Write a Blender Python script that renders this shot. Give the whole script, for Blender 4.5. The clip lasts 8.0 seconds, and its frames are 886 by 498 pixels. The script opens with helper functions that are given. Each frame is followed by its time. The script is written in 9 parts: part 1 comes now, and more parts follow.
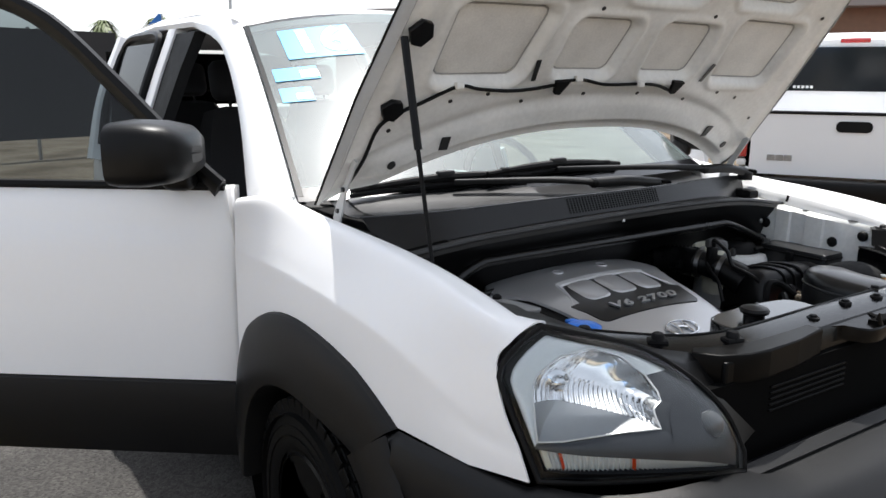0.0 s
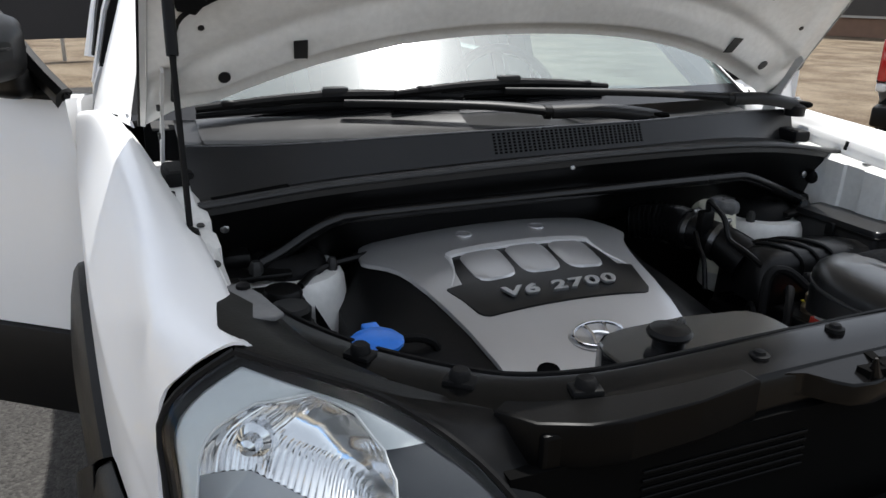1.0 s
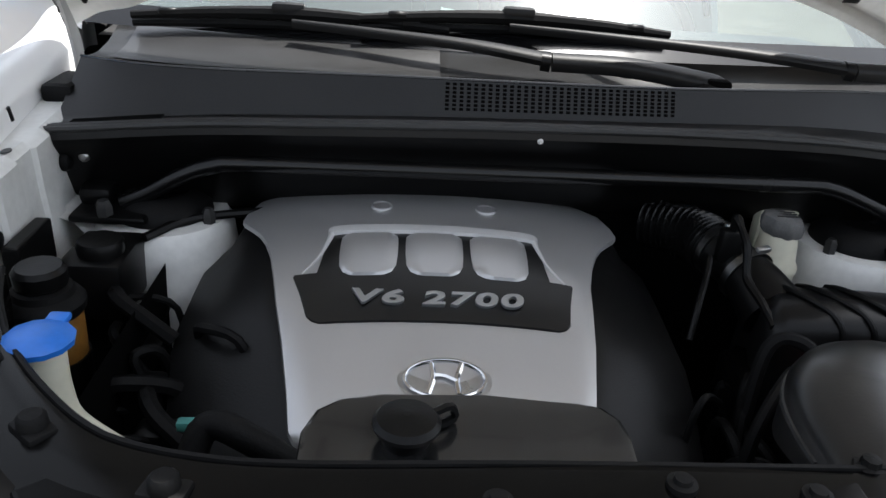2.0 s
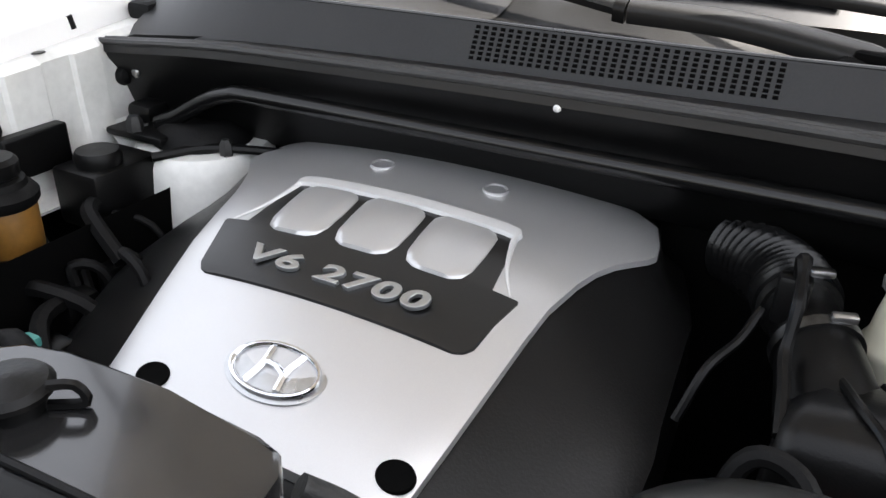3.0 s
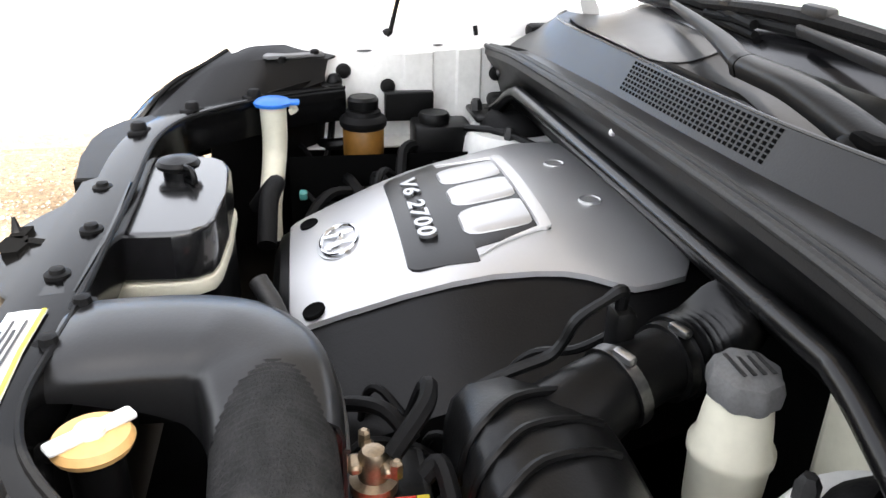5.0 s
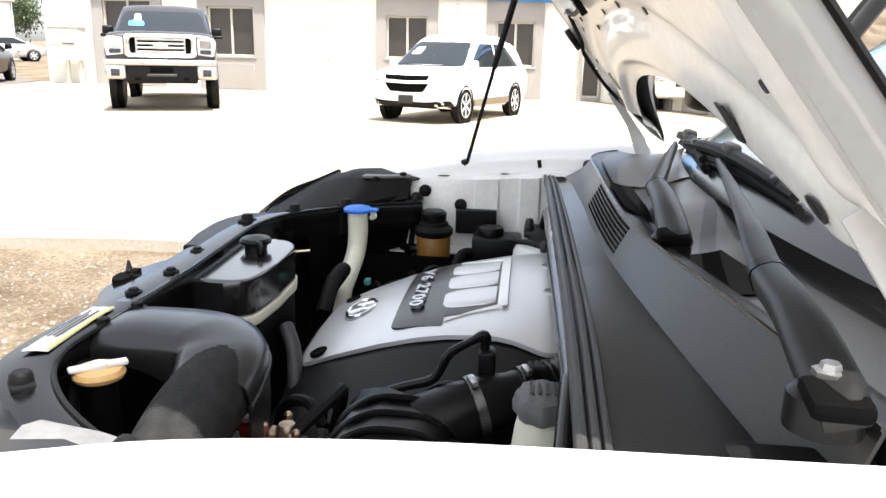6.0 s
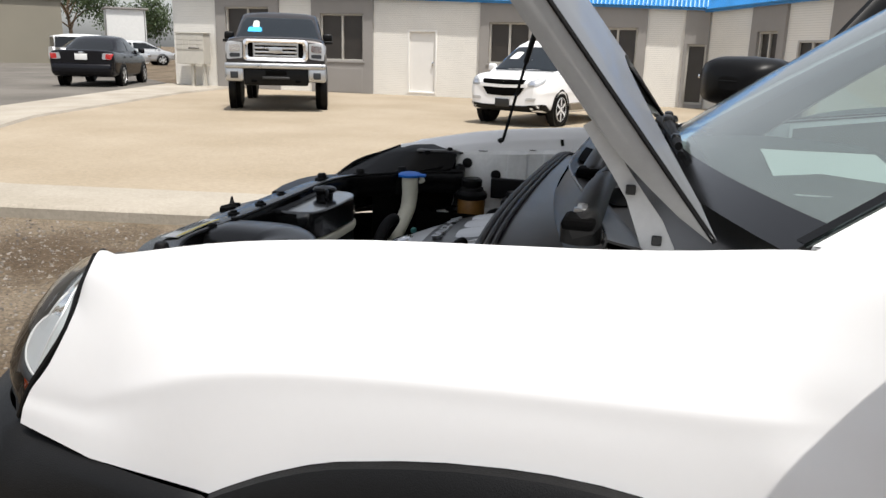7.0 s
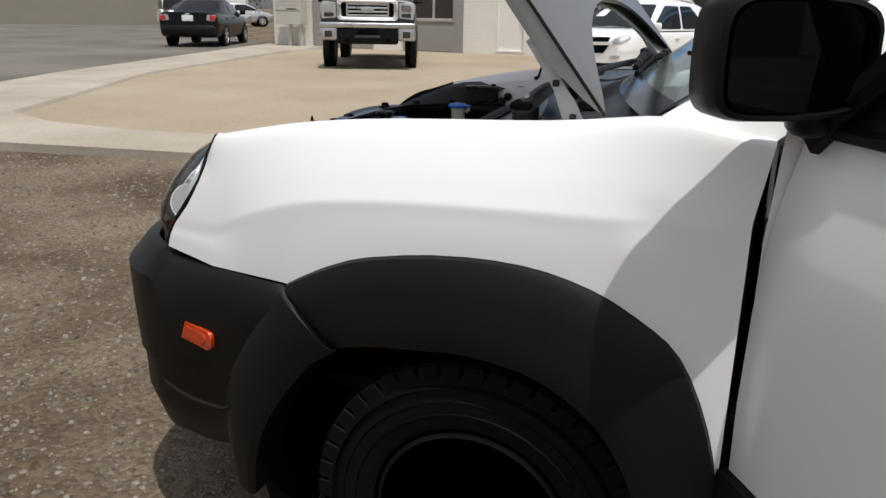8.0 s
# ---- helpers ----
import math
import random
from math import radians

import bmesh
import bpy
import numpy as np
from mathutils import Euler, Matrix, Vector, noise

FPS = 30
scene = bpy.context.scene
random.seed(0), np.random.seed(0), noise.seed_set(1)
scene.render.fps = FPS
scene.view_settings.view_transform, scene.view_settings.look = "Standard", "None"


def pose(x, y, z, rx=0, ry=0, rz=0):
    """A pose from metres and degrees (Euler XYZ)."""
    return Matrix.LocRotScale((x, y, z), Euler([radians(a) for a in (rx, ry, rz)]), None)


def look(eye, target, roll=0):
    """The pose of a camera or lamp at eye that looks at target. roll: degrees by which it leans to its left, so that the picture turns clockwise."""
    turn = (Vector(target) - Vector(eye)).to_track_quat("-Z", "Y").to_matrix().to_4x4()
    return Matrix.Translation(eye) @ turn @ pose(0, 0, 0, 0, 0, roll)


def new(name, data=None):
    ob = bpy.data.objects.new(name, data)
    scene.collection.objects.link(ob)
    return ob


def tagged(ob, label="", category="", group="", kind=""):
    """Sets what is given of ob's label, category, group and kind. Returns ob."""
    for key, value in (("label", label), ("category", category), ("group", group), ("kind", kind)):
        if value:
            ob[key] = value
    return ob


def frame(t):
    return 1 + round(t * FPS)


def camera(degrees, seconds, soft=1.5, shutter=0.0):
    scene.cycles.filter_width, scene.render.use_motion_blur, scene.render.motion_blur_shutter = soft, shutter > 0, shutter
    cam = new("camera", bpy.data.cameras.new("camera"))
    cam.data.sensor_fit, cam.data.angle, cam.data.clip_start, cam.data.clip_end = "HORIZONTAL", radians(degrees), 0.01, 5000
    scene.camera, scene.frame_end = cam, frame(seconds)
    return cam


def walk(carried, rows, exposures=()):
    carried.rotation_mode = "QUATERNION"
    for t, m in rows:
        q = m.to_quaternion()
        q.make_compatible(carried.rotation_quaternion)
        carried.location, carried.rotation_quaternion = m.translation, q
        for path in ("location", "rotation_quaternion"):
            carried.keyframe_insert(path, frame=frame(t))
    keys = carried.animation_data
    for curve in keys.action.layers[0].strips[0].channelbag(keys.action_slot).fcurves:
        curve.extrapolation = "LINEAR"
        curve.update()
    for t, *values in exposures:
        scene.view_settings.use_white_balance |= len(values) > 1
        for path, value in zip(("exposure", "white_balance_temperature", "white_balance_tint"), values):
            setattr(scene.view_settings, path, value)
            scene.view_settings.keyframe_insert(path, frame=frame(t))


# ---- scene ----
from mathutils.bvhtree import BVHTree

cam = camera(59.5, 8.0)
PATH = [
    (0, (1.538, 1.557, 1.367), (0.466, -0.075, 0.934), 0.4),
    (0.5, (1.21, 1.442, 1.342), (0.241, -0.234, 0.844), 0.4),
    (1, (0.81, 1.361, 1.331), (0.06, -0.373, 0.675), 1.5),
    (1.5, (0.476, 1.267, 1.323), (0.002, -0.521, 0.562), 2.9),
    (1.7, (0.362, 1.234, 1.335), (0.02, -0.561, 0.523), 3.7),
    (2.8, (-0.206, 0.942, 1.271), (0.397, -0.709, 0.318), 2.0),
    (3, (-0.27, 0.883, 1.245), (0.519, -0.701, 0.313), 2.0),
    (3.5, (-0.415, 0.769, 1.22), (0.781, -0.564, 0.33), 3.0),
    (4, (-0.572, 0.735, 1.204), (0.811, -0.363, 0.264), 4.0),
    (4.2, (-0.643, 0.713, 1.189), (0.834, -0.272, 0.268), 4.5),
    (5.3, (-0.976, 0.366, 1.268), (0.875, 0.243, 0.52), 0.6),
    (5.5, (-1.038, 0.312, 1.264), (0.85, 0.28, 0.606), 1.1),
    (6, (-1.198, 0.142, 1.265), (0.729, 0.342, 0.766), 1.3),
    (6.5, (-1.431, 0.037, 1.247), (0.49, 0.353, 0.787), 2.3),
    (7, (-1.617, -0.104, 1.247), (0.267, 0.353, 0.757), 1.5),
    (7.5, (-1.857, -0.265, 1.238), (-0.016, 0.31, 0.708), 1.4),
    (8, (-2.065, -0.4, 1.219), (-0.274, 0.268, 0.632), 1.0),
]
EXPOSURES = [(0.0, 0.9, 6250, 10), (0.5, 0.85, 6250, 10), (1.0, 0.75, 6200, 9), (1.5, 0.74, 6150, 9), (2.8, 2.1, 6600, 10), (3.5, 2.3, 6750, 11), (4.2, 2.35, 6750, 11), (5.3, 2.55, 6700, 11), (5.5, 2.55, 6650, 11), (6.0, 1.85, 6500, 10), (6.5, 1.0, 6400, 10), (7.0, 0.28, 6400, 10), (7.5, -0.10, 6400, 10), (8.0, -0.22, 6400, 10)]
walk(cam, [(t, look(eye, target, roll)) for t, eye, target, roll in PATH], EXPOSURES)

# ---- world and sun ----
SUN = Vector((-0.25, -0.23, 0.94)).normalized()
world = bpy.data.worlds.new("sky")
scene.world = world
world.use_nodes = True
wn = world.node_tree.nodes
sky = wn.new("ShaderNodeTexSky")
sky.sky_type = "NISHITA"
sky.sun_disc = False
sky.sun_elevation = math.asin(SUN.z)
sky.sun_rotation = math.atan2(SUN.x, SUN.y)
sky.air_density, sky.dust_density, sky.ozone_density = 1.0, 2.2, 1.0
wn["Background"].inputs["Strength"].default_value = 0.15
haze = wn.new("ShaderNodeHueSaturation")
haze.inputs["Saturation"].default_value = 0.28
world.node_tree.links.new(sky.outputs[0], haze.inputs["Color"])
world.node_tree.links.new(haze.outputs[0], wn["Background"].inputs["Color"])
sun = new("sun", bpy.data.lights.new("sun", "SUN"))
sun.data.energy, sun.data.angle, sun.data.color = 4.2, radians(0.53), (1.0, 0.95, 0.88)
sun.matrix_world = look((SUN * 40)[:], (0, 0, 0))

# ---- materials ----


def mat(name, color, rough=0.5, metal=0.0, spots=0.12, scale=6.0, fine=120.0, bump=0.0, coat=0.0, rvar=0.1, tint=None, spec=0.5, strength=None):
    """A surface with broad stains and fine grain; tint is the colour that the stains lean to."""
    m = bpy.data.materials.new(name)
    m.use_nodes = True
    nt = m.node_tree
    p = nt.nodes["Principled BSDF"]
    p.inputs["Metallic"].default_value = metal
    p.inputs["Coat Weight"].default_value = coat
    p.inputs["Coat Roughness"].default_value = 0.04
    p.inputs["Specular IOR Level"].default_value = spec
    tc = nt.nodes.new("ShaderNodeTexCoord")
    big = nt.nodes.new("ShaderNodeTexNoise")
    big.inputs["Scale"].default_value, big.inputs["Detail"].default_value = scale, 6
    small = nt.nodes.new("ShaderNodeTexNoise")
    small.inputs["Scale"].default_value, small.inputs["Detail"].default_value = fine, 3
    for n in (big, small):
        nt.links.new(tc.outputs["Object"], n.inputs["Vector"])
    mixf = nt.nodes.new("ShaderNodeMath")
    mixf.operation = "MULTIPLY_ADD"
    mixf.inputs[1].default_value = 0.65
    nt.links.new(big.outputs["Fac"], mixf.inputs[0])
    half = nt.nodes.new("ShaderNodeMath")
    half.operation = "MULTIPLY"
    half.inputs[1].default_value = 0.35
    nt.links.new(small.outputs["Fac"], half.inputs[0])
    nt.links.new(half.outputs[0], mixf.inputs[2])
    ramp = nt.nodes.new("ShaderNodeValToRGB")
    lo = tint if tint else tuple(c * (1 - spots) for c in color)
    hi = tuple(min(1.0, c * (1 + spots * 0.6)) for c in color)
    ramp.color_ramp.elements[0].position, ramp.color_ramp.elements[1].position = 0.3, 0.7
    ramp.color_ramp.elements[0].color, ramp.color_ramp.elements[1].color = (*lo, 1), (*hi, 1)
    nt.links.new(mixf.outputs[0], ramp.inputs["Fac"])
    nt.links.new(ramp.outputs["Color"], p.inputs["Base Color"])
    rr = nt.nodes.new("ShaderNodeMapRange")
    rr.inputs["To Min"].default_value, rr.inputs["To Max"].default_value = max(0.02, rough - rvar), min(1.0, rough + rvar)
    nt.links.new(big.outputs["Fac"], rr.inputs["Value"])
    nt.links.new(rr.outputs[0], p.inputs["Roughness"])
    if bump:
        b = nt.nodes.new("ShaderNodeBump")
        b.inputs["Strength"].default_value = bump
        b.inputs["Distance"].default_value = 0.002
        nt.links.new(small.outputs["Fac"], b.inputs["Height"])
        nt.links.new(b.outputs["Normal"], p.inputs["Normal"])
    if strength:
        p.inputs["Emission Color"].default_value, p.inputs["Emission Strength"].default_value = (*color, 1), strength
    return m


def glass(name, tint, gloss=0.03, ior=1.5, dust_glare=0.0):
    """A thin pane: it lets light straight through, tinted, and mirrors by the Fresnel law."""
    m = bpy.data.materials.new(name)
    m.use_nodes = True
    nt = m.node_tree
    nt.nodes.remove(nt.nodes["Principled BSDF"])
    out = nt.nodes["Material Output"]
    t = nt.nodes.new("ShaderNodeBsdfTransparent")
    t.inputs["Color"].default_value = (*tint, 1)
    g = nt.nodes.new("ShaderNodeBsdfGlossy")
    g.inputs["Roughness"].default_value = gloss
    f = nt.nodes.new("ShaderNodeFresnel")
    f.inputs["IOR"].default_value = ior
    mx = nt.nodes.new("ShaderNodeMixShader")
    nt.links.new(f.outputs[0], mx.inputs[0])
    # pale film: dust on the pane, with glare on the glass mixed into it
    if dust_glare:
        df = nt.nodes.new("ShaderNodeBsdfDiffuse")
        df.inputs["Color"].default_value = (0.62, 0.72, 0.70, 1)
        dn = nt.nodes.new("ShaderNodeTexNoise")
        dn.inputs["Scale"].default_value, dn.inputs["Detail"].default_value = 4.0, 5
        dm = nt.nodes.new("ShaderNodeMapRange")
        dm.inputs["To Min"].default_value, dm.inputs["To Max"].default_value = dust_glare * 0.4, dust_glare * 1.6
        nt.links.new(dn.outputs["Fac"], dm.inputs["Value"])
        film = nt.nodes.new("ShaderNodeMixShader")
        nt.links.new(dm.outputs[0], film.inputs[0])
        nt.links.new(t.outputs[0], film.inputs[1])
        nt.links.new(df.outputs[0], film.inputs[2])
        nt.links.new(film.outputs[0], mx.inputs[1])
    else:
        nt.links.new(t.outputs[0], mx.inputs[1])
    nt.links.new(g.outputs[0], mx.inputs[2])
    nt.links.new(mx.outputs[0], out.inputs["Surface"])
    return m


def ground_mat(name, dark, light, accent, scale=1.2, grit=60.0, bump=0.6, rough=0.95, stones=True):
    """Loose ground: broad patches, mottling, and small stones as bumps with their own tones."""
    m = bpy.data.materials.new(name)
    m.use_nodes = True
    nt = m.node_tree
    p = nt.nodes["Principled BSDF"]
    p.inputs["Roughness"].default_value = rough
    p.inputs["Specular IOR Level"].default_value = 0.2
    tc = nt.nodes.new("ShaderNodeTexCoord")
    a = nt.nodes.new("ShaderNodeTexNoise")
    a.inputs["Scale"].default_value, a.inputs["Detail"].default_value = scale, 8
    v = nt.nodes.new("ShaderNodeTexVoronoi")
    v.inputs["Scale"].default_value = grit
    c = nt.nodes.new("ShaderNodeTexNoise")
    c.inputs["Scale"].default_value, c.inputs["Detail"].default_value = grit * 2.5, 4
    for n in (a, v, c):
        nt.links.new(tc.outputs["Object"], n.inputs["Vector"])
    r1 = nt.nodes.new("ShaderNodeValToRGB")
    r1.color_ramp.elements[0].color, r1.color_ramp.elements[1].color = (*dark, 1), (*light, 1)
    r1.color_ramp.elements[0].position, r1.color_ramp.elements[1].position = 0.36, 0.64
    nt.links.new(a.outputs["Fac"], r1.inputs["Fac"])
    bw = nt.nodes.new("ShaderNodeRGBToBW")
    nt.links.new(v.outputs["Color"], bw.inputs["Color"])
    r2 = nt.nodes.new("ShaderNodeValToRGB")
    r2.color_ramp.elements[0].color, r2.color_ramp.elements[1].color = (0.55, 0.55, 0.55, 1), (*accent, 1)
    nt.links.new(bw.outputs[0], r2.inputs["Fac"])
    mx = nt.nodes.new("ShaderNodeMix")
    mx.data_type, mx.blend_type = "RGBA", "MULTIPLY"
    mx.inputs["Factor"].default_value = 0.8 if stones else 0.3
    nt.links.new(r1.outputs["Color"], mx.inputs["A"])
    nt.links.new(r2.outputs["Color"], mx.inputs["B"])
    nt.links.new(mx.outputs["Result"], p.inputs["Base Color"])
    b = nt.nodes.new("ShaderNodeBump")
    b.inputs["Strength"].default_value, b.inputs["Distance"].default_value = bump, 0.01
    add = nt.nodes.new("ShaderNodeMath")
    add.operation = "SUBTRACT"
    nt.links.new(c.outputs["Fac"], add.inputs[0])
    nt.links.new(v.outputs["Distance"], add.inputs[1])
    nt.links.new(add.outputs[0], b.inputs["Height"])
    nt.links.new(b.outputs["Normal"], p.inputs["Normal"])
    return m


def lined_mat(name, color, pitch, depth=0.5, vertical=False, rough=0.7, joint=0.75):
    """Painted masonry or siding: fine courses pressed into the surface."""
    m = mat(name, color, rough, spots=0.08, scale=1.5, fine=40)
    nt = m.node_tree
    p = nt.nodes["Principled BSDF"]
    tc = nt.nodes.new("ShaderNodeTexCoord")
    br = nt.nodes.new("ShaderNodeTexBrick")
    br.inputs["Scale"].default_value = 1.0
    br.inputs["Brick Width"].default_value, br.inputs["Row Height"].default_value = pitch * (400 if not vertical else 1), pitch
    br.inputs["Mortar Size"].default_value = pitch * 0.07
    br.inputs["Color1"].default_value = br.inputs["Color2"].default_value = (1, 1, 1, 1)
    br.inputs["Mortar"].default_value = (joint, joint, joint, 1)
    mp = nt.nodes.new("ShaderNodeMapping")
    mp.inputs["Rotation"].default_value = (radians(90), 0, 0)
    nt.links.new(tc.outputs["Object"], mp.inputs["Vector"])
    nt.links.new(mp.outputs[0], br.inputs["Vector"])
    old = p.inputs["Base Color"].links[0].from_socket
    mx = nt.nodes.new("ShaderNodeMix")
    mx.data_type, mx.blend_type = "RGBA", "MULTIPLY"
    mx.inputs["Factor"].default_value = 1.0
    nt.links.new(old, mx.inputs["A"])
    nt.links.new(br.outputs["Color"], mx.inputs["B"])
    nt.links.new(mx.outputs["Result"], p.inputs["Base Color"])
    b = nt.nodes.new("ShaderNodeBump")
    b.inputs["Strength"].default_value, b.inputs["Distance"].default_value = depth, 0.01
    nt.links.new(br.outputs["Color"], b.inputs["Height"])
    nt.links.new(b.outputs["Normal"], p.inputs["Normal"])
    return m


M = {}
M["white"] = mat("white_paint", (0.80, 0.80, 0.80), 0.40, spots=0.015, scale=2.5, fine=60, coat=0.30, rvar=0.05)
M["white_in"] = mat("white_inner_paint", (0.74, 0.74, 0.72), 0.4, spots=0.12, scale=7, fine=80, coat=0.25, tint=(0.60, 0.60, 0.58))
M["clad"] = mat("black_cladding", (0.0045, 0.0045, 0.0047), 0.45, spots=0.35, scale=5, fine=500, bump=0.25, rvar=0.08, spec=0.22)
M["plastic"] = mat("black_plastic", (0.0038, 0.0038, 0.0039), 0.37, spots=0.5, scale=9, fine=250, bump=0.1, rvar=0.12, spec=0.17)
M["dusty_satin"] = mat("dusty_satin_plastic", (0.018, 0.018, 0.0185), 0.27, spots=0.12, scale=9, fine=320, bump=0.03, rvar=0.04, spec=0.5)
M["cowl"] = mat("cowl_plastic", (0.0150, 0.0150, 0.0154), 0.34, spots=0.3, scale=7, fine=380, bump=0.10, rvar=0.07, spec=0.30)
M["airbox"] = mat("moulded_black_plastic", (0.0058, 0.0058, 0.0060), 0.30, spots=0.35, scale=8, fine=350, bump=0.12, rvar=0.08, spec=0.21)
M["hood_under"] = mat("hood_skin_underside", (0.68, 0.67, 0.64), 0.6, spots=0.2, scale=9, fine=200, bump=0.1)
M["satin"] = mat("satin_black_plastic", (0.0045, 0.0045, 0.0047), 0.24, spots=0.45, scale=8, fine=320, bump=0.08, rvar=0.10, spec=0.36)
M["seal"] = mat("weathered_seal", (0.022, 0.022, 0.022), 0.55, spots=0.5, scale=25, fine=260, bump=0.3)
# near-black, no sheen: shade in holes and wheel wells is put into the colour
M["void"] = mat("unlit_black", (0.002, 0.002, 0.002), 0.9, spec=0.05)
M["gloss_black"] = mat("glossy_black", (0.005, 0.005, 0.0055), 0.16, spots=0.3, scale=8, fine=200, rvar=0.08)
M["grey_plastic"] = mat("grey_plastic", (0.0075, 0.0075, 0.0077), 0.34, spots=0.35, scale=7, fine=350, bump=0.15, rvar=0.10, spec=0.18)
M["rubber"] = mat("rubber", (0.004, 0.004, 0.0042), 0.6, spots=0.35, scale=10, fine=200, bump=0.3, spec=0.15)
M["tyre"] = mat("tyre_rubber", (0.0028, 0.0028, 0.0028), 0.55, spots=0.4, scale=8, fine=160, bump=0.3, tint=(0.0042, 0.0041, 0.0039), spec=0.10)
M["silver"] = mat("silver_cover", (0.56, 0.56, 0.565), 0.36, metal=0.68, spots=0.08, scale=5, fine=900, bump=0.04, rvar=0.05)
M["chrome"] = mat("chrome", (0.75, 0.76, 0.78), 0.10, metal=1.0, spots=0.05, rvar=0.04)
M["steel"] = mat("steel", (0.42, 0.42, 0.42), 0.32, metal=1.0, spots=0.3, scale=20, fine=200)
M["dark_steel"] = mat("worn_steel", (0.13, 0.13, 0.13), 0.35, metal=1.0, spots=0.4, scale=30, fine=200)
M["bright"] = mat("bright_silver", (0.72, 0.72, 0.72), 0.32, metal=0.35, spots=0.05)
M["alloy"] = mat("alloy_rim", (0.50, 0.51, 0.52), 0.3, metal=0.9, spots=0.15)
M["cream"] = mat("cream_plastic", (0.66, 0.64, 0.52), 0.45, spots=0.12, scale=12, fine=90)
M["amber_tank"] = mat("amber_tank", (0.20, 0.095, 0.018), 0.4, spots=0.45, scale=14, fine=80)
M["amber"] = mat("amber_lens", (0.50, 0.045, 0.003), 0.18, spots=0.2, scale=30, fine=200, coat=0.8)
M["red_lens"] = mat("red_lens", (0.42, 0.02, 0.02), 0.15, spots=0.2, scale=20, coat=0.8)
M["teal_cap"] = mat("teal_plastic", (0.05, 0.22, 0.20), 0.5, spots=0.3, scale=30)
M["blue_cap"] = mat("blue_cap", (0.02, 0.16, 0.62), 0.4, spots=0.2, scale=20)
M["brass"] = mat("brass", (0.34, 0.27, 0.19), 0.4, metal=0.9, spots=0.4, scale=40, fine=300)
M["yellow"] = mat("yellow_cap", (0.62, 0.37, 0.14), 0.45, spots=0.2, scale=20)
M["label_white"] = mat("label_white", (0.72, 0.72, 0.70), 0.5, spots=0.06)
M["label_red"] = mat("label_red", (0.68, 0.05, 0.03), 0.4, spots=0.1)
M["label_yellow"] = mat("label_yellow", (0.80, 0.66, 0.05), 0.5, spots=0.1)
M["label_black"] = mat("label_black", (0.012, 0.012, 0.012), 0.4)
M["label_blue"] = mat("label_blue", (0.05, 0.42, 0.80), 0.5, spots=0.1)
M["hose_sleeve"] = mat("woven_sleeve", (0.022, 0.022, 0.022), 0.85, spots=0.6, scale=60, fine=420, bump=1.0, spec=0.15)
M["seat"] = mat("grey_cloth", (0.035, 0.035, 0.037), 0.85, spots=0.25, fine=400, bump=0.3)
M["trim"] = mat("interior_trim", (0.045, 0.045, 0.047), 0.6, spots=0.15, fine=300, bump=0.15)
# film amount raised so that its pale colour also gives the windshield's glare
M["windshield"] = glass("windshield_glass", (0.34, 0.48, 0.47), 0.10, 1.9, 0.15)
M["door_glass"] = glass("door_glass", (0.26, 0.30, 0.31), 0.02, 1.38)
M["privacy"] = glass("privacy_glass", (0.012, 0.013, 0.014), 0.02, 1.18)
M["clear"] = glass("lamp_glass", (0.93, 0.95, 0.95), 0.02, 1.28)
M["dark_glass"] = mat("dark_glass", (0.012, 0.014, 0.016), 0.06, spots=0.1, rvar=0.02, spec=0.3)
M["mirror"] = mat("mirror_glass", (0.06, 0.06, 0.065), 0.03, metal=1.0, spots=0.02, rvar=0.01)
M["gravel"] = ground_mat("gravel", (0.085, 0.062, 0.040), (0.175, 0.142, 0.103), (1.75, 1.72, 1.68), 1.1, 62, 1.0)
M["pebble"] = mat("gravel_stones", (0.24, 0.215, 0.18), 0.85, spots=0.55, scale=45, fine=150, bump=0.3, spec=0.2)
M["dirt"] = ground_mat("tan_dirt", (0.315, 0.260, 0.187), (0.365, 0.306, 0.228), (1.12, 1.1, 1.08), 0.5, 30, 0.35, stones=False)
M["dark_asphalt"] = ground_mat("dark_asphalt", (0.030, 0.029, 0.028), (0.055, 0.052, 0.048), (1.8, 1.8, 1.8), 1.5, 110, 0.6)
M["yellow_line"] = mat("yellow_line", (0.55, 0.38, 0.06), 0.8, spots=0.5, scale=9, fine=60)
M["concrete"] = ground_mat("concrete", (0.33, 0.295, 0.24), (0.42, 0.38, 0.32), (1.1, 1.1, 1.1), 0.8, 45, 0.2, 0.85, stones=False)
M["asphalt"] = ground_mat("asphalt", (0.115, 0.105, 0.092), (0.175, 0.16, 0.14), (1.2, 1.2, 1.2), 0.35, 70, 0.3, 0.9, stones=False)
M["wall_white"] = lined_mat("white_siding", (0.74, 0.715, 0.66), 0.05, 0.5)
M["wall_grey"] = mat("grey_stucco", (0.27, 0.255, 0.24), 0.85, spots=0.12, scale=1.2, fine=60, bump=0.3)
M["wall_olive"] = mat("olive_stucco", (0.235, 0.215, 0.17), 0.9, spots=0.1, scale=0.4, fine=30, bump=0.2)
M["frame_metal"] = mat("window_frame", (0.42, 0.40, 0.36), 0.45, spots=0.1)
M["screen"] = mat("window_screen", (0.035, 0.030, 0.026), 0.35, spots=0.2, scale=3)
M["door_white"] = mat("white_door", (0.75, 0.73, 0.69), 0.55, spots=0.06, scale=2)
M["blue_tile"] = mat("blue_roof_tile", (0.03, 0.22, 0.55), 0.38, spots=0.25, scale=3, fine=40, bump=0.15)
M["steel_grey_paint"] = mat("grey_metallic_paint", (0.036, 0.032, 0.031), 0.35, metal=0.4, spots=0.08, coat=0.30)
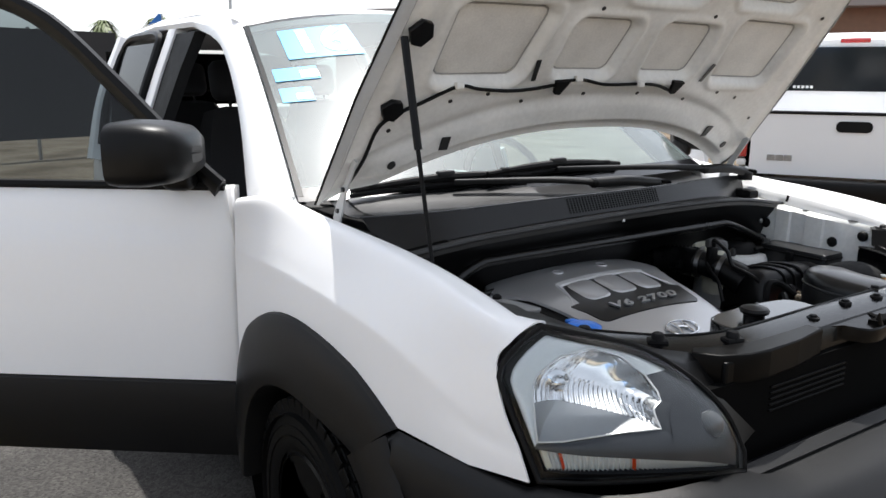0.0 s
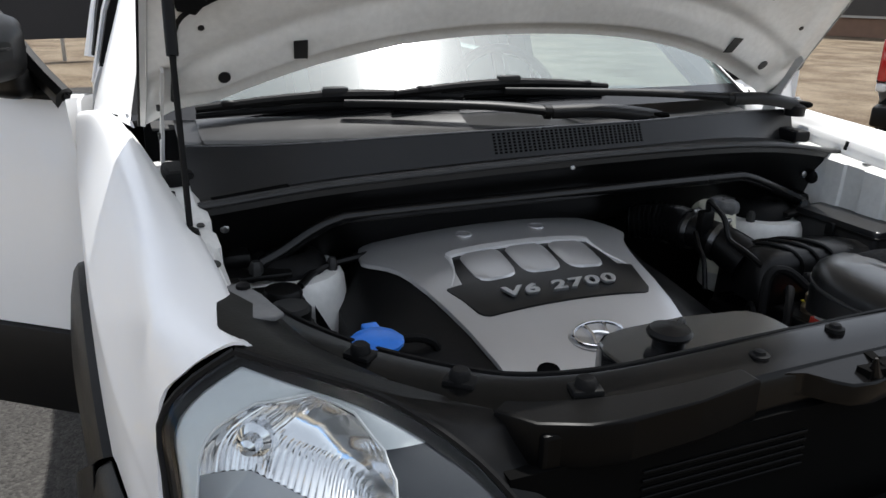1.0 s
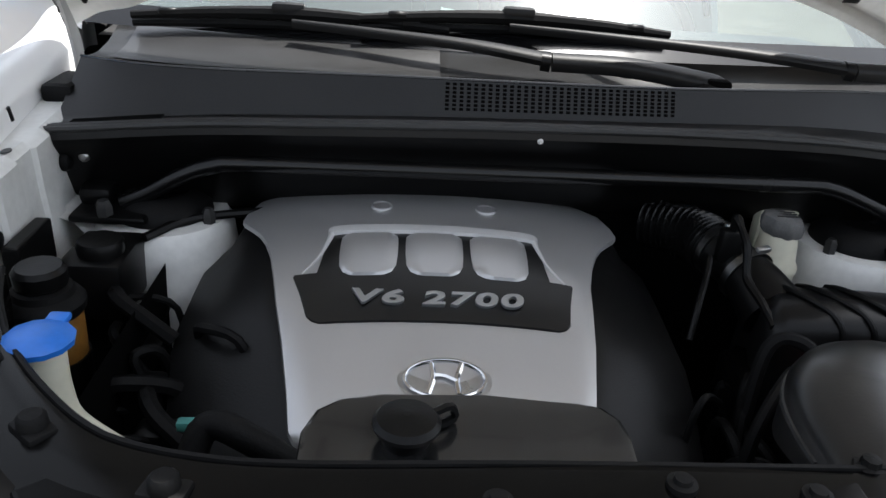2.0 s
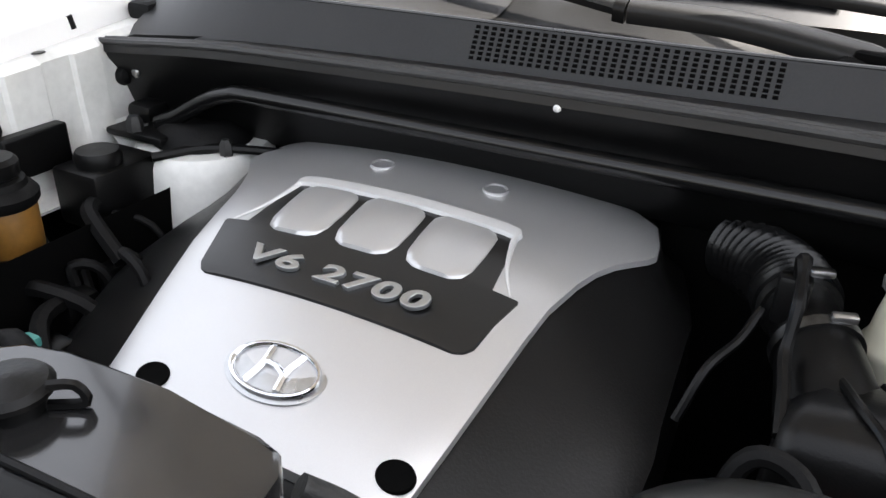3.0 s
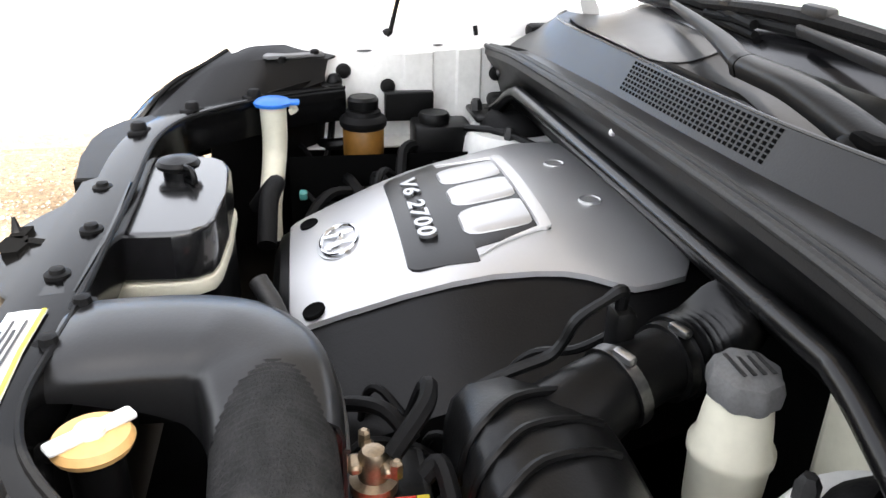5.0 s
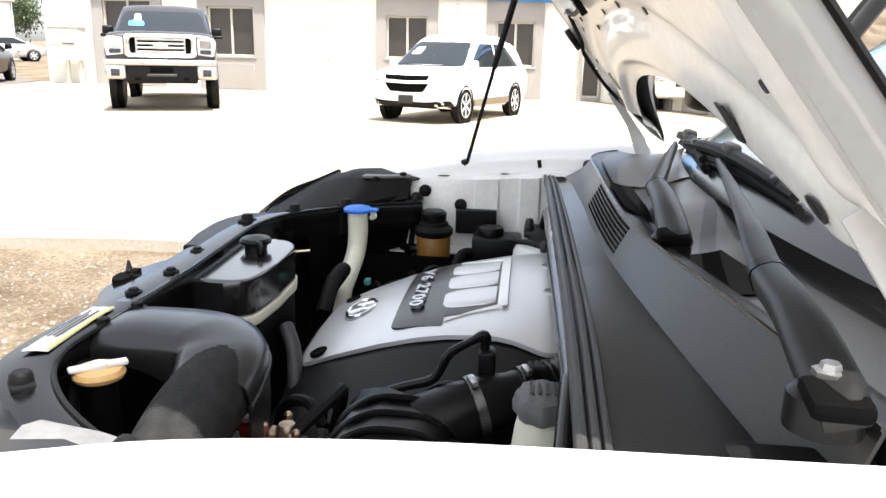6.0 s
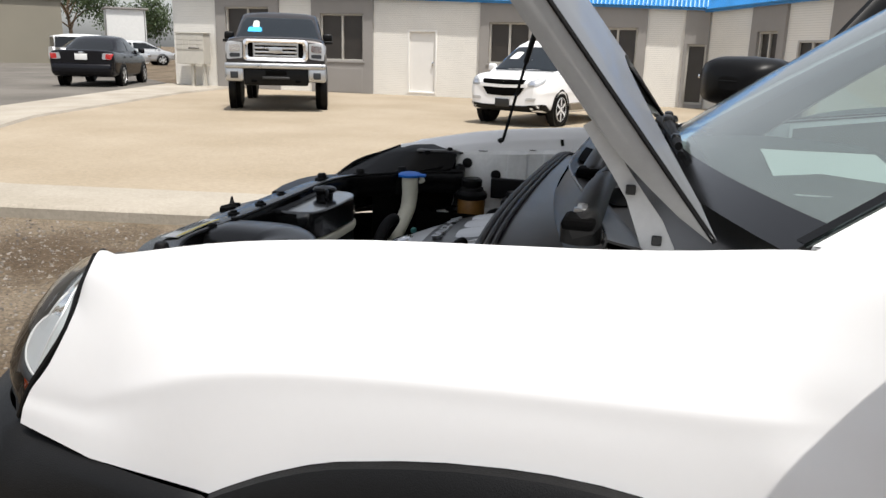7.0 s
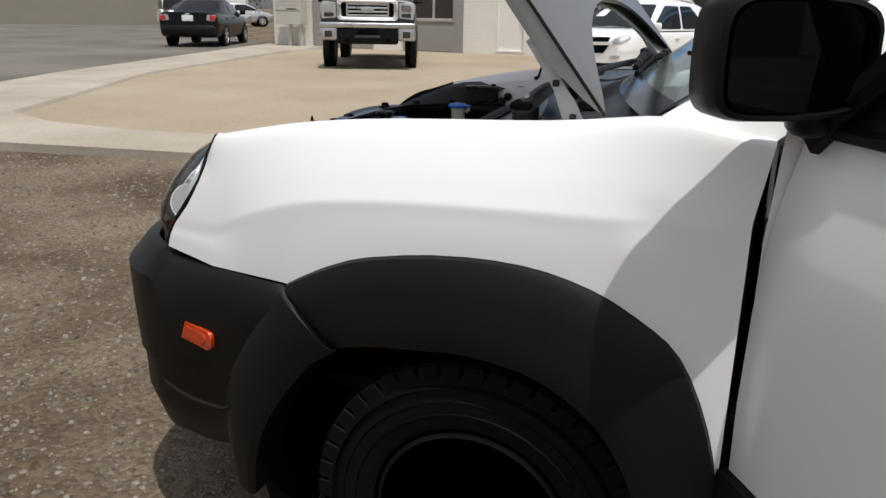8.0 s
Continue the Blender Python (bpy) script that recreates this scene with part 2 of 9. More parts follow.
M["black_paint"] = mat("black_car_paint", (0.004, 0.004, 0.006), 0.20, spots=0.1, coat=0.0, spec=0.3)
M["silver_paint"] = mat("silver_car_paint", (0.45, 0.46, 0.47), 0.3, metal=0.4, spots=0.06, coat=0.6)
M["red_paint"] = mat("red_car_paint", (0.33, 0.015, 0.02), 0.3, spots=0.1, coat=0.7)
M["cream_paint"] = mat("cream_car_paint", (0.66, 0.58, 0.42), 0.35, spots=0.06, coat=0.5)
# white hood skin greyed: the shade on its back is put into the colour
M["hood_skin"] = mat("shaded_hood_skin", (0.12, 0.122, 0.127), 0.40, spots=0.10, scale=3, fine=90, coat=0.12)
M["bracket_grey"] = mat("dim_grey_paint", (0.13, 0.13, 0.13), 0.5, spots=0.3, scale=15, fine=120)
M["hinge_paint"] = mat("hinge_paint", (0.50, 0.50, 0.49), 0.45, spots=0.12, scale=12, fine=120)
M["wiper_black"] = mat("wiper_black", (0.0062, 0.0062, 0.0064), 0.46, spots=0.3, scale=12, fine=260, bump=0.1, rvar=0.06, spec=0.28)
M["flange"] = mat("folded_edge_paint", (0.32, 0.32, 0.31), 0.5, spots=0.12, scale=8, fine=90)
M["lamp_silver"] = mat("lamp_silver", (0.40, 0.41, 0.42), 0.46, metal=0.45, spots=0.06)
M["lamp_mid"] = mat("dark_lamp_silver", (0.10, 0.105, 0.11), 0.3, metal=0.4, spots=0.06)
M["lamp_bezel"] = mat("pale_lamp_bezel", (0.60, 0.62, 0.62), 0.38, metal=0.2, spots=0.08)
M["lamp_chrome"] = mat("lamp_chrome", (0.86, 0.86, 0.87), 0.13, metal=0.95, spots=0.05, rvar=0.04)
M["grey_dust"] = mat("sun_greyed_plastic", (0.0105, 0.0105, 0.0108), 0.30, spots=0.3, scale=9, fine=320, bump=0.05, rvar=0.06, spec=0.44)
M["deck_gloss"] = mat("deck_gloss", (0.020, 0.020, 0.0205), 0.36, spots=0.2, scale=9, fine=250, rvar=0.05, spec=0.8)
M["duct"] = mat("black_duct_plastic", (0.0032, 0.0032, 0.0033), 0.34, spots=0.4, scale=9, fine=250, bump=0.03, rvar=0.08, spec=0.07)
M["rail"] = mat("glossy_black_plastic", (0.0032, 0.0032, 0.0033), 0.18, spots=0.4, scale=9, fine=250, bump=0.02, rvar=0.08, spec=0.13)
M["panel_satin"] = mat("satin_panel", (0.010, 0.010, 0.0102), 0.30, spots=0.2, scale=9, fine=300, bump=0.03, rvar=0.05, spec=0.42)
M["tank_lid"] = mat("polished_black_plastic", (0.012, 0.012, 0.0125), 0.16, spots=0.3, scale=9, fine=250, rvar=0.05, coat=0.2, spec=0.8)
M["sky_glass"] = mat("car_window_glass", (0.012, 0.016, 0.020), 0.05, spots=0.1, rvar=0.02, spec=0.45)
M["lamp_grey"] = mat("lamp_grey", (0.030, 0.033, 0.038), 0.34, metal=0.1, spots=0.1, spec=0.3)
M["dark_rim"] = mat("dark_rim", (0.004, 0.004, 0.0043), 0.28, spots=0.3, spec=0.12)
M["two_tone"] = mat("bronze_lower_paint", (0.20, 0.165, 0.12), 0.4, metal=0.3, spots=0.1)
M["bark"] = mat("bark", (0.12, 0.085, 0.055), 0.9, spots=0.4, scale=10, fine=60, bump=0.6)
M["leaf"] = mat("leaves", (0.055, 0.085, 0.030), 0.6, spots=0.5, scale=3, fine=30)
M["palm"] = mat("palm_leaf", (0.10, 0.13, 0.045), 0.6, spots=0.4, scale=3)
M["canvas_black"] = mat("black_screen_cloth", (0.016, 0.016, 0.018), 0.8, spots=0.3, scale=4)
M["rust_wall"] = mat("brown_wall", (0.20, 0.12, 0.08), 0.85, spots=0.15)
M["orange_sign"] = mat("orange_sign", (0.75, 0.14, 0.05), 0.5, spots=0.05)
M["flag_blue"] = mat("flag_blue", (0.03, 0.15, 0.45), 0.7, spots=0.1)
M["flag_yellow"] = mat("flag_yellow", (0.80, 0.62, 0.05), 0.7, spots=0.1)

# ---- mesh helpers ----


def obj(name, bm, material, sharp=40):
    bmesh.ops.recalc_face_normals(bm, faces=bm.faces[:])
    lim = radians(sharp)
    areas = sorted(f.calc_area() for f in bm.faces)
    wide = 15 * areas[len(areas) // 2] if 6 < len(areas) <= 90 else 1e9
    for f, a in zip(bm.faces, [f.calc_area() for f in bm.faces]):
        f.smooth = len(f.verts) <= 4 and a < wide
    for e in bm.edges:
        if len(e.link_faces) > 2 or (len(e.link_faces) == 2 and e.calc_face_angle(0) > lim):
            e.smooth = False
    me = bpy.data.meshes.new(name)
    bm.to_mesh(me)
    bm.free()
    me.materials.append(material)
    return new(name, me)


def part(name, bm, material, parent, label="", sharp=40):
    ob = obj(name, bm, material, sharp)
    ob.parent = parent
    ob.matrix_parent_inverse = Matrix()
    if label:
        tagged(ob, label)
    return ob


def thing(name, label, category, m=None, group=""):
    e = new(name)
    e.empty_display_size = 0.2
    if m is not None:
        e.matrix_world = m
    return tagged(e, label, category, group)


def grid(bm, rows, close=False, m=None):
    """Quads between rows of points; close joins each row's end to its start."""
    vs = [[bm.verts.new(m @ Vector(p) if m else Vector(p)) for p in r] for r in rows]
    n = len(vs[0])
    for a, b in zip(vs, vs[1:]):
        for j in range(n if close else n - 1):
            k = (j + 1) % n
            bm.faces.new((a[j], a[k], b[k], b[j]))
    return vs


def fill(bm, loop):
    bm.faces.new(loop)


def box(bm, c, s, bev=0.0, seg=2, m=None):
    r = bmesh.ops.create_cube(bm, size=1)
    t = Matrix.Translation(c) @ Matrix.Diagonal((*s, 1))
    bmesh.ops.transform(bm, matrix=(m @ t) if m else t, verts=r["verts"])
    if bev:
        es = list({e for v in r["verts"] for e in v.link_edges})
        bmesh.ops.bevel(bm, geom=es, offset=min(bev, min(s) * 0.45), segments=seg, affect="EDGES", profile=0.5)


def spline(pts, n=8):
    """A smooth line through the points."""
    ps = [Vector(p) for p in pts]
    if len(ps) < 3:
        return [ps[0].lerp(ps[-1], i / n) for i in range(n + 1)]
    ps = [2 * ps[0] - ps[1]] + ps + [2 * ps[-1] - ps[-2]]
    out = []
    for i in range(1, len(ps) - 2):
        a, b, c, d = ps[i - 1:i + 3]
        for k in range(n):
            t = k / n
            out.append(0.5 * (2 * b + (c - a) * t + (2 * a - 5 * b + 4 * c - d) * t * t + (3 * b - a - 3 * c + d) * t ** 3))
    out.append(ps[-2])
    return out


def tube(bm, pts, r, seg=10, n=6, m=None, ribs=0.0, smooth=True, flat=1.0):
    """A round bar or hose along the points; r is one radius or a list; ribs: depth of bellows."""
    line = spline(pts, n) if smooth else [Vector(p) for p in pts]
    k = len(line)
    rs = [r] * k if not isinstance(r, (list, tuple)) else [float(np.interp(i / (k - 1), np.linspace(0, 1, len(r)), r)) for i in range(k)]
    rows, side = [], None
    for i, p in enumerate(line):
        d = (line[min(i + 1, k - 1)] - line[max(i - 1, 0)]).normalized()
        if side is None:
            side = d.orthogonal().normalized()
        side = (side - d * side.dot(d)).normalized()
        up = d.cross(side)
        q = rs[i] + (ribs if i % 2 else 0)
        rows.append([p + (side * math.cos(a) + up * flat * math.sin(a)) * q for a in (2 * math.pi * j / seg for j in range(seg))])
    vs = grid(bm, rows, True, m)
    fill(bm, vs[0][::-1])
    fill(bm, vs[-1])


def rev(bm, prof, m=None, seg=24, sx=1.0, sy=1.0):
    """Turns a profile of (radius, height) round z."""
    rows = [[(max(r, 1e-4) * sx * math.cos(2 * math.pi * j / seg), max(r, 1e-4) * sy * math.sin(2 * math.pi * j / seg), h) for j in range(seg)] for r, h in prof]
    vs = grid(bm, rows, True, m)
    fill(bm, vs[0][::-1])
    fill(bm, vs[-1])


def prism(bm, outline, h0, h1, m=None, bev=0.0, seg=2):
    """An upright prism on an outline of (x, y)."""
    lo = [bm.verts.new(m @ Vector((x, y, h0)) if m else Vector((x, y, h0))) for x, y in outline]
    hi = [bm.verts.new(m @ Vector((x, y, h1)) if m else Vector((x, y, h1))) for x, y in outline]
    fs = [bm.faces.new(lo[::-1]), bm.faces.new(hi)]
    n = len(lo)
    for i in range(n):
        fs.append(bm.faces.new((lo[i], lo[(i + 1) % n], hi[(i + 1) % n], hi[i])))
    if bev:
        es = list({e for f in fs[:2] for e in f.edges})
        bmesh.ops.bevel(bm, geom=es, offset=bev, segments=seg, affect="EDGES", profile=0.5)


def rounded(x0, y0, x1, y1, r, n=5):
    """A rectangle's outline with round corners."""
    out = []
    for cx, cy, a in ((x1 - r, y1 - r, 0), (x0 + r, y1 - r, 90), (x0 + r, y0 + r, 180), (x1 - r, y0 + r, 270)):
        for i in range(n + 1):
            t = radians(a + 90 * i / n)
            out.append((cx + r * math.cos(t), cy + r * math.sin(t)))
    return out


def thick(bm, t):
    bmesh.ops.recalc_face_normals(bm, faces=bm.faces[:])
    bmesh.ops.solidify(bm, geom=bm.faces[:], thickness=t)


def axes(o, x, y, z):
    """The matrix with the given origin and axes."""
    return Matrix.Translation(o) @ Matrix([x, y, z]).transposed().to_4x4()


def aim(p0, p1):
    """The matrix whose z runs from p0 to p1."""
    d = (Vector(p1) - Vector(p0)).normalized()
    return Matrix.Translation(p0) @ d.to_track_quat("Z", "Y").to_matrix().to_4x4()


BM = bmesh.new
interp = np.interp

# ---- ground ----
bm = BM()
vals = [-900, -300, -100, -40, -15, -8, -5, -3, -2, -1, 0, 1, 2, 3, 4, 6, 9, 14, 25, 60, 200, 900]
grid(bm, [[(x, y, 0.0) for x in vals] for y in vals])
tagged(obj("ground", bm, M["gravel"]), "grey-brown gravel lot under the parked cars", "ground", kind="structure")
# loose stones lying on the gravel before the car
rng = random.Random(11)
verts, faces = [], []
for k in range(5200):
    near = rng.random() ** 1.4
    x, y = -1.5 + 4.6 * rng.random(), 0.95 + 4.2 * near
    r = 0.003 + 0.009 * rng.random() ** 3
    a0, i0 = rng.random() * 6.28, len(verts)
    ring = [(x + r * rng.uniform(0.75, 1.3) * math.cos(a0 + q * 1.2566), y + r * rng.uniform(0.75, 1.3) * math.sin(a0 + q * 1.2566), r * rng.uniform(0.1, 0.3)) for q in range(5)]
    verts += ring + [(x + r * rng.uniform(-0.3, 0.3), y + r * rng.uniform(-0.3, 0.3), r * rng.uniform(0.6, 0.95))]
    verts += [(px, py, -0.002) for px, py, pz in ring]
    for q in range(5):
        j = (q + 1) % 5
        faces += [(i0 + q, i0 + j, i0 + 5), (i0 + 6 + q, i0 + 6 + j, i0 + j, i0 + q)]
me = bpy.data.meshes.new("loose_stones")
me.from_pydata(verts, [], faces)
me.materials.append(M["pebble"])
tagged(new("loose_stones", me), "small pale stones scattered over the gravel", "stones", kind="stuff")

bm = BM()
grid(bm, [[(x, y, 0.004 + 0.0005 * math.sin(3 * x + y)) for x in np.linspace(0.25, 3.0, 8)] for y in np.linspace(-9, 0.62, 14)])
tagged(obj("road_parking", bm, M["dark_asphalt"]), "dark worn asphalt under the right side of the car", "asphalt", kind="structure")
bm = BM()
grid(bm, [[(x, y, 0.008) for x in (1.52, 1.95)] for y in (-0.98, -0.89)])
tagged(obj("trim_line", bm, M["yellow_line"]), "worn yellow parking line on the asphalt", "road marking", kind="structure")

# loose stones
rnd = random.Random(11)
vs, fs = [], []
for _ in range(9000):
    x, y = rnd.uniform(-1.7, 3.0), rnd.uniform(0.3, 6.0)
    if x > 3.28 - 0.12 * max(0, y - 2.7) - 0.1:
        continue
    r = 0.004 + 0.010 * rnd.random() ** 4
    a0 = rnd.uniform(0, 6)
    b = len(vs)
    for k in range(5):
        a = a0 + k * 1.2566
        q = r * rnd.uniform(0.7, 1.3)
        vs.append((x + q * math.cos(a), y + q * math.sin(a), -0.001))
    for k in range(5):
        a = a0 + k * 1.2566 + 0.3
        q = r * rnd.uniform(0.4, 0.9)
        vs.append((x + q * math.cos(a), y + q * math.sin(a), r * rnd.uniform(0.5, 1.0)))
    fs += [(b + k, b + (k + 1) % 5, b + 5 + (k + 1) % 5, b + 5 + k) for k in range(5)] + [tuple(b + 5 + k for k in range(5))]
me = bpy.data.meshes.new("gravel_stones")
me.from_pydata(vs, [], fs)
stone = mat("stone", (0.26, 0.235, 0.20), 0.85, spots=0.3)
sn = stone.node_tree
isl = sn.nodes.new("ShaderNodeNewGeometry")
rp = sn.nodes.new("ShaderNodeValToRGB")
rp.color_ramp.elements[0].color, rp.color_ramp.elements[1].color = (0.075, 0.062, 0.050, 1), (0.30, 0.27, 0.235, 1)
sn.links.new(isl.outputs["Random Per Island"], rp.inputs["Fac"])
sn.links.new(rp.outputs[0], sn.nodes["Principled BSDF"].inputs["Base Color"])
me.materials.append(stone)
tagged(new("gravel", me), "loose grey and tan gravel stones on the lot", "gravel", kind="stuff")

KERB = [(2.35, -9.0), (3.42, -3.0), (3.36, 0.0), (3.26, 2.7), (2.95, 4.7), (2.80, 5.6), (2.60, 7.0)]
bm = BM()
back = [(3.35, -9.0), (4.25, -3.0), (4.16, 0.0), (4.06, 2.6), (3.72, 4.9), (3.80, 6.0), (4.3, 7.2)]
rows = [[(a[0], a[1], -0.02), (a[0], a[1], 0.075), (a[0] + 0.03, a[1], 0.10), (b[0], b[1], 0.105), (b[0] + 0.02, b[1], 0.04)] for a, b in zip(KERB, back)]
grid(bm, rows)
tagged(obj("pavement", bm, M["concrete"]), "pale concrete kerb and footway beside the gravel", "pavement", kind="structure")

bm = BM()
rim = [(3.35, -9.0), (4.25, -3.0), (4.16, 0.0), (4.06, 2.6), (3.72, 4.9), (3.80, 6.0), (4.3, 7.1), (5.8, 7.8), (9.4, 9.6), (16.9, 11.6), (21.6, 12.2)]
rows = [[(x + (22.5 - x) * k / 10, y + (yb - y) * k / 10, 0.03 + 0.006 * math.sin(k * 1.7 + i)) for k in range(11)] for i, ((x, y), yb) in enumerate(zip(rim, [-9, -3, 0, 2.6, 4.9, 6, 7.1, 8.0, 9.6, 11.6, 12.2]))]
grid(bm, rows)
tagged(obj("dirt_lot", bm, M["dirt"]), "flat tan compacted dirt yard before the building", "dirt yard", kind="structure")

bm = BM()
inner = [(4.3, 7.1), (5.8, 7.8), (9.4, 9.6), (16.9, 11.6), (21.6, 12.3)]
outer = [(3.2, 8.6), (5.2, 9.6), (8.6, 11.0), (16.2, 13.3), (21.4, 14.9)]
grid(bm, [[(a[0], a[1], 0.0), (a[0] - 0.03, a[1] + 0.04, 0.07), (b[0], b[1], 0.06), (b[0], b[1] + 0.03, -0.02)] for a, b in zip(inner, outer)])
tagged(obj("pavement_walk", bm, M["concrete"]), "worn concrete walk along the edge of the dirt yard", "pavement", kind="structure")

bm = BM()
grid(bm, [[(2.6, 7.0, 0.012), (3.0, 9.0, 0.014), (1.0, 30, 0.012), (-4, 70, 0.012)], [(5.2, 9.4, 0.016), (6.0, 14, 0.016), (14, 36, 0.014), (20, 72, 0.012)],
          [(9, 11.0, 0.018), (12, 16, 0.018), (26, 40, 0.016), (44, 72, 0.012)], [(21.4, 14.7, 0.02), (26, 19, 0.02), (50, 40, 0.018), (75, 66, 0.012)]])
tagged(obj("road", bm, M["asphalt"]), "faded grey asphalt drive beside the building", "road", kind="structure")

# ---- low building with a blue roof ----
W0, W1, W2 = Vector((21.0, 14.7, 0)), Vector((19.7, -1.7, 0)), Vector((13.2, -5.33, 0))


def eave(u):
    return float(interp(u, [0, 7, 16.6], [2.85, 2.70, 2.43]))


def eave_wing(u):
    return float(interp(u, [0, 7.5], [2.40, 2.56]))


house = thing("building", "low office building with white siding, grey panels and blue tiled roof", "building")


def facade(a, b, bays, top, ends):
    """One wall: bays of (from, to, kind, openings); each opening is (u0, u1, z0, z1, kind)."""
    d = (b - a).normalized()
    n = Vector((d.y, -d.x, 0))
    m = axes(a, d, -n, Vector((0, 0, 1)))
    for u0, u1, kind, holes in bays:
        proud = 0.0 if kind == "white" else 0.05
        bm = BM()
        z1 = max(top(u0), top(u1)) + 0.5
        us = sorted({u0, u1, *[h[0] for h in holes], *[h[1] for h in holes]})
        zs = sorted({0.0, z1, *[h[2] for h in holes], *[h[3] for h in holes]})
        for i in range(len(us) - 1):
            for j in range(len(zs) - 1):
                cu, cz = (us[i] + us[i + 1]) / 2, (zs[j] + zs[j + 1]) / 2
                if not any(h[0] < cu < h[1] and h[2] < cz < h[3] for h in holes):
                    box(bm, (cu, 0.1 - proud, cz), (us[i + 1] - us[i], 0.2 + proud, zs[j + 1] - zs[j]), m=m)
        bmesh.ops.remove_doubles(bm, verts=bm.verts[:], dist=0.0005)
        part("wall", bm, M["wall_white"] if kind == "white" else M["wall_grey"], house)
        for h in holes:
            w, hh = h[1] - h[0], h[3] - h[2]
            bm = BM()
            fw = 0.05
            for c, s in (((h[0] + fw / 2, 0.03, h[2] + hh / 2), (fw, 0.09, hh)), ((h[1] - fw / 2, 0.03, h[2] + hh / 2), (fw, 0.09, hh)),
                         ((h[0] + w / 2, 0.03, h[2] + fw / 2), (w - 2 * fw, 0.09, fw)), ((h[0] + w / 2, 0.03, h[3] - fw / 2), (w - 2 * fw, 0.09, fw))):
                box(bm, c, s, 0.006, 1, m)
            if h[4] == "window":
                box(bm, (h[0] + w / 2, 0.035, h[2] + hh / 2), (0.06, 0.07, hh - 2 * fw), 0.006, 1, m)
            win = part("window" if h[4] == "window" else "door", bm, M["frame_metal"] if h[4] != "white_door" else M["door_white"], house)
            bits = ((h[0] + fw, h[0] + w / 2 - 0.03), (h[0] + w / 2 + 0.03, h[1] - fw)) if h[4] == "window" else ((h[0] + fw, h[1] - fw),)
            for p0, p1 in bits:
                bm = BM()
                box(bm, ((p0 + p1) / 2, 0.06, h[2] + hh / 2), (p1 - p0, 0.02, hh - 2 * fw), m=m)
                part("pane" if h[4] != "white_door" else "door_leaf", bm, M["door_white"] if h[4] == "white_door" else M["screen"], win)
            if h[4] != "window":
                bm = BM()
                box(bm, (h[1] - fw - 0.07, 0.02, h[2] + hh * 0.48), (0.04, 0.07, 0.10), 0.01, 2, m)
                part("handle", bm, M["chrome"], win)
            if h[4] == "window":
                bm = BM()
                box(bm, (h[0] + w / 2, -0.07, h[2] - 0.03), (w + 0.1, 0.06, 0.05), 0.008, 1, m)
                part("window_sill", bm, M["wall_grey"], win)
                bm = BM()
                box(bm, (h[0] + w / 2, -0.065, h[2] * 0.42), (w - 0.05, 0.03, h[2] * 0.72), 0.006, 1, m)
                part("panel", bm, M["wall_grey"], house)
    # roof slope with courses of curved tiles
    L = (b - a).length
    bm = BM()
    grid(bm, [[(u, -0.16, top(u)), (u, -0.18, top(u) + 0.09), (u, 0.73, top(u) + 1.55), (u, 6.0, top(u) + 1.6), (u, 0.2, top(u) + 0.02)] for u in np.linspace(ends[0], L + ends[1], 24)], True, m)
    part("roof", bm, M["blue_tile"], house)
    return m, L


m_main, len_main = facade(W0, W1, [
    (0.4, 2.0, "white", []), (2.0, 4.18, "grey", [(2.35, 3.86, 1.05, 2.45, "window")]), (4.18, 5.28, "white", []),
    (5.28, 7.25, "grey", [(5.57, 6.95, 0.95, 2.28, "window")]), (7.25, 10.45, "white", [(8.31, 9.19, 0.10, 1.86, "white_door")]),
    (10.45, 12.12, "grey", [(10.72, 11.86, 1.0, 2.10, "window")]), (12.12, 13.43, "white", []), (13.43, 14.92, "grey", [(13.68, 14.70, 0.86, 2.0, "window")]),
    (14.92, 15.86, "white", []), (15.86, 16.45, "grey", [(15.95, 16.43, 0.12, 1.62, "glass_door")])], eave, (0.2, 0.1))
m_wing, len_wing = facade(W1, W2, [
    (0.0, 1.75, "white", []), (1.75, 2.92, "grey", [(2.0, 2.7, 0.8, 1.9, "window")]), (2.92, 4.28, "white", [(3.3, 4.2, 0.75, 1.7, "window")]),
    (4.28, 5.9, "grey", [(4.72, 5.52, 0.9, 1.95, "window")]), (5.9, 7.44, "white", [])], eave_wing, (-0.1, 0.4))

bm = BM()
box(bm, (5.0, 6.6, 1.3), (7, 13, 2.6), m=Matrix.Translation((20.9, 0, 0)))
part("rear_wall", bm, M["wall_grey"], house)

# courses of narrow ribbed blue tiles
roof_parts = [o for o in house.children if o.name.startswith("roof")]


def courses(m, top, u0, u1, owner):
    slope = math.atan2(1.46, 0.91)
    for r in range(5):
        bm = BM()
        rows = [[], [], [], []]
        n = int((u1 - u0) / 0.105)
        for i in range(n * 4 + 1):
            u = u0 + (u1 - u0) * i / (n * 4)
            rib = (0.0, 0.020, 0.028, 0.020)[i % 4]
            for row, (k, lift) in zip(rows, ((r * 0.30 - 0.04, -0.01), (r * 0.30 - 0.04, 0.022), (r * 0.30 + 0.15, 0.012), (r * 0.30 + 0.29, 0.004))):
                e = lift + rib if lift > 0 else lift
                row.append((u, -0.185 + k * math.cos(slope) - e * math.sin(slope), top(u) + 0.085 + k * math.sin(slope) + e * math.cos(slope)))
        grid(bm, rows, m=m)
        part("tile_course", bm, M["blue_tile"], owner)


courses(m_main, eave, -0.1, 16.5, roof_parts[0])
courses(m_wing, eave_wing, 0.0, 7.8, roof_parts[1])

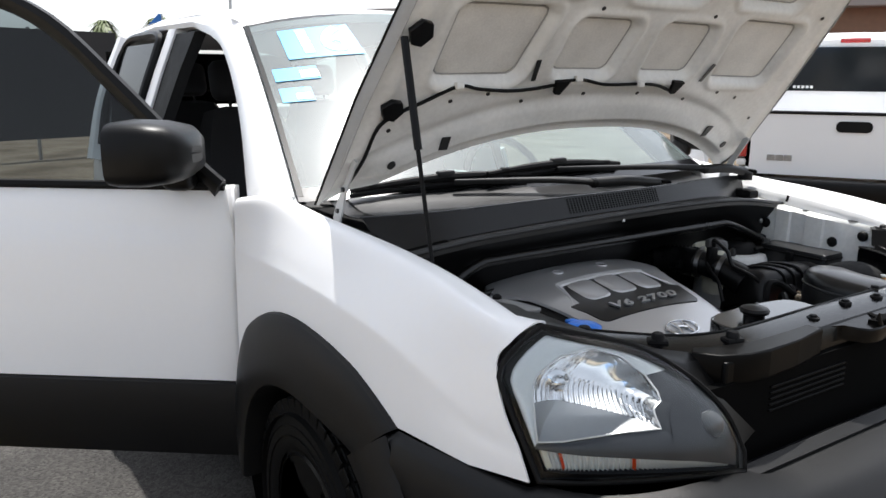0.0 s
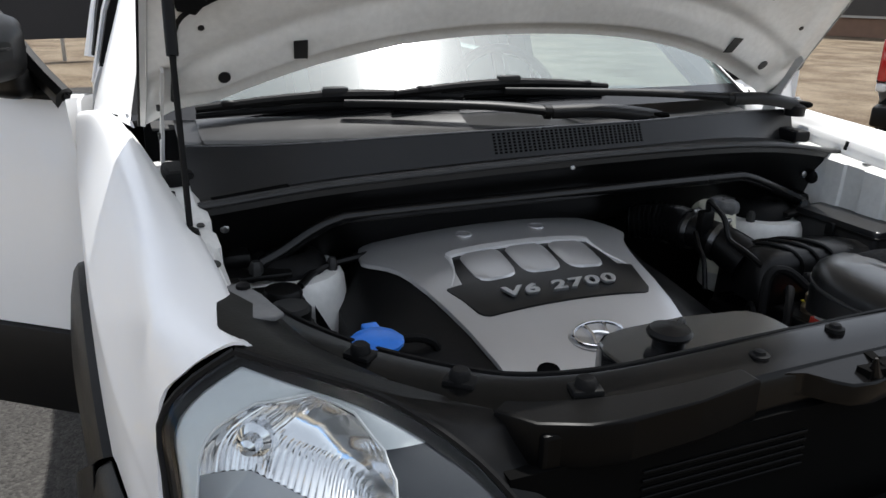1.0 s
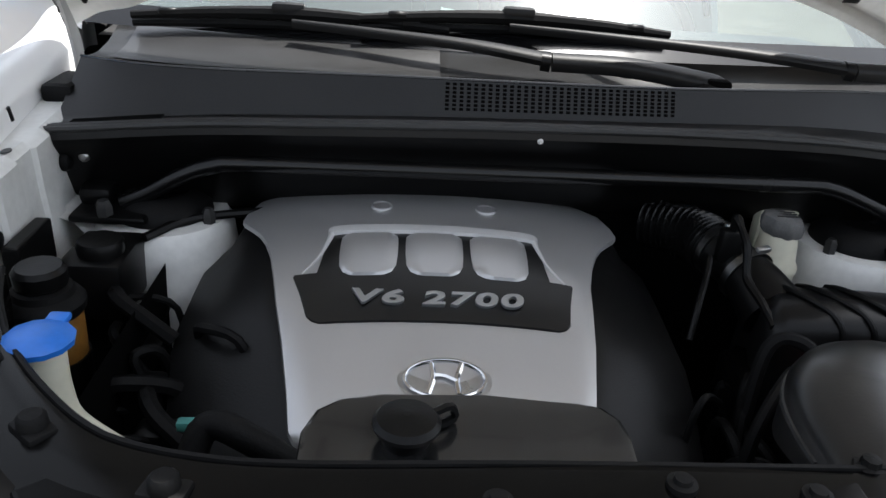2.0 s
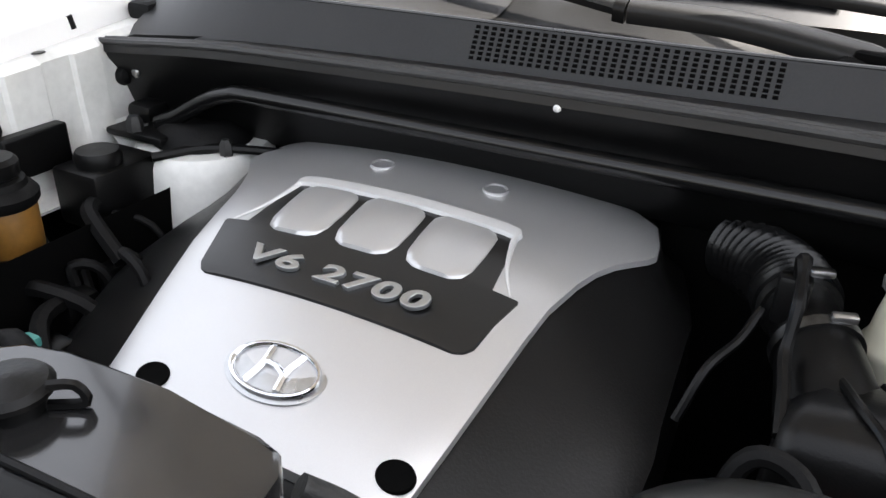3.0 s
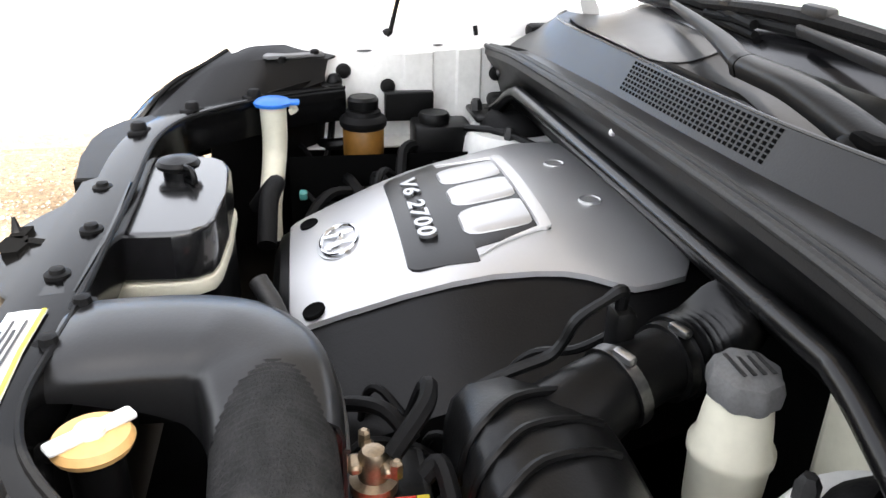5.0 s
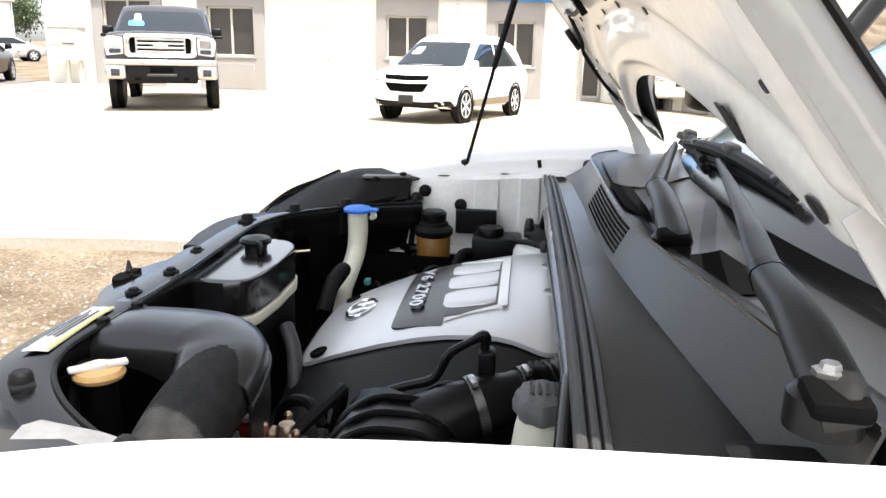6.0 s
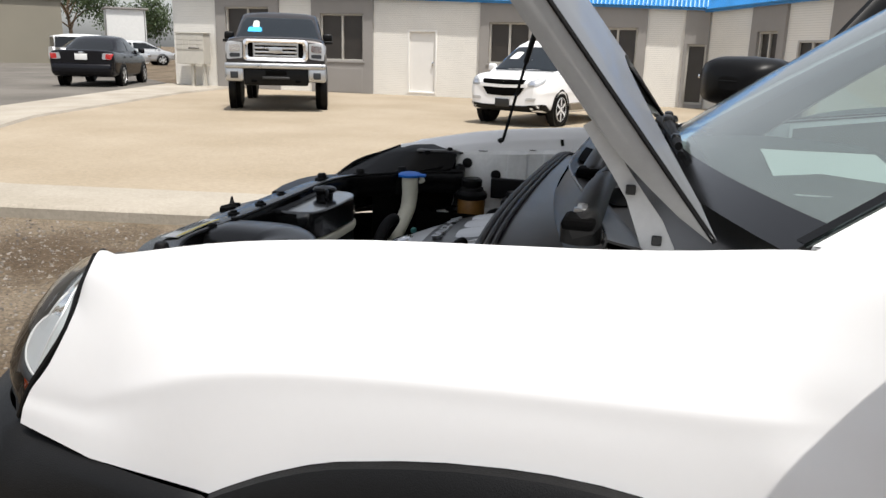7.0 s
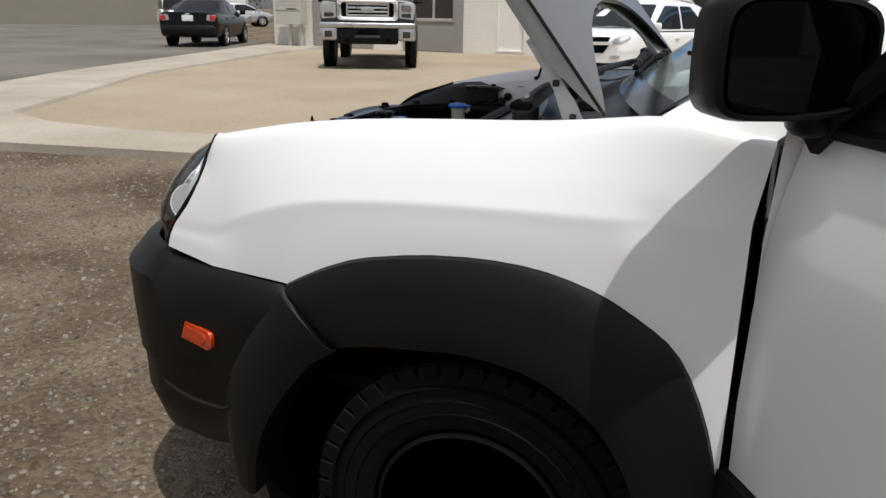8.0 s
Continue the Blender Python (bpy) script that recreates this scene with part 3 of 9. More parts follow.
# grey utility cabinet on two posts against the white wall
cab = thing("meter_cabinet", "beige metal mailbox cabinet on two posts by the wall", "mailbox", m_main @ Matrix.Translation((1.42, -0.45, 0)))
bm = BM()
box(bm, (0, 0, 1.18), (0.98, 0.35, 0.90), 0.012, 2)
part("body", bm, mat("cabinet_paint", (0.50, 0.475, 0.42), 0.55, spots=0.1), cab)
bm = BM()
box(bm, (0, 0, 1.65), (1.04, 0.40, 0.04), 0.008, 1)
part("lid", bm, bpy.data.materials["cabinet_paint"], cab)
for r in range(3):
    for c in range(4):
        bm = BM()
        box(bm, (-0.36 + 0.24 * c, -0.182, 1.50 - 0.14 * r), (0.22, 0.012, 0.12), 0.004, 1)
        part("mailbox_door", bm, bpy.data.materials["cabinet_paint"], cab)
bm = BM()
box(bm, (0.15, -0.186, 1.20), (0.4, 0.02, 0.03), 0.004, 1)
part("slot", bm, M["label_black"], cab)
for x in (-0.05, 0.36):
    bm = BM()
    box(bm, (x, 0.02, 0.365), (0.10, 0.10, 0.73), 0.006, 1)
    part("post", bm, bpy.data.materials["cabinet_paint"], cab)

# long olive wall far up the drive
far_wall = thing("olive_warehouse", "long olive-grey stucco warehouse wall beyond the drive", "warehouse")
bm = BM()
d = Vector((46.0, 34.0, 0)) - Vector((14.0, 66.0, 0))
m = axes(Vector((10.0, 66.0, 0)), d.normalized(), Vector((-d.y, d.x, 0)).normalized(), Vector((0, 0, 1)))
box(bm, (21, 6, 1.9), (46, 12, 3.8), m=m)
part("wall", bm, M["wall_olive"], far_wall)
bm = BM()
box(bm, (21, 6, 3.9), (46.3, 12.3, 0.22), 0.03, 1, m)
part("parapet", bm, M["wall_olive"], far_wall)

shed = thing("corrugated_shed", "white corrugated metal shed beyond the black sedan", "shed", Matrix.Translation((48.5, 34.2, 0)) @ Matrix.Rotation(radians(40), 4, "Z"))
bm = BM()
grid(bm, [[(-1.4 + i * 0.1, -0.02 * (i % 2), z) for i in range(29)] for z in (0, 3.6)])
thick(bm, 0.05)
part("wall", bm, M["label_white"], shed)
bm = BM()
box(bm, (0, 1.2, 3.65), (3.0, 2.8, 0.12), 0.02, 1)
part("roof", bm, M["wall_grey"], shed)
bm = BM()
box(bm, (0, 1.3, 1.79), (2.7, 2.4, 3.58))
part("core", bm, M["label_white"], shed)


def leafy(name, label, at, h, spread, n, seed, material, clump=0.16):
    """A tree: trunk, limbs and a ragged crown of small leaf clumps."""
    rnd = random.Random(seed)
    t = thing(name, label, "tree", Matrix.Translation(at))
    bm = BM()
    tube(bm, [(0, 0, 0), (0.1, 0.05, h * 0.3), (-0.05, 0.1, h * 0.55), (0.1, 0, h * 0.75)], [0.20, 0.15, 0.10, 0.05], 8, 3)
    tips = []
    for i in range(9):
        a = 2.4 * i
        z0 = h * (0.32 + 0.04 * i)
        e = Vector((math.cos(a) * spread * rnd.uniform(0.5, 0.9), math.sin(a) * spread * rnd.uniform(0.5, 0.9), h * rnd.uniform(0.55, 0.95)))
        tube(bm, [(0, 0, z0), (e.x * 0.45, e.y * 0.45, z0 + (e.z - z0) * 0.6), e], [0.08, 0.05, 0.02], 6, 3)
        tips.append(e)
    part("trunk", bm, M["bark"], t)
    vs, fs = [], []
    for e in tips:
        for k in range(n):
            c = e + Vector([rnd.gauss(0, 1) for _ in range(3)]) * spread * 0.22
            q = Euler([rnd.uniform(0, 6) for _ in range(3)]).to_matrix()
            s = clump * rnd.uniform(0.6, 1.5)
            b = len(vs)
            vs += [(c + q @ Vector(p) * s)[:] for p in ((-1, 0, 0), (0, -0.5, 0.15), (1, 0, 0), (0, 0.5, -0.1))]
            fs.append((b, b + 1, b + 2, b + 3))
    me = bpy.data.meshes.new("crown")
    me.from_pydata(vs, [], fs)
    me.materials.append(material)
    o = new("crown", me)
    o.parent = t
    return t


leafy("tree", "dark green broadleaf tree behind the parked cars", (55.0, 45.5, 0), 6.8, 3.4, 900, 3, M["leaf"], 0.11)
leafy("tree", "dark green broadleaf tree behind the parked cars", (66.0, 46.5, 0), 5.0, 3.0, 700, 8, M["leaf"], 0.12)
leafy("tree", "dense dark green tree behind the building", (43.5, -26, 0), 8.0, 4.0, 500, 5, M["leaf"], 0.18)


def palm(at, h, seed):
    rnd = random.Random(seed)
    t = thing("palm_tree", "tall fan palm with dry drooping fronds", "palm tree", Matrix.Translation(at), "palms behind the lot")
    bm = BM()
    tube(bm, [(0, 0, 0), (0.1, 0, h * 0.5), (0, 0, h)], [0.25, 0.2, 0.18], 8, 4)
    part("trunk", bm, M["bark"], t)
    bm = BM()
    for i in range(38):
        a, el = rnd.uniform(0, 6.28), rnd.uniform(-0.5, 1.3)
        d = Vector((math.cos(a) * math.cos(el), math.sin(a) * math.cos(el), math.sin(el)))
        side = d.cross(Vector((0, 0, 1))).normalized()
        L = rnd.uniform(1.1, 1.7)
        pts = [Vector((0, 0, h)) + d * L * k / 4 - Vector((0, 0, 0.09 * k * k)) for k in range(5)]
        for s in (-0.7, 0.0, 0.7):
            fan = [p + side * s * (k / 4) * 0.5 for k, p in enumerate(pts)]
            grid(bm, [[p - side * w, p + side * w] for p, w in zip(fan, (0.03, 0.10, 0.10, 0.07, 0.01))])
    part("crown", bm, M["palm"], t)


palm((-10.4, -64.0, 0), 5.0, 1)
palm((-15.0, -66.0, 0), 5.6, 2)
palm((-6.7, -62.0, 0), 4.8, 4)

# black screen fence, advertising flags and a far brown shop with an orange sign
fence = thing("screen_fence", "tall fence covered with black screen cloth", "fence")
m = axes(Vector((4.0, -11.2, 0)), Vector((-0.94, -0.34, 0)), Vector((0.34, -0.94, 0)), Vector((0, 0, 1)))
bm = BM()
grid(bm, [[(u, 0.02 * math.sin(u * 5), z) for u in np.linspace(0, 5.65, 36)] for z in (0.34, 0.9, 2.07)], m=m)
thick(bm, 0.01)
part("screen_cloth", bm, M["canvas_black"], fence)
for u in np.linspace(0, 5.6, 5):
    bm = BM()
    tube(bm, [(u, 0.06, 0), (u, 0.06, 2.1)], 0.03, 8, 2, m)
    part("post", bm, M["steel"], fence)

flag = thing("feather_flag", "blue and yellow feather flag on a thin pole", "flag", Matrix.Translation((-6.2, -29.5, 0)))
bm = BM()
tube(bm, [(0, 0, 0), (0, 0, 3.6)], 0.025, 6, 3)
part("pole", bm, M["steel"], flag)
bm = BM()
grid(bm, [[(0.03 + k * w / 4, 0.05 * math.sin(k), z) for k in range(5)] for z, w in ((1.4, 0.55), (2.2, 0.7), (3.0, 0.65), (3.6, 0.1))])
thick(bm, 0.01)
part("cloth", bm, M["flag_blue"], flag)
bm = BM()
prism(bm, rounded(-0.3, -0.1, 0.3, 0.1, 0.08), 0, 0.015, Matrix.Translation((-0.02, -0.04, 2.75)) @ Matrix.Rotation(radians(90), 4, "X"))
part("emblem", bm, M["flag_yellow"], flag)
mast = thing("light_pole", "thin grey pole behind the lot", "pole", Matrix.Translation((-10.5, -34.5, 0)))
bm = BM()
tube(bm, [(0, 0, 0), (0, 0, 7)], [0.09, 0.06], 8, 3)
part("pole", bm, M["steel"], mast)

shop = thing("brown_shop", "brown shop front with an orange sign across the road", "shop", axes(Vector((-20.0, -16.5, 0)), Vector((0.62, -0.78, 0)), Vector((-0.78, -0.62, 0)), Vector((0, 0, 1))))
bm = BM()
box(bm, (0, 4, 1.8), (26, 8, 3.6))
part("wall", bm, M["rust_wall"], shop)
bm = BM()
box(bm, (0, 3.8, 3.7), (26.6, 8.8, 0.25), 0.03, 1)
part("roof", bm, M["wall_grey"], shop)
bm = BM()
box(bm, (-3.2, -0.07, 2.75), (2.2, 0.14, 0.7), 0.02, 1)
sign = part("sign", bm, M["orange_sign"], shop)
cu = bpy.data.curves.new("sign_text", "FONT")
cu.body, cu.size, cu.extrude, cu.align_x = "00", 0.42, 0.01, "RIGHT"
tmp = bpy.data.objects.new("tmp", cu)
scene.collection.objects.link(tmp)
me = bpy.data.meshes.new_from_object(tmp.evaluated_get(bpy.context.evaluated_depsgraph_get()))
bpy.data.objects.remove(tmp)
me.materials.append(M["label_white"])
o = new("lettering", me)
o.parent = sign
o.matrix_world = shop.matrix_world @ Matrix.Translation((-2.2, -0.152, 2.62)) @ Matrix.Rotation(radians(90), 4, "X")
for i in range(5):
    bm = BM()
    box(bm, (-7 + 3.1 * i, -0.03, 1.25), (1.9, 0.08, 1.4), 0.01, 1)
    w = part("window", bm, M["frame_metal"], shop)
    bm = BM()
    box(bm, (-7 + 3.1 * i, -0.075, 1.25), (1.75, 0.012, 1.25))
    part("pane", bm, M["screen"], w)

# ---- parked vehicles in the distance ----


def wheel_parts(owner, at, r, w, rim, spokes=6, side=1, tread=False):
    """A wheel with its axis along x, facing side."""
    at = Vector(at)
    m = Matrix.Translation(at) @ Matrix.Rotation(radians(90) * side, 4, "Y")
    bm = BM()
    hub = 0.60 if tread else 0.70
    rev(bm, [(r * hub, -w * 0.5), (r * 0.80, -w * 0.55), (r * 0.95, -w * 0.48), (r, -w * 0.32), (r, w * 0.32), (r * 0.95, w * 0.48), (r * 0.80, w * 0.55), (r * (hub + 0.06), w * 0.54), (r * hub, w * 0.48)], m, 48 if tread else 28)
    blocks, rings = [], []
    if tread:
        for i in range(44):
            for k, dy in ((-0.30, 0.0), (0.0, 0.5), (0.30, 0.0)):
                a = 2 * math.pi * (i + dy) / 44
                blocks.append((m @ Matrix.Rotation(a, 4, "Z") @ Matrix.Translation((r * 0.998, 0, w * k)), 0))
            blocks.append((m @ Matrix.Rotation(2 * math.pi * i / 44, 4, "Z") @ Matrix.Translation((r * 0.945, 0, w * 0.485)), 1))
        for q in (0.72, 0.80, 0.88):
            rings.append(q)
    tyre = part("wheel", bm, M["tyre"], owner)
    for q in rings:
        bm = BM()
        rev(bm, [(r * q, w * 0.50), (r * q + 0.003, w * 0.562), (r * q + 0.007, w * 0.50)], m, 40)
        part("sidewall_ring", bm, M["tyre"], tyre)
    shapes = []
    for size in (((0.009, 0.039, w * 0.28), (0.040, 0.037, 0.006)) if blocks else ()):
        q = BM()
        box(q, (0, 0, 0), size, 0.002, 1)
        shapes.append(bpy.data.meshes.new("tread_block"))
        q.to_mesh(shapes[-1])
        q.free()
        shapes[-1].materials.append(M["tyre"])
    for mm, k in blocks:
        o = new("tread_block", shapes[k])
        o.parent = tyre
        o.matrix_world = mm
    bm = BM()
    rev(bm, [(r * (hub + 0.01), w * 0.20), (r * (hub + 0.01), w * 0.49), (r * (hub - 0.03), w * 0.52), (r * (hub - 0.06), w * 0.36), (r * 0.2, w * 0.40)], m, 36)
    for i in range(spokes):
        a = 2 * math.pi * i / spokes
        box(bm, (r * (hub - 0.28), 0, w * 0.45), (r * 0.46, r * 0.17, w * 0.10), 0.008, 1, m @ Matrix.Rotation(a, 4, "Z"))
    rev(bm, [(r * 0.17, w * 0.25), (r * 0.17, w * 0.48), (r * 0.10, w * 0.51)], m, 14)
    part("rim", bm, rim, tyre)


def soften(outline, r):
    """Rounds the corners of an outline."""
    out = []
    for i, p in enumerate(outline):
        p, q, n = Vector(p), Vector(outline[i - 1]), Vector(outline[(i + 1) % len(outline)])
        a, b = p + (q - p).normalized() * min(r, (q - p).length * 0.4), p + (n - p).normalized() * min(r, (n - p).length * 0.4)
        out += [a, (a + b) * 0.2 + p * 0.6, b]
    ring = []
    for i, p in enumerate(out):
        n = out[(i + 1) % len(out)]
        k = max(1, int((n - p).length / 0.06))
        ring += [p.lerp(n, j / k) for j in range(k)]
    return ring


def skin(car, trees, name, outline, way, material, lift=0.008, r=0.05, label=""):
    """A thin piece that lies on a car's body, its outline given in the plane across the way it is seen."""
    ring = soften(outline, r)
    c = sum(ring, Vector((0, 0))) / len(ring)

    def touch(p):
        for k in range(40):
            q = c + (p - c) * (1 - 0.02 * k)
            if way[0]:
                o, d = Vector((way[0] * 4, q.x, q.y)), Vector((-way[0], 0, 0))
            else:
                o, d = Vector((q.x, way[1] * 9, q.y)), Vector((0, -way[1], 0))
            hits = [h for h in (t.ray_cast(o, d) for t in trees) if h[0] is not None]
            if hits:
                h = min(hits, key=lambda e: e[3])
                n = h[1] if h[1].dot(d) < 0 else -h[1]
                return h[0] + n * lift
        return o

    bm = BM()
    rows = [[touch(c + (p - c) * f) for p in ring + ring[:1]] for f in (1.0, 0.95, 0.82, 0.68, 0.54, 0.40, 0.26, 0.12, 0.02)]
    rows.insert(0, [p + Vector((-way[0], -way[1], 0)) * lift * 1.5 for p in rows[0]])
    grid(bm, rows)
    return part(name, bm, material, car, label, 60)


def vehicle(name, label, category, m, paint, low, top, wheels, front, extras=None, glassm=None, group=""):
    """A parked car, nose to +y. low: stations (y, z under, z belt, half width); top: stations (y, z belt, z roof, half belt, half roof)."""
    glassm = glassm or M["dark_glass"]
    car = thing(name, label, category, m, group)
    ends = top[0], top[-1]
    high = max(q[2] for q in top)
    inner = [q for q in top if q[2] > high - 0.13]
    low = [tuple(p) for p in spline([Vector(p) for p in low], 4)]
    top = [tuple(p) for p in spline([Vector(p) for p in top], 5)]
    bm = BM()
    rows = []
    for y, z0, z1, hw in low:
        zm = z0 + (z1 - z0) * 0.45
        half = [(0.0, z1 + 0.020), (hw * 0.55, z1 + 0.014), (hw * 0.84, z1 - 0.01), (hw * 0.955, z1 - 0.07), (hw, zm + 0.1), (hw * 0.99, zm), (hw * 0.97, z0 + 0.1), (hw * 0.90, z0), (0, z0)]
        half = [tuple(p) for p in spline([Vector(p) for p in half[:-1]], 4)] + [half[-1]]
        rows.append([(x, y, z) for x, z in half] + [(-x, y, z) for x, z in half[-2:0:-1]])
    vs = grid(bm, rows, True)
    fill(bm, vs[0][::-1])
    fill(bm, vs[-1])
    bm.normal_update()
    trees = [BVHTree.FromBMesh(bm)]
    part("body", bm, paint, car, sharp=65)
    for (y, r, hw) in wheels:
        for s in (-1, 1):
            bm = BM()
            rev(bm, [(r * 1.17, -0.12), (r * 1.17, 0.012), (r * 1.05, 0.018), (r * 1.05, -0.12)], Matrix.Translation((s * hw, y, r)) @ Matrix.Rotation(radians(90) * s, 4, "Y"), 28)
            part("wheel_arch", bm, M["plastic"], car)
    bm = BM()
    rows = []
    for y, z0, z1, hb, hr in top:
        half = spline([Vector(p) for p in ((0, z1 + 0.03), (hr * 0.55, z1 + 0.022), (hr * 0.90, z1 - 0.006), (hr * 1.02, z1 - 0.05), (hb * 0.4 + hr * 0.62, z0 * 0.38 + z1 * 0.62), (hb, z0))], 4)
        rows.append([(-p.x, y, p.y) for p in half[:0:-1]] + [(p.x, y, p.y) for p in half])
    vs = grid(bm, rows)
    fill(bm, vs[0][::-1])
    fill(bm, vs[-1])
    bm.normal_update()
    trees.append(BVHTree.FromBMesh(bm))
    part("cabin", bm, paint, car, "painted roof and pillars", 60)
    for (y, z0, z1, hb, hr), roof, way in ((ends[1], inner[-1], (0, 1)), (ends[0], inner[0], (0, -1))):
        skin(car, trees[1:], "windshield" if way[1] > 0 else "rear_window", [(-hb * 0.93, z0 + 0.05), (hb * 0.93, z0 + 0.05), (roof[4] * 0.93, roof[2] - 0.05), (-roof[4] * 0.93, roof[2] - 0.05)], way, glassm, 0.010, 0.08, "dark tinted glass")
    y0, y1, f0, f1 = ends[0][0], ends[1][0], inner[0], inner[-1]
    cuts = [y0 + (f0[0] - y0) * 0.45, (f0[0] + f1[0]) / 2 - 0.05, y1 - (y1 - f1[0]) * 0.30]
    zb, zt = (ends[0][1] + ends[1][1]) / 2 + 0.06, high - 0.13
    for s in (-1, 1):
        for k in (0, 1):
            a, b = cuts[k] + 0.05 * k, cuts[k + 1] - 0.05 * (1 - k)
            t0, t1 = (max(a, f0[0] + 0.05), b) if k == 0 else (a, min(b, f1[0] - 0.10))
            skin(car, trees[1:], "side_window", [(a, zb), (b, zb), (t1, zt), (t0, zt)][::s], (s, 0), glassm, 0.008, 0.06)
    for (y, r, hw) in wheels:
        for s in (-1, 1):
            wheel_parts(car, (s * (hw - 0.10), y, r), r, 0.23, M["bright"], 6, s)
    for s in (-1, 1):
        bm = BM()
        box(bm, (s * (ends[1][3] + 0.10), ends[1][0] - 0.30, ends[1][1] + 0.10), (0.20, 0.09, 0.16), 0.04, 3)
        part("mirror", bm, extras.get("mirror", paint) if extras else paint, car)
        for y in (wheels[0][0] - 1.55, wheels[0][0] - 2.45):
            bm = BM()
            box(bm, (s * (wheels[0][2] + 0.012), y, ends[0][1] - 0.12), (0.03, 0.18, 0.035), 0.01, 2)
            part("door_handle", bm, paint, car)
    front(car, trees)
    return car


def lampbox(car, name, c, s, material, bev=0.03, rz=0.0):
    bm = BM()
    box(bm, (0, 0, 0), s, bev, 3, Matrix.Translation(c) @ Matrix.Rotation(radians(rz), 4, "Z"))
    return part(name, bm, material, car)


def at(p, d):
    """A pose on the ground whose +y runs along d."""
    y = Vector((d[0], d[1], 0)).normalized()
    return axes(Vector(p), Vector((y.y, -y.x, 0)), y, Vector((0, 0, 1)))


def truck_front(car, trees):
    bm = BM()
    outer, inside = rounded(-0.62, 0.98, 0.62, 1.39, 0.08), rounded(-0.53, 1.045, 0.53, 1.325, 0.05)
    grid(bm, [[(x, y, z) for x, z in lp + lp[:1]] for lp, y in ((outer, 0.90), (outer, 1.00), ([(a[0] * 0.5 + b[0] * 0.5, a[1] * 0.5 + b[1] * 0.5) for a, b in zip(outer, inside)], 1.02), (inside, 1.00), (inside, 0.93))])
    g = part("grille", bm, M["lamp_chrome"], car, "chrome grille frame with four bars")
    bm = BM()
    box(bm, (0, 0.94, 1.185), (1.08, 0.03, 0.30), 0.01, 2)
    part("grille_mesh", bm, M["void"], g)
    for z in (1.075, 1.148, 1.222, 1.295):
        bm = BM()
        box(bm, (0, 0.975, z), (0.84, 0.04, 0.042), 0.012, 2)
        part("bar", bm, M["alloy"], g)
    for s in (-1, 1):
        bm = BM()
        box(bm, (s * 0.415, 0.98, 1.185), (0.035, 0.04, 0.27), 0.012, 2)
        part("bar", bm, M["alloy"], g)
    bm = BM()
    rev(bm, [(0.065, 0), (0.065, 0.03), (0.045, 0.036), (0.002, 0.036)], Matrix.Translation((0, 0.99, 1.185)) @ Matrix.Rotation(radians(-90), 4, "X"), 24, 2.0, 1.0)
    part("badge", bm, M["alloy"], g)
    for s in (-1, 1):
        h = skin(car, trees, "headlight", [(s * 0.64, 1.03), (s * 0.93, 1.00), (s * 0.955, 1.27), (s * 0.90, 1.33), (s * 0.64, 1.33)][::s], (0, 1), M["lamp_silver"], 0.02, 0.03, "clear headlight")
        skin(h, trees, "reflector", [(s * 0.68, 1.16), (s * 0.88, 1.15), (s * 0.88, 1.28), (s * 0.68, 1.29)][::s], (0, 1), M["lamp_chrome"], 0.028, 0.03)
        skin(h, trees, "lower_lamp", [(s * 0.68, 1.05), (s * 0.88, 1.04), (s * 0.88, 1.12), (s * 0.68, 1.12)][::s], (0, 1), M["lamp_grey"], 0.026, 0.03)
        lampbox(car, "bumper_end", (s * 0.79, 0.97, 0.72), (0.36, 0.22, 0.27), M["alloy"], 0.05)
        lampbox(car, "fog_lamp", (s * 0.79, 1.075, 0.71), (0.15, 0.03, 0.13), M["lamp_grey"], 0.03)
    lampbox(car, "bumper", (0, 0.99, 0.885), (1.94, 0.22, 0.105), M["alloy"], 0.03)
    lampbox(car, "air_dam", (0, 0.97, 0.68), (1.24, 0.18, 0.33), M["plastic"], 0.04)
    lampbox(car, "bumper_step", (0, 1.07, 0.66), (0.52, 0.03, 0.05), M["seal"], 0.012)
    lampbox(car, "licence_plate", (0, 1.07, 0.76), (0.40, 0.02, 0.09), M["void"], 0.005)
    for s in (-1, 1):
        lampbox(car, "tow_hook", (s * 0.42, 1.07, 0.60), (0.10, 0.04, 0.05), M["void"], 0.015)
        lampbox(car, "mirror_arm", (s * 1.00, 0.05, 1.36), (0.22, 0.06, 0.06), M["plastic"], 0.02)
    skin(car, trees[1:], "windshield_sticker", [(0.62, 1.53), (0.32, 1.53), (0.34, 1.63), (0.60, 1.63)], (0, 1), M["label_blue"], 0.018, 0.04, "pale blue price sticker")
    skin(car, trees[1:], "windshield_sticker", [(0.52, 1.63), (0.38, 1.63), (0.40, 1.76), (0.50, 1.76)], (0, 1), M["label_white"], 0.018, 0.03, "white price sticker")


vehicle("pickup_truck", "grey metallic pickup truck with a chrome grille, facing the lot", "pickup truck", at((13.62, 7.20, 0.03), (-0.925, -0.38)), M["steel_grey_paint"],
        [(-4.6, 0.55, 1.15, 0.94), (-2.3, 0.55, 1.17, 0.98), (-0.6, 0.55, 1.22, 0.99), (0.2, 0.55, 1.34, 0.985), (0.68, 0.58, 1.42, 0.975), (0.88, 0.62, 1.40, 0.965), (0.95, 0.7, 1.34, 0.95)],
        [(-2.2, 1.16, 1.80, 0.93, 0.70), (-1.8, 1.16, 1.90, 0.93, 0.74), (-1.1, 1.18, 1.93, 0.93, 0.76), (-0.6, 1.2, 1.88, 0.93, 0.75), (0.15, 1.36, 1.41, 0.90, 0.84)],
        [(0.0, 0.40, 0.97), (-3.6, 0.40, 0.97)], truck_front, {"mirror": M["plastic"]}, M["sky_glass"])


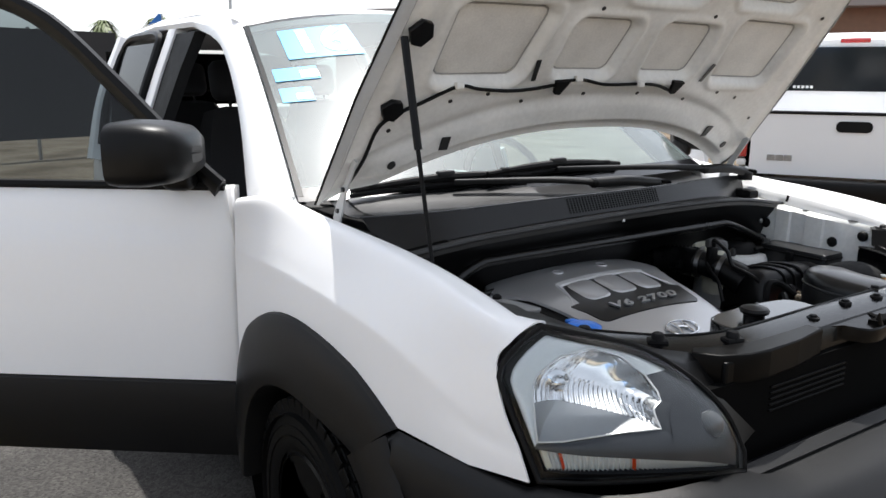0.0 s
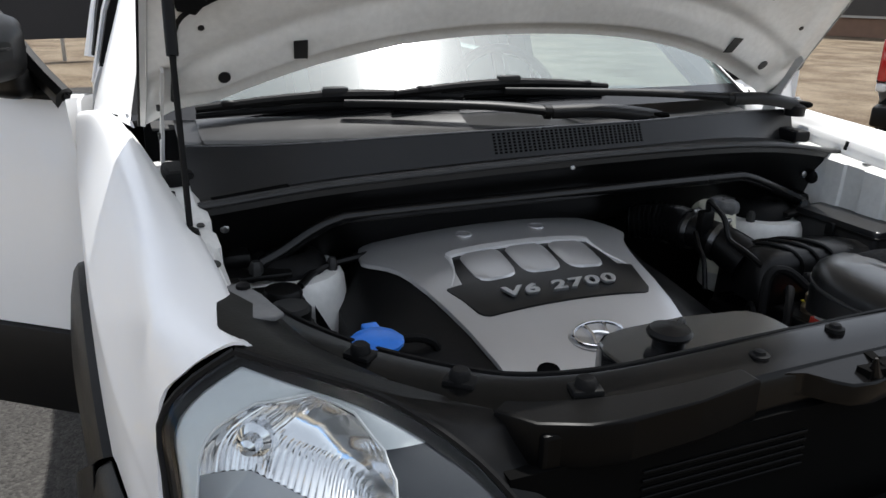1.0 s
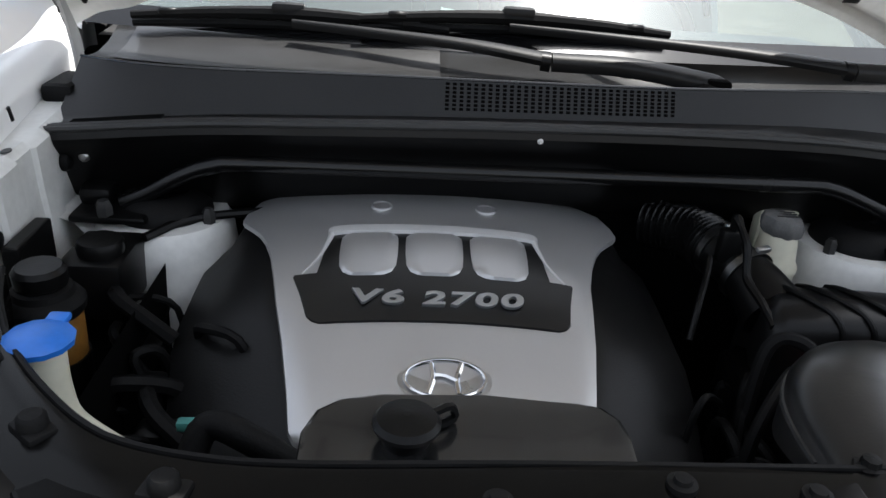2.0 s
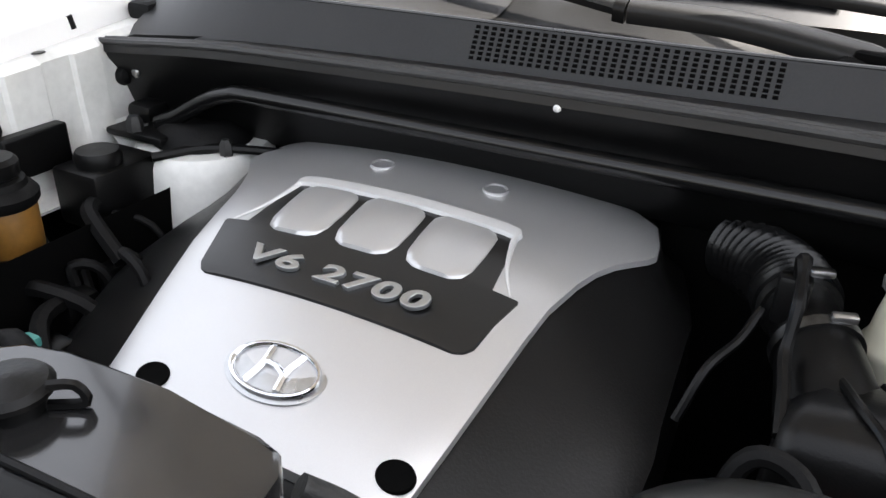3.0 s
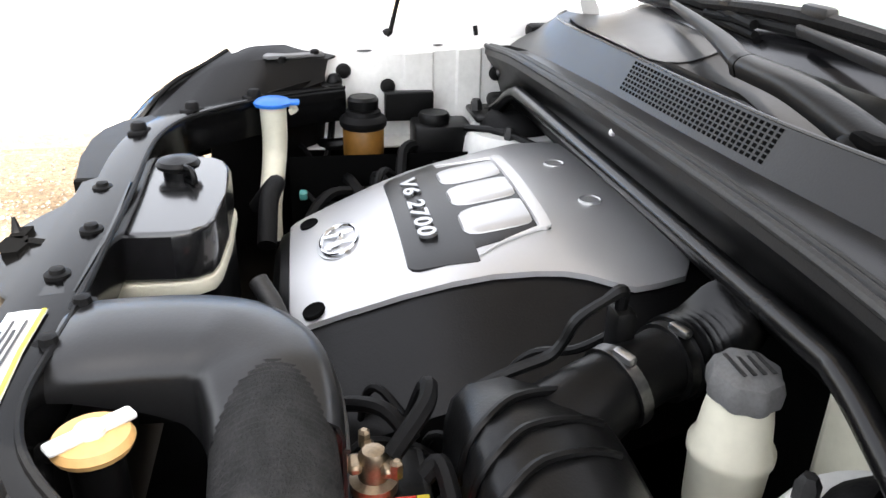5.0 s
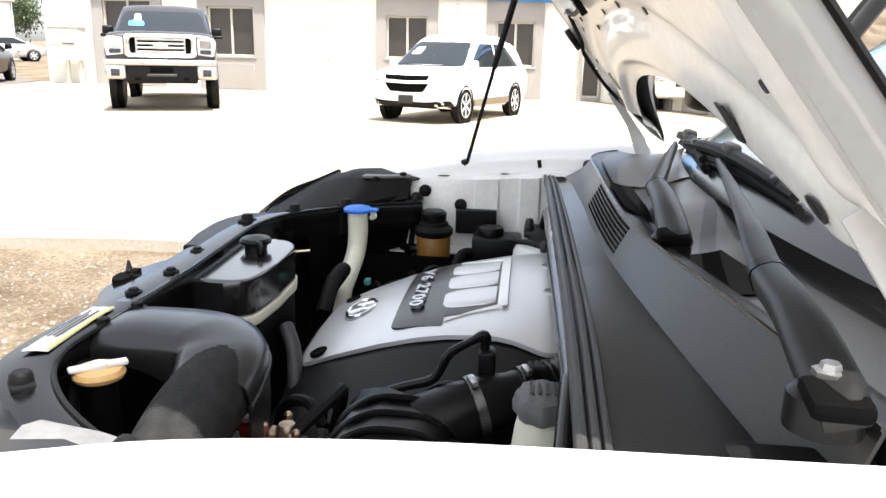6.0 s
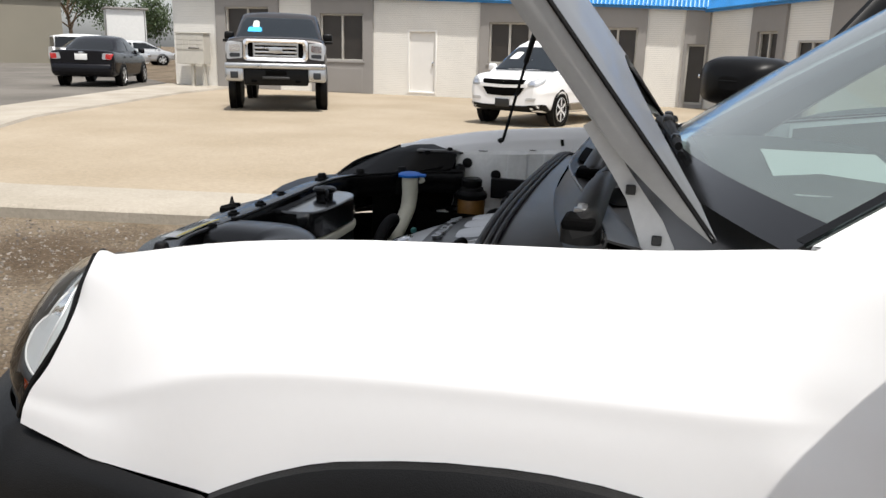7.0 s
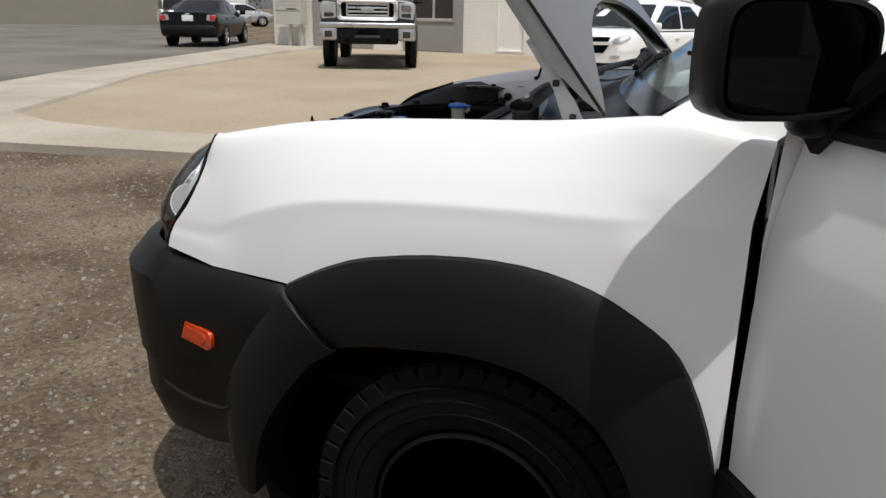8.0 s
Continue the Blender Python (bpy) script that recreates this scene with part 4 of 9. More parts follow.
def suv_front(car, trees):
    skin(car, trees, "grille", [(-0.50, 0.90), (0, 0.885), (0.50, 0.90), (0.54, 0.985), (0, 0.98), (-0.54, 0.985)], (0, 1), M["void"], 0.014, 0.03, "black upper grille")
    skin(car, trees, "grille_bar", [(-0.58, 0.835), (0, 0.82), (0.58, 0.835), (0.58, 0.895), (0, 0.88), (-0.58, 0.895)], (0, 1), M["white"], 0.022, 0.03)
    skin(car, trees, "grille", [(-0.40, 0.66), (0, 0.645), (0.40, 0.66), (0.53, 0.83), (0, 0.815), (-0.53, 0.83)], (0, 1), M["void"], 0.014, 0.04, "black lower grille")
    for s in (-1, 1):
        h = skin(car, trees, "headlight", [(s * 0.60, 0.85), (s * 0.80, 0.86), (s * 0.90, 0.93), (s * 0.89, 1.04), (s * 0.74, 1.01), (s * 0.62, 0.96)][::s], (0, 1), M["lamp_silver"], 0.012, 0.05, "clear swept headlight")
        skin(h, trees, "reflector", [(s * 0.66, 0.89), (s * 0.76, 0.89), (s * 0.76, 0.96), (s * 0.66, 0.96)][::s], (0, 1), M["chrome"], 0.018, 0.03)
        skin(car, trees, "fog_lamp", [(s * 0.56, 0.56), (s * 0.78, 0.56), (s * 0.80, 0.63), (s * 0.58, 0.62)][::s], (0, 1), M["silver"], 0.012, 0.03)
    skin(car, trees, "lower_bumper", [(-0.93, 0.26), (0.93, 0.26), (0.93, 0.50), (0.5, 0.455), (-0.5, 0.455), (-0.93, 0.50)], (0, 1), M["plastic"], 0.014, 0.05, "black lower bumper")
    lampbox(car, "licence_plate", (0, 1.00, 0.50), (0.36, 0.03, 0.17), M["label_black"], 0.02)
    skin(car, trees[1:], "windshield_sticker", [(0.62, 1.40), (0.36, 1.40), (0.34, 1.56), (0.54, 1.56)], (0, 1), M["label_white"], 0.018, 0.05, "pale price sticker")
    for s in (-1, 1):
        bm = BM()
        box(bm, (s * 0.985, -1.5, 0.42), (0.05, 2.1, 0.16), 0.02, 1)
        part("sill_cladding", bm, M["two_tone"], car)
        bm = BM()
        tube(bm, [(s * 0.62, -1.2, 1.76), (s * 0.62, -1.5, 1.82), (s * 0.61, -2.8, 1.80), (s * 0.60, -3.2, 1.72)], 0.02, 6, 4)
        part("roof_rail", bm, M["white"], car)


vehicle("crossover", "white crossover with a dark split grille on the dirt yard", "car", at((12.66, 1.94, 0.03), (-0.93, 0.37)) @ Matrix.Diagonal((0.80, 0.72, 0.81, 1)), M["white"],
        [(-4.1, 0.45, 1.08, 0.90), (-3.6, 0.30, 1.14, 0.97), (-1.5, 0.28, 1.12, 0.99), (-0.2, 0.28, 1.13, 0.99), (0.30, 0.30, 1.12, 0.985), (0.62, 0.32, 1.08, 0.96), (0.82, 0.34, 1.02, 0.90), (0.93, 0.38, 0.97, 0.82), (0.97, 0.44, 0.92, 0.74)],
        [(-4.0, 1.08, 1.25, 0.86, 0.66), (-3.6, 1.12, 1.64, 0.90, 0.68), (-2.6, 1.12, 1.76, 0.93, 0.72), (-1.6, 1.12, 1.79, 0.93, 0.72), (-1.05, 1.12, 1.73, 0.93, 0.72), (-0.02, 1.12, 1.17, 0.92, 0.84)],
        [(0.0, 0.37, 0.975), (-3.02, 0.37, 0.975)], suv_front, None, M["sky_glass"])


def sedan_rear(car, trees):
    for s in (-1, 1):
        t = skin(car, trees, "tail_light", [(s * 0.56, 0.80), (s * 0.82, 0.78), (s * 0.86, 0.96), (s * 0.60, 0.97)][::s], (0, -1), M["lamp_silver"], 0.014, 0.04, "clear tail light")
        skin(t, trees, "red_lens", [(s * 0.66, 0.81), (s * 0.82, 0.79), (s * 0.86, 0.95), (s * 0.68, 0.95)][::s], (0, -1), M["red_lens"], 0.020, 0.03)
    lampbox(car, "licence_plate", (0, -3.81, 0.86), (0.34, 0.03, 0.17), M["label_white"], 0.005)
    lampbox(car, "bumper", (0, -3.76, 0.52), (1.66, 0.22, 0.30), M["black_paint"], 0.08)
    lampbox(car, "trunk_badge", (0, -3.80, 0.98), (0.14, 0.02, 0.05), M["chrome"], 0.01)


vehicle("sedan", "glossy black sedan seen from behind on the asphalt drive", "car", at((20.0, 16.35, 0.02), (0.92, 0.38)) @ Matrix.Translation((0, 1.9, 0)), M["black_paint"],
        [(-3.78, 0.38, 1.00, 0.84), (-3.6, 0.30, 1.04, 0.90), (-2.6, 0.25, 1.00, 0.91), (-0.5, 0.25, 0.95, 0.91), (0.4, 0.28, 0.90, 0.88), (0.85, 0.35, 0.72, 0.72)],
        [(-3.12, 0.98, 1.0, 0.74, 0.64), (-2.35, 0.97, 1.36, 0.80, 0.58), (-1.7, 0.95, 1.45, 0.82, 0.60), (-0.9, 0.95, 1.40, 0.82, 0.60), (0.1, 0.94, 0.98, 0.80, 0.72)],
        [(0.0, 0.33, 0.90), (-2.73, 0.33, 0.90)], sedan_rear)


def plain_front(car, trees):
    lampbox(car, "grille", (0, 0.90, 0.62), (0.8, 0.06, 0.12), M["label_black"], 0.03)
    for s in (-1, 1):
        lampbox(car, "headlight", (s * 0.66, 0.80, 0.70), (0.34, 0.14, 0.16), M["chrome"], 0.04, -s * 20)


LOW = [(-3.6, 0.38, 0.98, 0.76), (-3.3, 0.28, 1.0, 0.86), (-0.5, 0.25, 0.95, 0.90), (0.4, 0.28, 0.88, 0.87), (0.85, 0.35, 0.70, 0.72)]
TOP = [(-3.3, 0.98, 1.05, 0.76, 0.62), (-2.6, 0.97, 1.45, 0.80, 0.60), (-1.6, 0.95, 1.50, 0.82, 0.62), (-0.9, 0.95, 1.43, 0.82, 0.60), (0.1, 0.92, 0.96, 0.80, 0.72)]
VAN = [(-3.5, 0.98, 1.60, 0.80, 0.68), (-2.6, 0.97, 1.72, 0.84, 0.68), (-1.4, 0.97, 1.72, 0.84, 0.68), (-0.7, 0.96, 1.62, 0.84, 0.66), (0.4, 0.90, 0.96, 0.80, 0.72)]
WH = [(0.0, 0.33, 0.89), (-2.7, 0.33, 0.89)]
G = "parked cars beyond the drive"
vehicle("parked_car", "silver sedan parked in a far row", "car", at((36.6, 27.0, 0.02), (0.75, -0.66)), M["silver_paint"], LOW, TOP, WH, plain_front, None, None, G)
vehicle("parked_van", "white minivan parked in a far row", "car", at((40.0, 30.3, 0.02), (0.75, -0.66)), M["white"], LOW, VAN, WH, plain_front, None, None, G)
vehicle("parked_car", "silver sedan parked in a far row", "car", at((44.5, 30.5, 0.02), (0.75, -0.66)), M["silver_paint"], LOW, TOP, WH, plain_front, None, None, G)
vehicle("parked_van", "cream van parked behind the sedans", "car", at((50.0, 36.5, 0.02), (0.75, -0.66)), M["cream_paint"], LOW, VAN, WH, plain_front, None, None, G)
vehicle("parked_van", "white van parked by the far wall", "car", at((20.5, 45.0, 0.02), (-0.9, 0.45)), M["white"], LOW, VAN, WH, plain_front, None, None, G)
vehicle("parked_car", "white sedan parked beyond the crossover", "car", at((17.2, -3.6, 0.03), (-0.9, 0.2)), M["white"], LOW, TOP, WH, plain_front)
vehicle("red_suv", "red sport utility vehicle passing on the far road", "car", at((-21.0, -10.5, 0), (0.62, -0.78)), M["red_paint"], LOW, VAN, WH, plain_front)
vehicle("parked_car", "white sedan across the road", "car", at((-15.0, -8.4, 0), (0.75, 0.66)), M["white"], LOW, TOP, WH, plain_front)

# white pickup parked with its tail towards the lot
tp = thing("white_pickup", "white pickup truck seen from behind with a black rear bumper", "pickup truck", at((-5.53, -2.37, 0), (-0.852, -0.524)) @ Matrix.Translation((0, 0, -0.06)))
bm = BM()
for s in (-1, 1):
    grid(bm, [[(s * 0.93, y, 0.52), (s * 0.99, y, 0.70), (s * 0.985, y, 0.95), (s * 0.95, y, 1.10), (s * 0.90, y, 1.16), (s * 0.86, y, 1.13), (s * 0.86, y, 0.70)] for y in (0.0, 0.03, 2.0)])
box(bm, (0, 1.0, 0.66), (1.74, 2.0, 0.08))
box(bm, (0, 3.6, 0.80), (1.96, 3.2, 0.60), 0.06, 2)
part("body", bm, M["white"], tp)
bm = BM()
rows = []
for y, zr, k in ((2.02, 1.84, 0.97), (2.06, 1.89, 1.0), (2.3, 1.93, 1.0), (4.2, 1.93, 1.0), (4.9, 1.75, 0.98)):
    half = spline([Vector(p) for p in ((0, zr + 0.03), (0.45 * k, zr + 0.02), (0.66 * k, zr - 0.03), (0.74 * k, zr - 0.14), (0.84 * k, 1.30), (0.88 * k, 1.10), (0.90 * k, 0.70))], 4)
    rows.append([(-p.x, y, p.y) for p in half[:0:-1]] + [(p.x, y, p.y) for p in half])
vs = grid(bm, rows)
fill(bm, vs[0])
fill(bm, vs[-1])
part("cab", bm, M["white"], tp)
bm = BM()
prism(bm, [(-0.72, 1.33), (-0.68, 1.30), (0.68, 1.30), (0.72, 1.33), (0.64, 1.74), (0.58, 1.79), (-0.58, 1.79), (-0.64, 1.74)], 0, 0.03, Matrix.Translation((0, 2.025, 0)) @ Matrix.Rotation(radians(90), 4, "X"))
w = part("rear_window", bm, M["dark_glass"], tp)
for i in range(5):
    bm = BM()
    box(bm, (-0.58 + 0.045 * i, 1.992, 1.345), (0.03, 0.004, 0.03))
    part("sticker", bm, M["label_white"], w)
bm = BM()
prism(bm, rounded(-0.87, 0.54, 0.87, 1.12, 0.03), 0, 0.06, Matrix.Translation((0, 0.05, 0)) @ Matrix.Rotation(radians(90), 4, "X"), 0.01)
tg = part("tailgate", bm, M["white"], tp)
bm = BM()
box(bm, (0, 0.02, 1.125), (1.76, 0.09, 0.03), 0.01, 2)
part("top_cap", bm, M["plastic"], tg)
bm = BM()
prism(bm, rounded(-0.15, 0.955, 0.15, 1.055, 0.045), 0, 0.012, Matrix.Translation((0, -0.008, 0)) @ Matrix.Rotation(radians(90), 4, "X"), 0.003)
part("handle", bm, M["plastic"], tg)
for i in range(3):
    bm = BM()
    box(bm, (-0.68 + 0.075 * i, -0.016, 0.70), (0.07, 0.01, 0.055), 0.003, 1)
    part("badge", bm, M["steel"], tg)
for s in (-1, 1):
    lampbox(tp, "tail_light", (s * 0.945, 0.03, 0.86), (0.09, 0.07, 0.34), M["red_lens"], 0.02)
    lampbox(tp, "reverse_light", (s * 0.945, 0.03, 0.64), (0.085, 0.06, 0.07), M["label_white"], 0.02)
lampbox(tp, "bumper", (0, -0.10, 0.43), (1.92, 0.22, 0.17), M["plastic"], 0.03)
lampbox(tp, "roof_lamp", (0.0, 2.02, 1.86), (0.3, 0.05, 0.05), M["red_lens"], 0.01)
for y in (0.95, 4.3):
    for s in (-1, 1):
        wheel_parts(tp, (s * 0.88, y, 0.40), 0.38, 0.24, M["alloy"], 6, s)

# ---- the white sport utility vehicle ----
suv = thing("suv_car", "white compact sport utility vehicle with raised hood and black cladding", "car")


def both(name, make, material, parent=None, label="", sharp=40):
    """Makes a part for each side; make(bm, s) with s = 1 on the right-hand side, -1 on the left."""
    out = []
    for s in (1, -1):
        bm = BM()
        make(bm, s)
        out.append(part(name, bm, material, parent[0 if s == 1 else 1] if isinstance(parent, list) else (parent or suv), label, sharp))
    return out


# fenders
FY = [0.55, 0.45, 0.34, 0.24, 0.18, 0.03, -0.05, -0.10, -0.14, -0.166, -0.22, -0.29, -0.38, -0.47]
FZ = [0.976, 1.002, 1.018, 1.028, 1.034, 1.041, 1.045, 1.047, 1.051, 1.055, 1.060, 1.076, 1.064, 1.043]
ARCH_Y = [0.369, 0.342, 0.275, 0.195, 0.066, -0.05, -0.14, -0.215, -0.267, -0.341, -0.381, -0.416, -0.437, -0.445]
ARCH_Z = [0.714, 0.730, 0.764, 0.793, 0.816, 0.823, 0.816, 0.797, 0.774, 0.728, 0.676, 0.593, 0.51, 0.42]


ARCH_LINE = spline([(0, y, z) for y, z in zip(ARCH_Y, ARCH_Z)], 5)
ARCH_Y, ARCH_Z = [p.y for p in ARCH_LINE], [p.z for p in ARCH_LINE]


def lin(x, xs, ys, soft=0.0):
    """Interpolates on a falling or rising table; soft rounds the table's corners."""
    if xs[0] > xs[-1]:
        xs, ys = xs[::-1], ys[::-1]
    if soft:
        return sum(w * float(interp(x + d * soft, xs, ys)) for d, w in ((-1.5, 0.08), (-1, 0.15), (-0.5, 0.18), (0, 0.18), (0.5, 0.18), (1, 0.15), (1.5, 0.08)))
    return float(interp(x, xs, ys))


def side_x(y):
    """Half width of the body side along its length."""
    return lin(y, [0.62, 0.55, 0.47, 0.3, 0.1, -0.2, -0.47], [0.800, 0.822, 0.843, 0.861, 0.872, 0.885, 0.893], 0.05)


def fender_section(y):
    zc = lin(y, FY, FZ, 0.03)
    xi = lin(y, [0.6, 0.28, 0.1, -0.15, -0.3, -0.47], [0.69, 0.715, 0.735, 0.757, 0.785, 0.83], 0.06)
    xk = side_x(y)
    zk = lin(y, [0.62, 0.518, 0.438, 0.314, 0.144, -0.062, -0.248, -0.47], [0.765, 0.812, 0.850, 0.884, 0.901, 0.910, 0.914, 0.920], 0.05)
    if y > 0.369:
        zb, xb = lin(y, [0.68, 0.369], [0.718, 0.714]), lin(y, [0.68, 0.5, 0.362], [0.812, 0.838, 0.857])
    else:
        zb, xb = lin(y, ARCH_Y, ARCH_Z), xk + 0.004
    xc = 0.762 + 0.033 * math.log(1 + math.exp((xi + 0.03 - 0.762) / 0.033)) * 0.9 + 0.05 * max(0, -y - 0.2)
    dx, dz = xk - xc - 0.025, zc - 0.012 - zk
    pts = [(xi - 0.004, zc - 0.075), (xi, zc - 0.035), (xi + 0.008, zc - 0.028), (xi * 0.45 + xc * 0.55, zc - 0.008), (xc, zc - 0.001), (xc + 0.025, zc - 0.012), (xc + 0.025 + 0.56 * dx, zc - 0.012 - 0.50 * dz),
           (xk - 0.11 * dx, zk + 0.13 * dz), (xk, zk), (xk + 0.0004, zk - 0.018), (xk * 0.5 + xb * 0.5 + 0.0006, zk * 0.5 + zb * 0.5), (xb, zb)]
    yd = lambda z: -0.03 * max(0.0, (z - 0.93) / 0.11) * max(0.0, min(1.0, (-y - 0.40) / 0.07))
    return [(x, y + yd(z), z) for x, z in pts]


FRONT = [(0.672, 0.585, 0.905), (0.690, 0.598, 0.950), (0.705, 0.603, 0.966), (0.722, 0.604, 0.968), (0.746, 0.599, 0.955), (0.770, 0.594, 0.936), (0.796, 0.590, 0.905),
         (0.8068, 0.628, 0.832), (0.8065, 0.662, 0.792), (0.806, 0.671, 0.776), (0.805, 0.680, 0.760), (0.802, 0.690, 0.735)]


def fender(bm, s):
    ys = [0.56, 0.52, 0.48, 0.43, 0.39, 0.369, 0.342, 0.30, 0.275, 0.23, 0.195, 0.12, 0.066, 0.0, -0.05, -0.1, -0.14, -0.18, -0.215, -0.243, -0.267, -0.295, -0.32, -0.341, -0.362, -0.381, -0.40, -0.416, -0.43, -0.440]
    secs = [FRONT] + [fender_section(y) for y in ys]
    rows = []
    for sec in secs:
        r = [Vector(p) for p in sec[:2]] + spline(sec[2:9], 4)[:-1] + spline(sec[8:], 3)
        # round the side line over
        for turn in range(2):
            r = [(r[k - 1] + 2 * p + r[k + 1]) / 4 if 22 < k < 31 else p for k, p in enumerate(r)]
        rows.append(r)
    # even out the sheet lengthwise
    for turn in range(3):
        rows = [rows[0], rows[1]] + [[(a + 2 * b + c) / 4 if 1 < k < len(rows[0]) - 3 else b for k, (a, b, c) in enumerate(zip(rows[i - 1], rows[i], rows[i + 1]))] for i in range(2, len(rows) - 1)] + rows[-1:]
    if s < 0:
        for r in rows:
            for p in r:
                q = math.exp(-((p.y + 0.30) / 0.022) ** 2 - ((p.z - 0.915) / 0.03) ** 2) * 0.006 - math.exp(-((p.y + 0.285) / 0.035) ** 2 - ((p.z - 0.86) / 0.03) ** 2) * 0.003
                p.x -= q
    grid(bm, [[(s * p.x, p.y, p.z) for p in r] for r in rows])
    thick(bm, 0.004)


fenders = both("fender", fender, M["white"], sharp=50)


def arch(bm, s):
    """The flared moulding round the wheel opening, with its step line."""
    rows = []
    inn_y = [0.245, 0.18, 0.113, 0.0, -0.095, -0.15, -0.195, -0.23, -0.255, -0.283, -0.305, -0.33, -0.342]
    inn_z = [0.613, 0.628, 0.638, 0.652, 0.645, 0.630, 0.606, 0.580, 0.556, 0.515, 0.470, 0.38, 0.30]
    out_y = [0.369, 0.30, 0.20, 0.0, -0.14, -0.225, -0.275, -0.312, -0.341, -0.37, -0.395, -0.425, -0.443]
    for q in spline([(oy, iy, iz) for oy, iy, iz in zip(out_y, inn_y, inn_z)], 4):
        oy, iy, iz = q
        oz = lin(oy, ARCH_Y, ARCH_Z)
        mid = lambda k: (oy + (iy - oy) * k, oz + (iz - oz) * k)
        x0 = side_x(oy)
        sec = [(x0, oy, oz), (x0 + 0.016, *mid(0.02)), (x0 + 0.025, *mid(0.10)), (x0 + 0.034, *mid(0.35)), (x0 + 0.041, *mid(0.70)), (x0 + 0.043, *mid(0.90)), (x0 + 0.040, *mid(0.97)), (x0 + 0.030, *mid(1.0)), (0.80, iy, iz + 0.005)]
        rows.append([(s * x, y, z) for x, y, z in sec])
    grid(bm, rows)
    thick(bm, 0.003)


both("arch_moulding", arch, M["clad"], label="black wheel arch moulding")


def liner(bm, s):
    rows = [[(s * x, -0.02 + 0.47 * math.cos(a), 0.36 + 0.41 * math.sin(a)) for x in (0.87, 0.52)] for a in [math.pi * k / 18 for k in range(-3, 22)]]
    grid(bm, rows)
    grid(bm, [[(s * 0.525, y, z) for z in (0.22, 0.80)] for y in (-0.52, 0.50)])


# the well's shade is put into the liner's colour, blacker than plain plastic
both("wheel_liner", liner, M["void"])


# front bumper
PLAN = [(0.890, 0.27), (0.880, 0.38), (0.862, 0.50), (0.842, 0.60), (0.820, 0.69), (0.785, 0.765), (0.72, 0.832), (0.60, 0.885), (0.40, 0.922), (0.20, 0.938), (0.0, 0.942)]


def bumper_rows(prof):
    rows = []
    full = [Vector((x, y, 0)) for x, y in PLAN] + [Vector((-x, y, 0)) for x, y in PLAN[-2::-1]]
    full = spline(full, 4)
    for i, p in enumerate(full):
        d = (full[min(i + 1, len(full) - 1)] - full[max(i - 1, 0)]).normalized()
        n = Vector((-d.y, d.x, 0)) * -1
        if n.dot(p - Vector((0, 0.2, 0))) < 0:
            n = -n
        ax = abs(p.x)
        if ax > 0.80 and p.y < 0.70:
            edge = float(interp(p.y, [0.25, 0.369, 0.6, 0.7], [0.60, 0.706, 0.709, 0.714]))
        else:
            edge = float(interp(ax, [0, 0.4, 0.46, 0.6, 0.80], [0.70, 0.70, 0.712, 0.732, 0.724]))
        low = float(interp(p.y, [0.25, 0.45, 0.75, 0.9], [0.30, 0.27, 0.235, 0.22]))
        cut = min(edge - 0.004, float(interp(p.y, [0.25, 0.362, 0.405, 0.45, 0.49, 0.512, 0.53, 0.75], [0.695, 0.685, 0.632, 0.575, 0.51, 0.43, 0.27, 0.0])))
        deck = float(interp(ax, [0, 0.35, 0.6, 0.8, 0.87], [0.13, 0.12, 0.05, 0.035, 0.02]))
        r = []
        for k, (f, out) in enumerate(prof):
            z = max(cut - 0.004 * k, low + (edge - low) * f)
            inset = {"deck": deck, "lip": deck * 0.25}.get(out, out)
            swell = 0.018 * min(1, max(0, (p.y - 0.57) / 0.16)) if f < 0.95 else 0.0
            q = p - n * (inset - swell)
            r.append((q.x, q.y, z + (0.006 if out == "deck" else 0)))
        rows.append(r)
    return rows


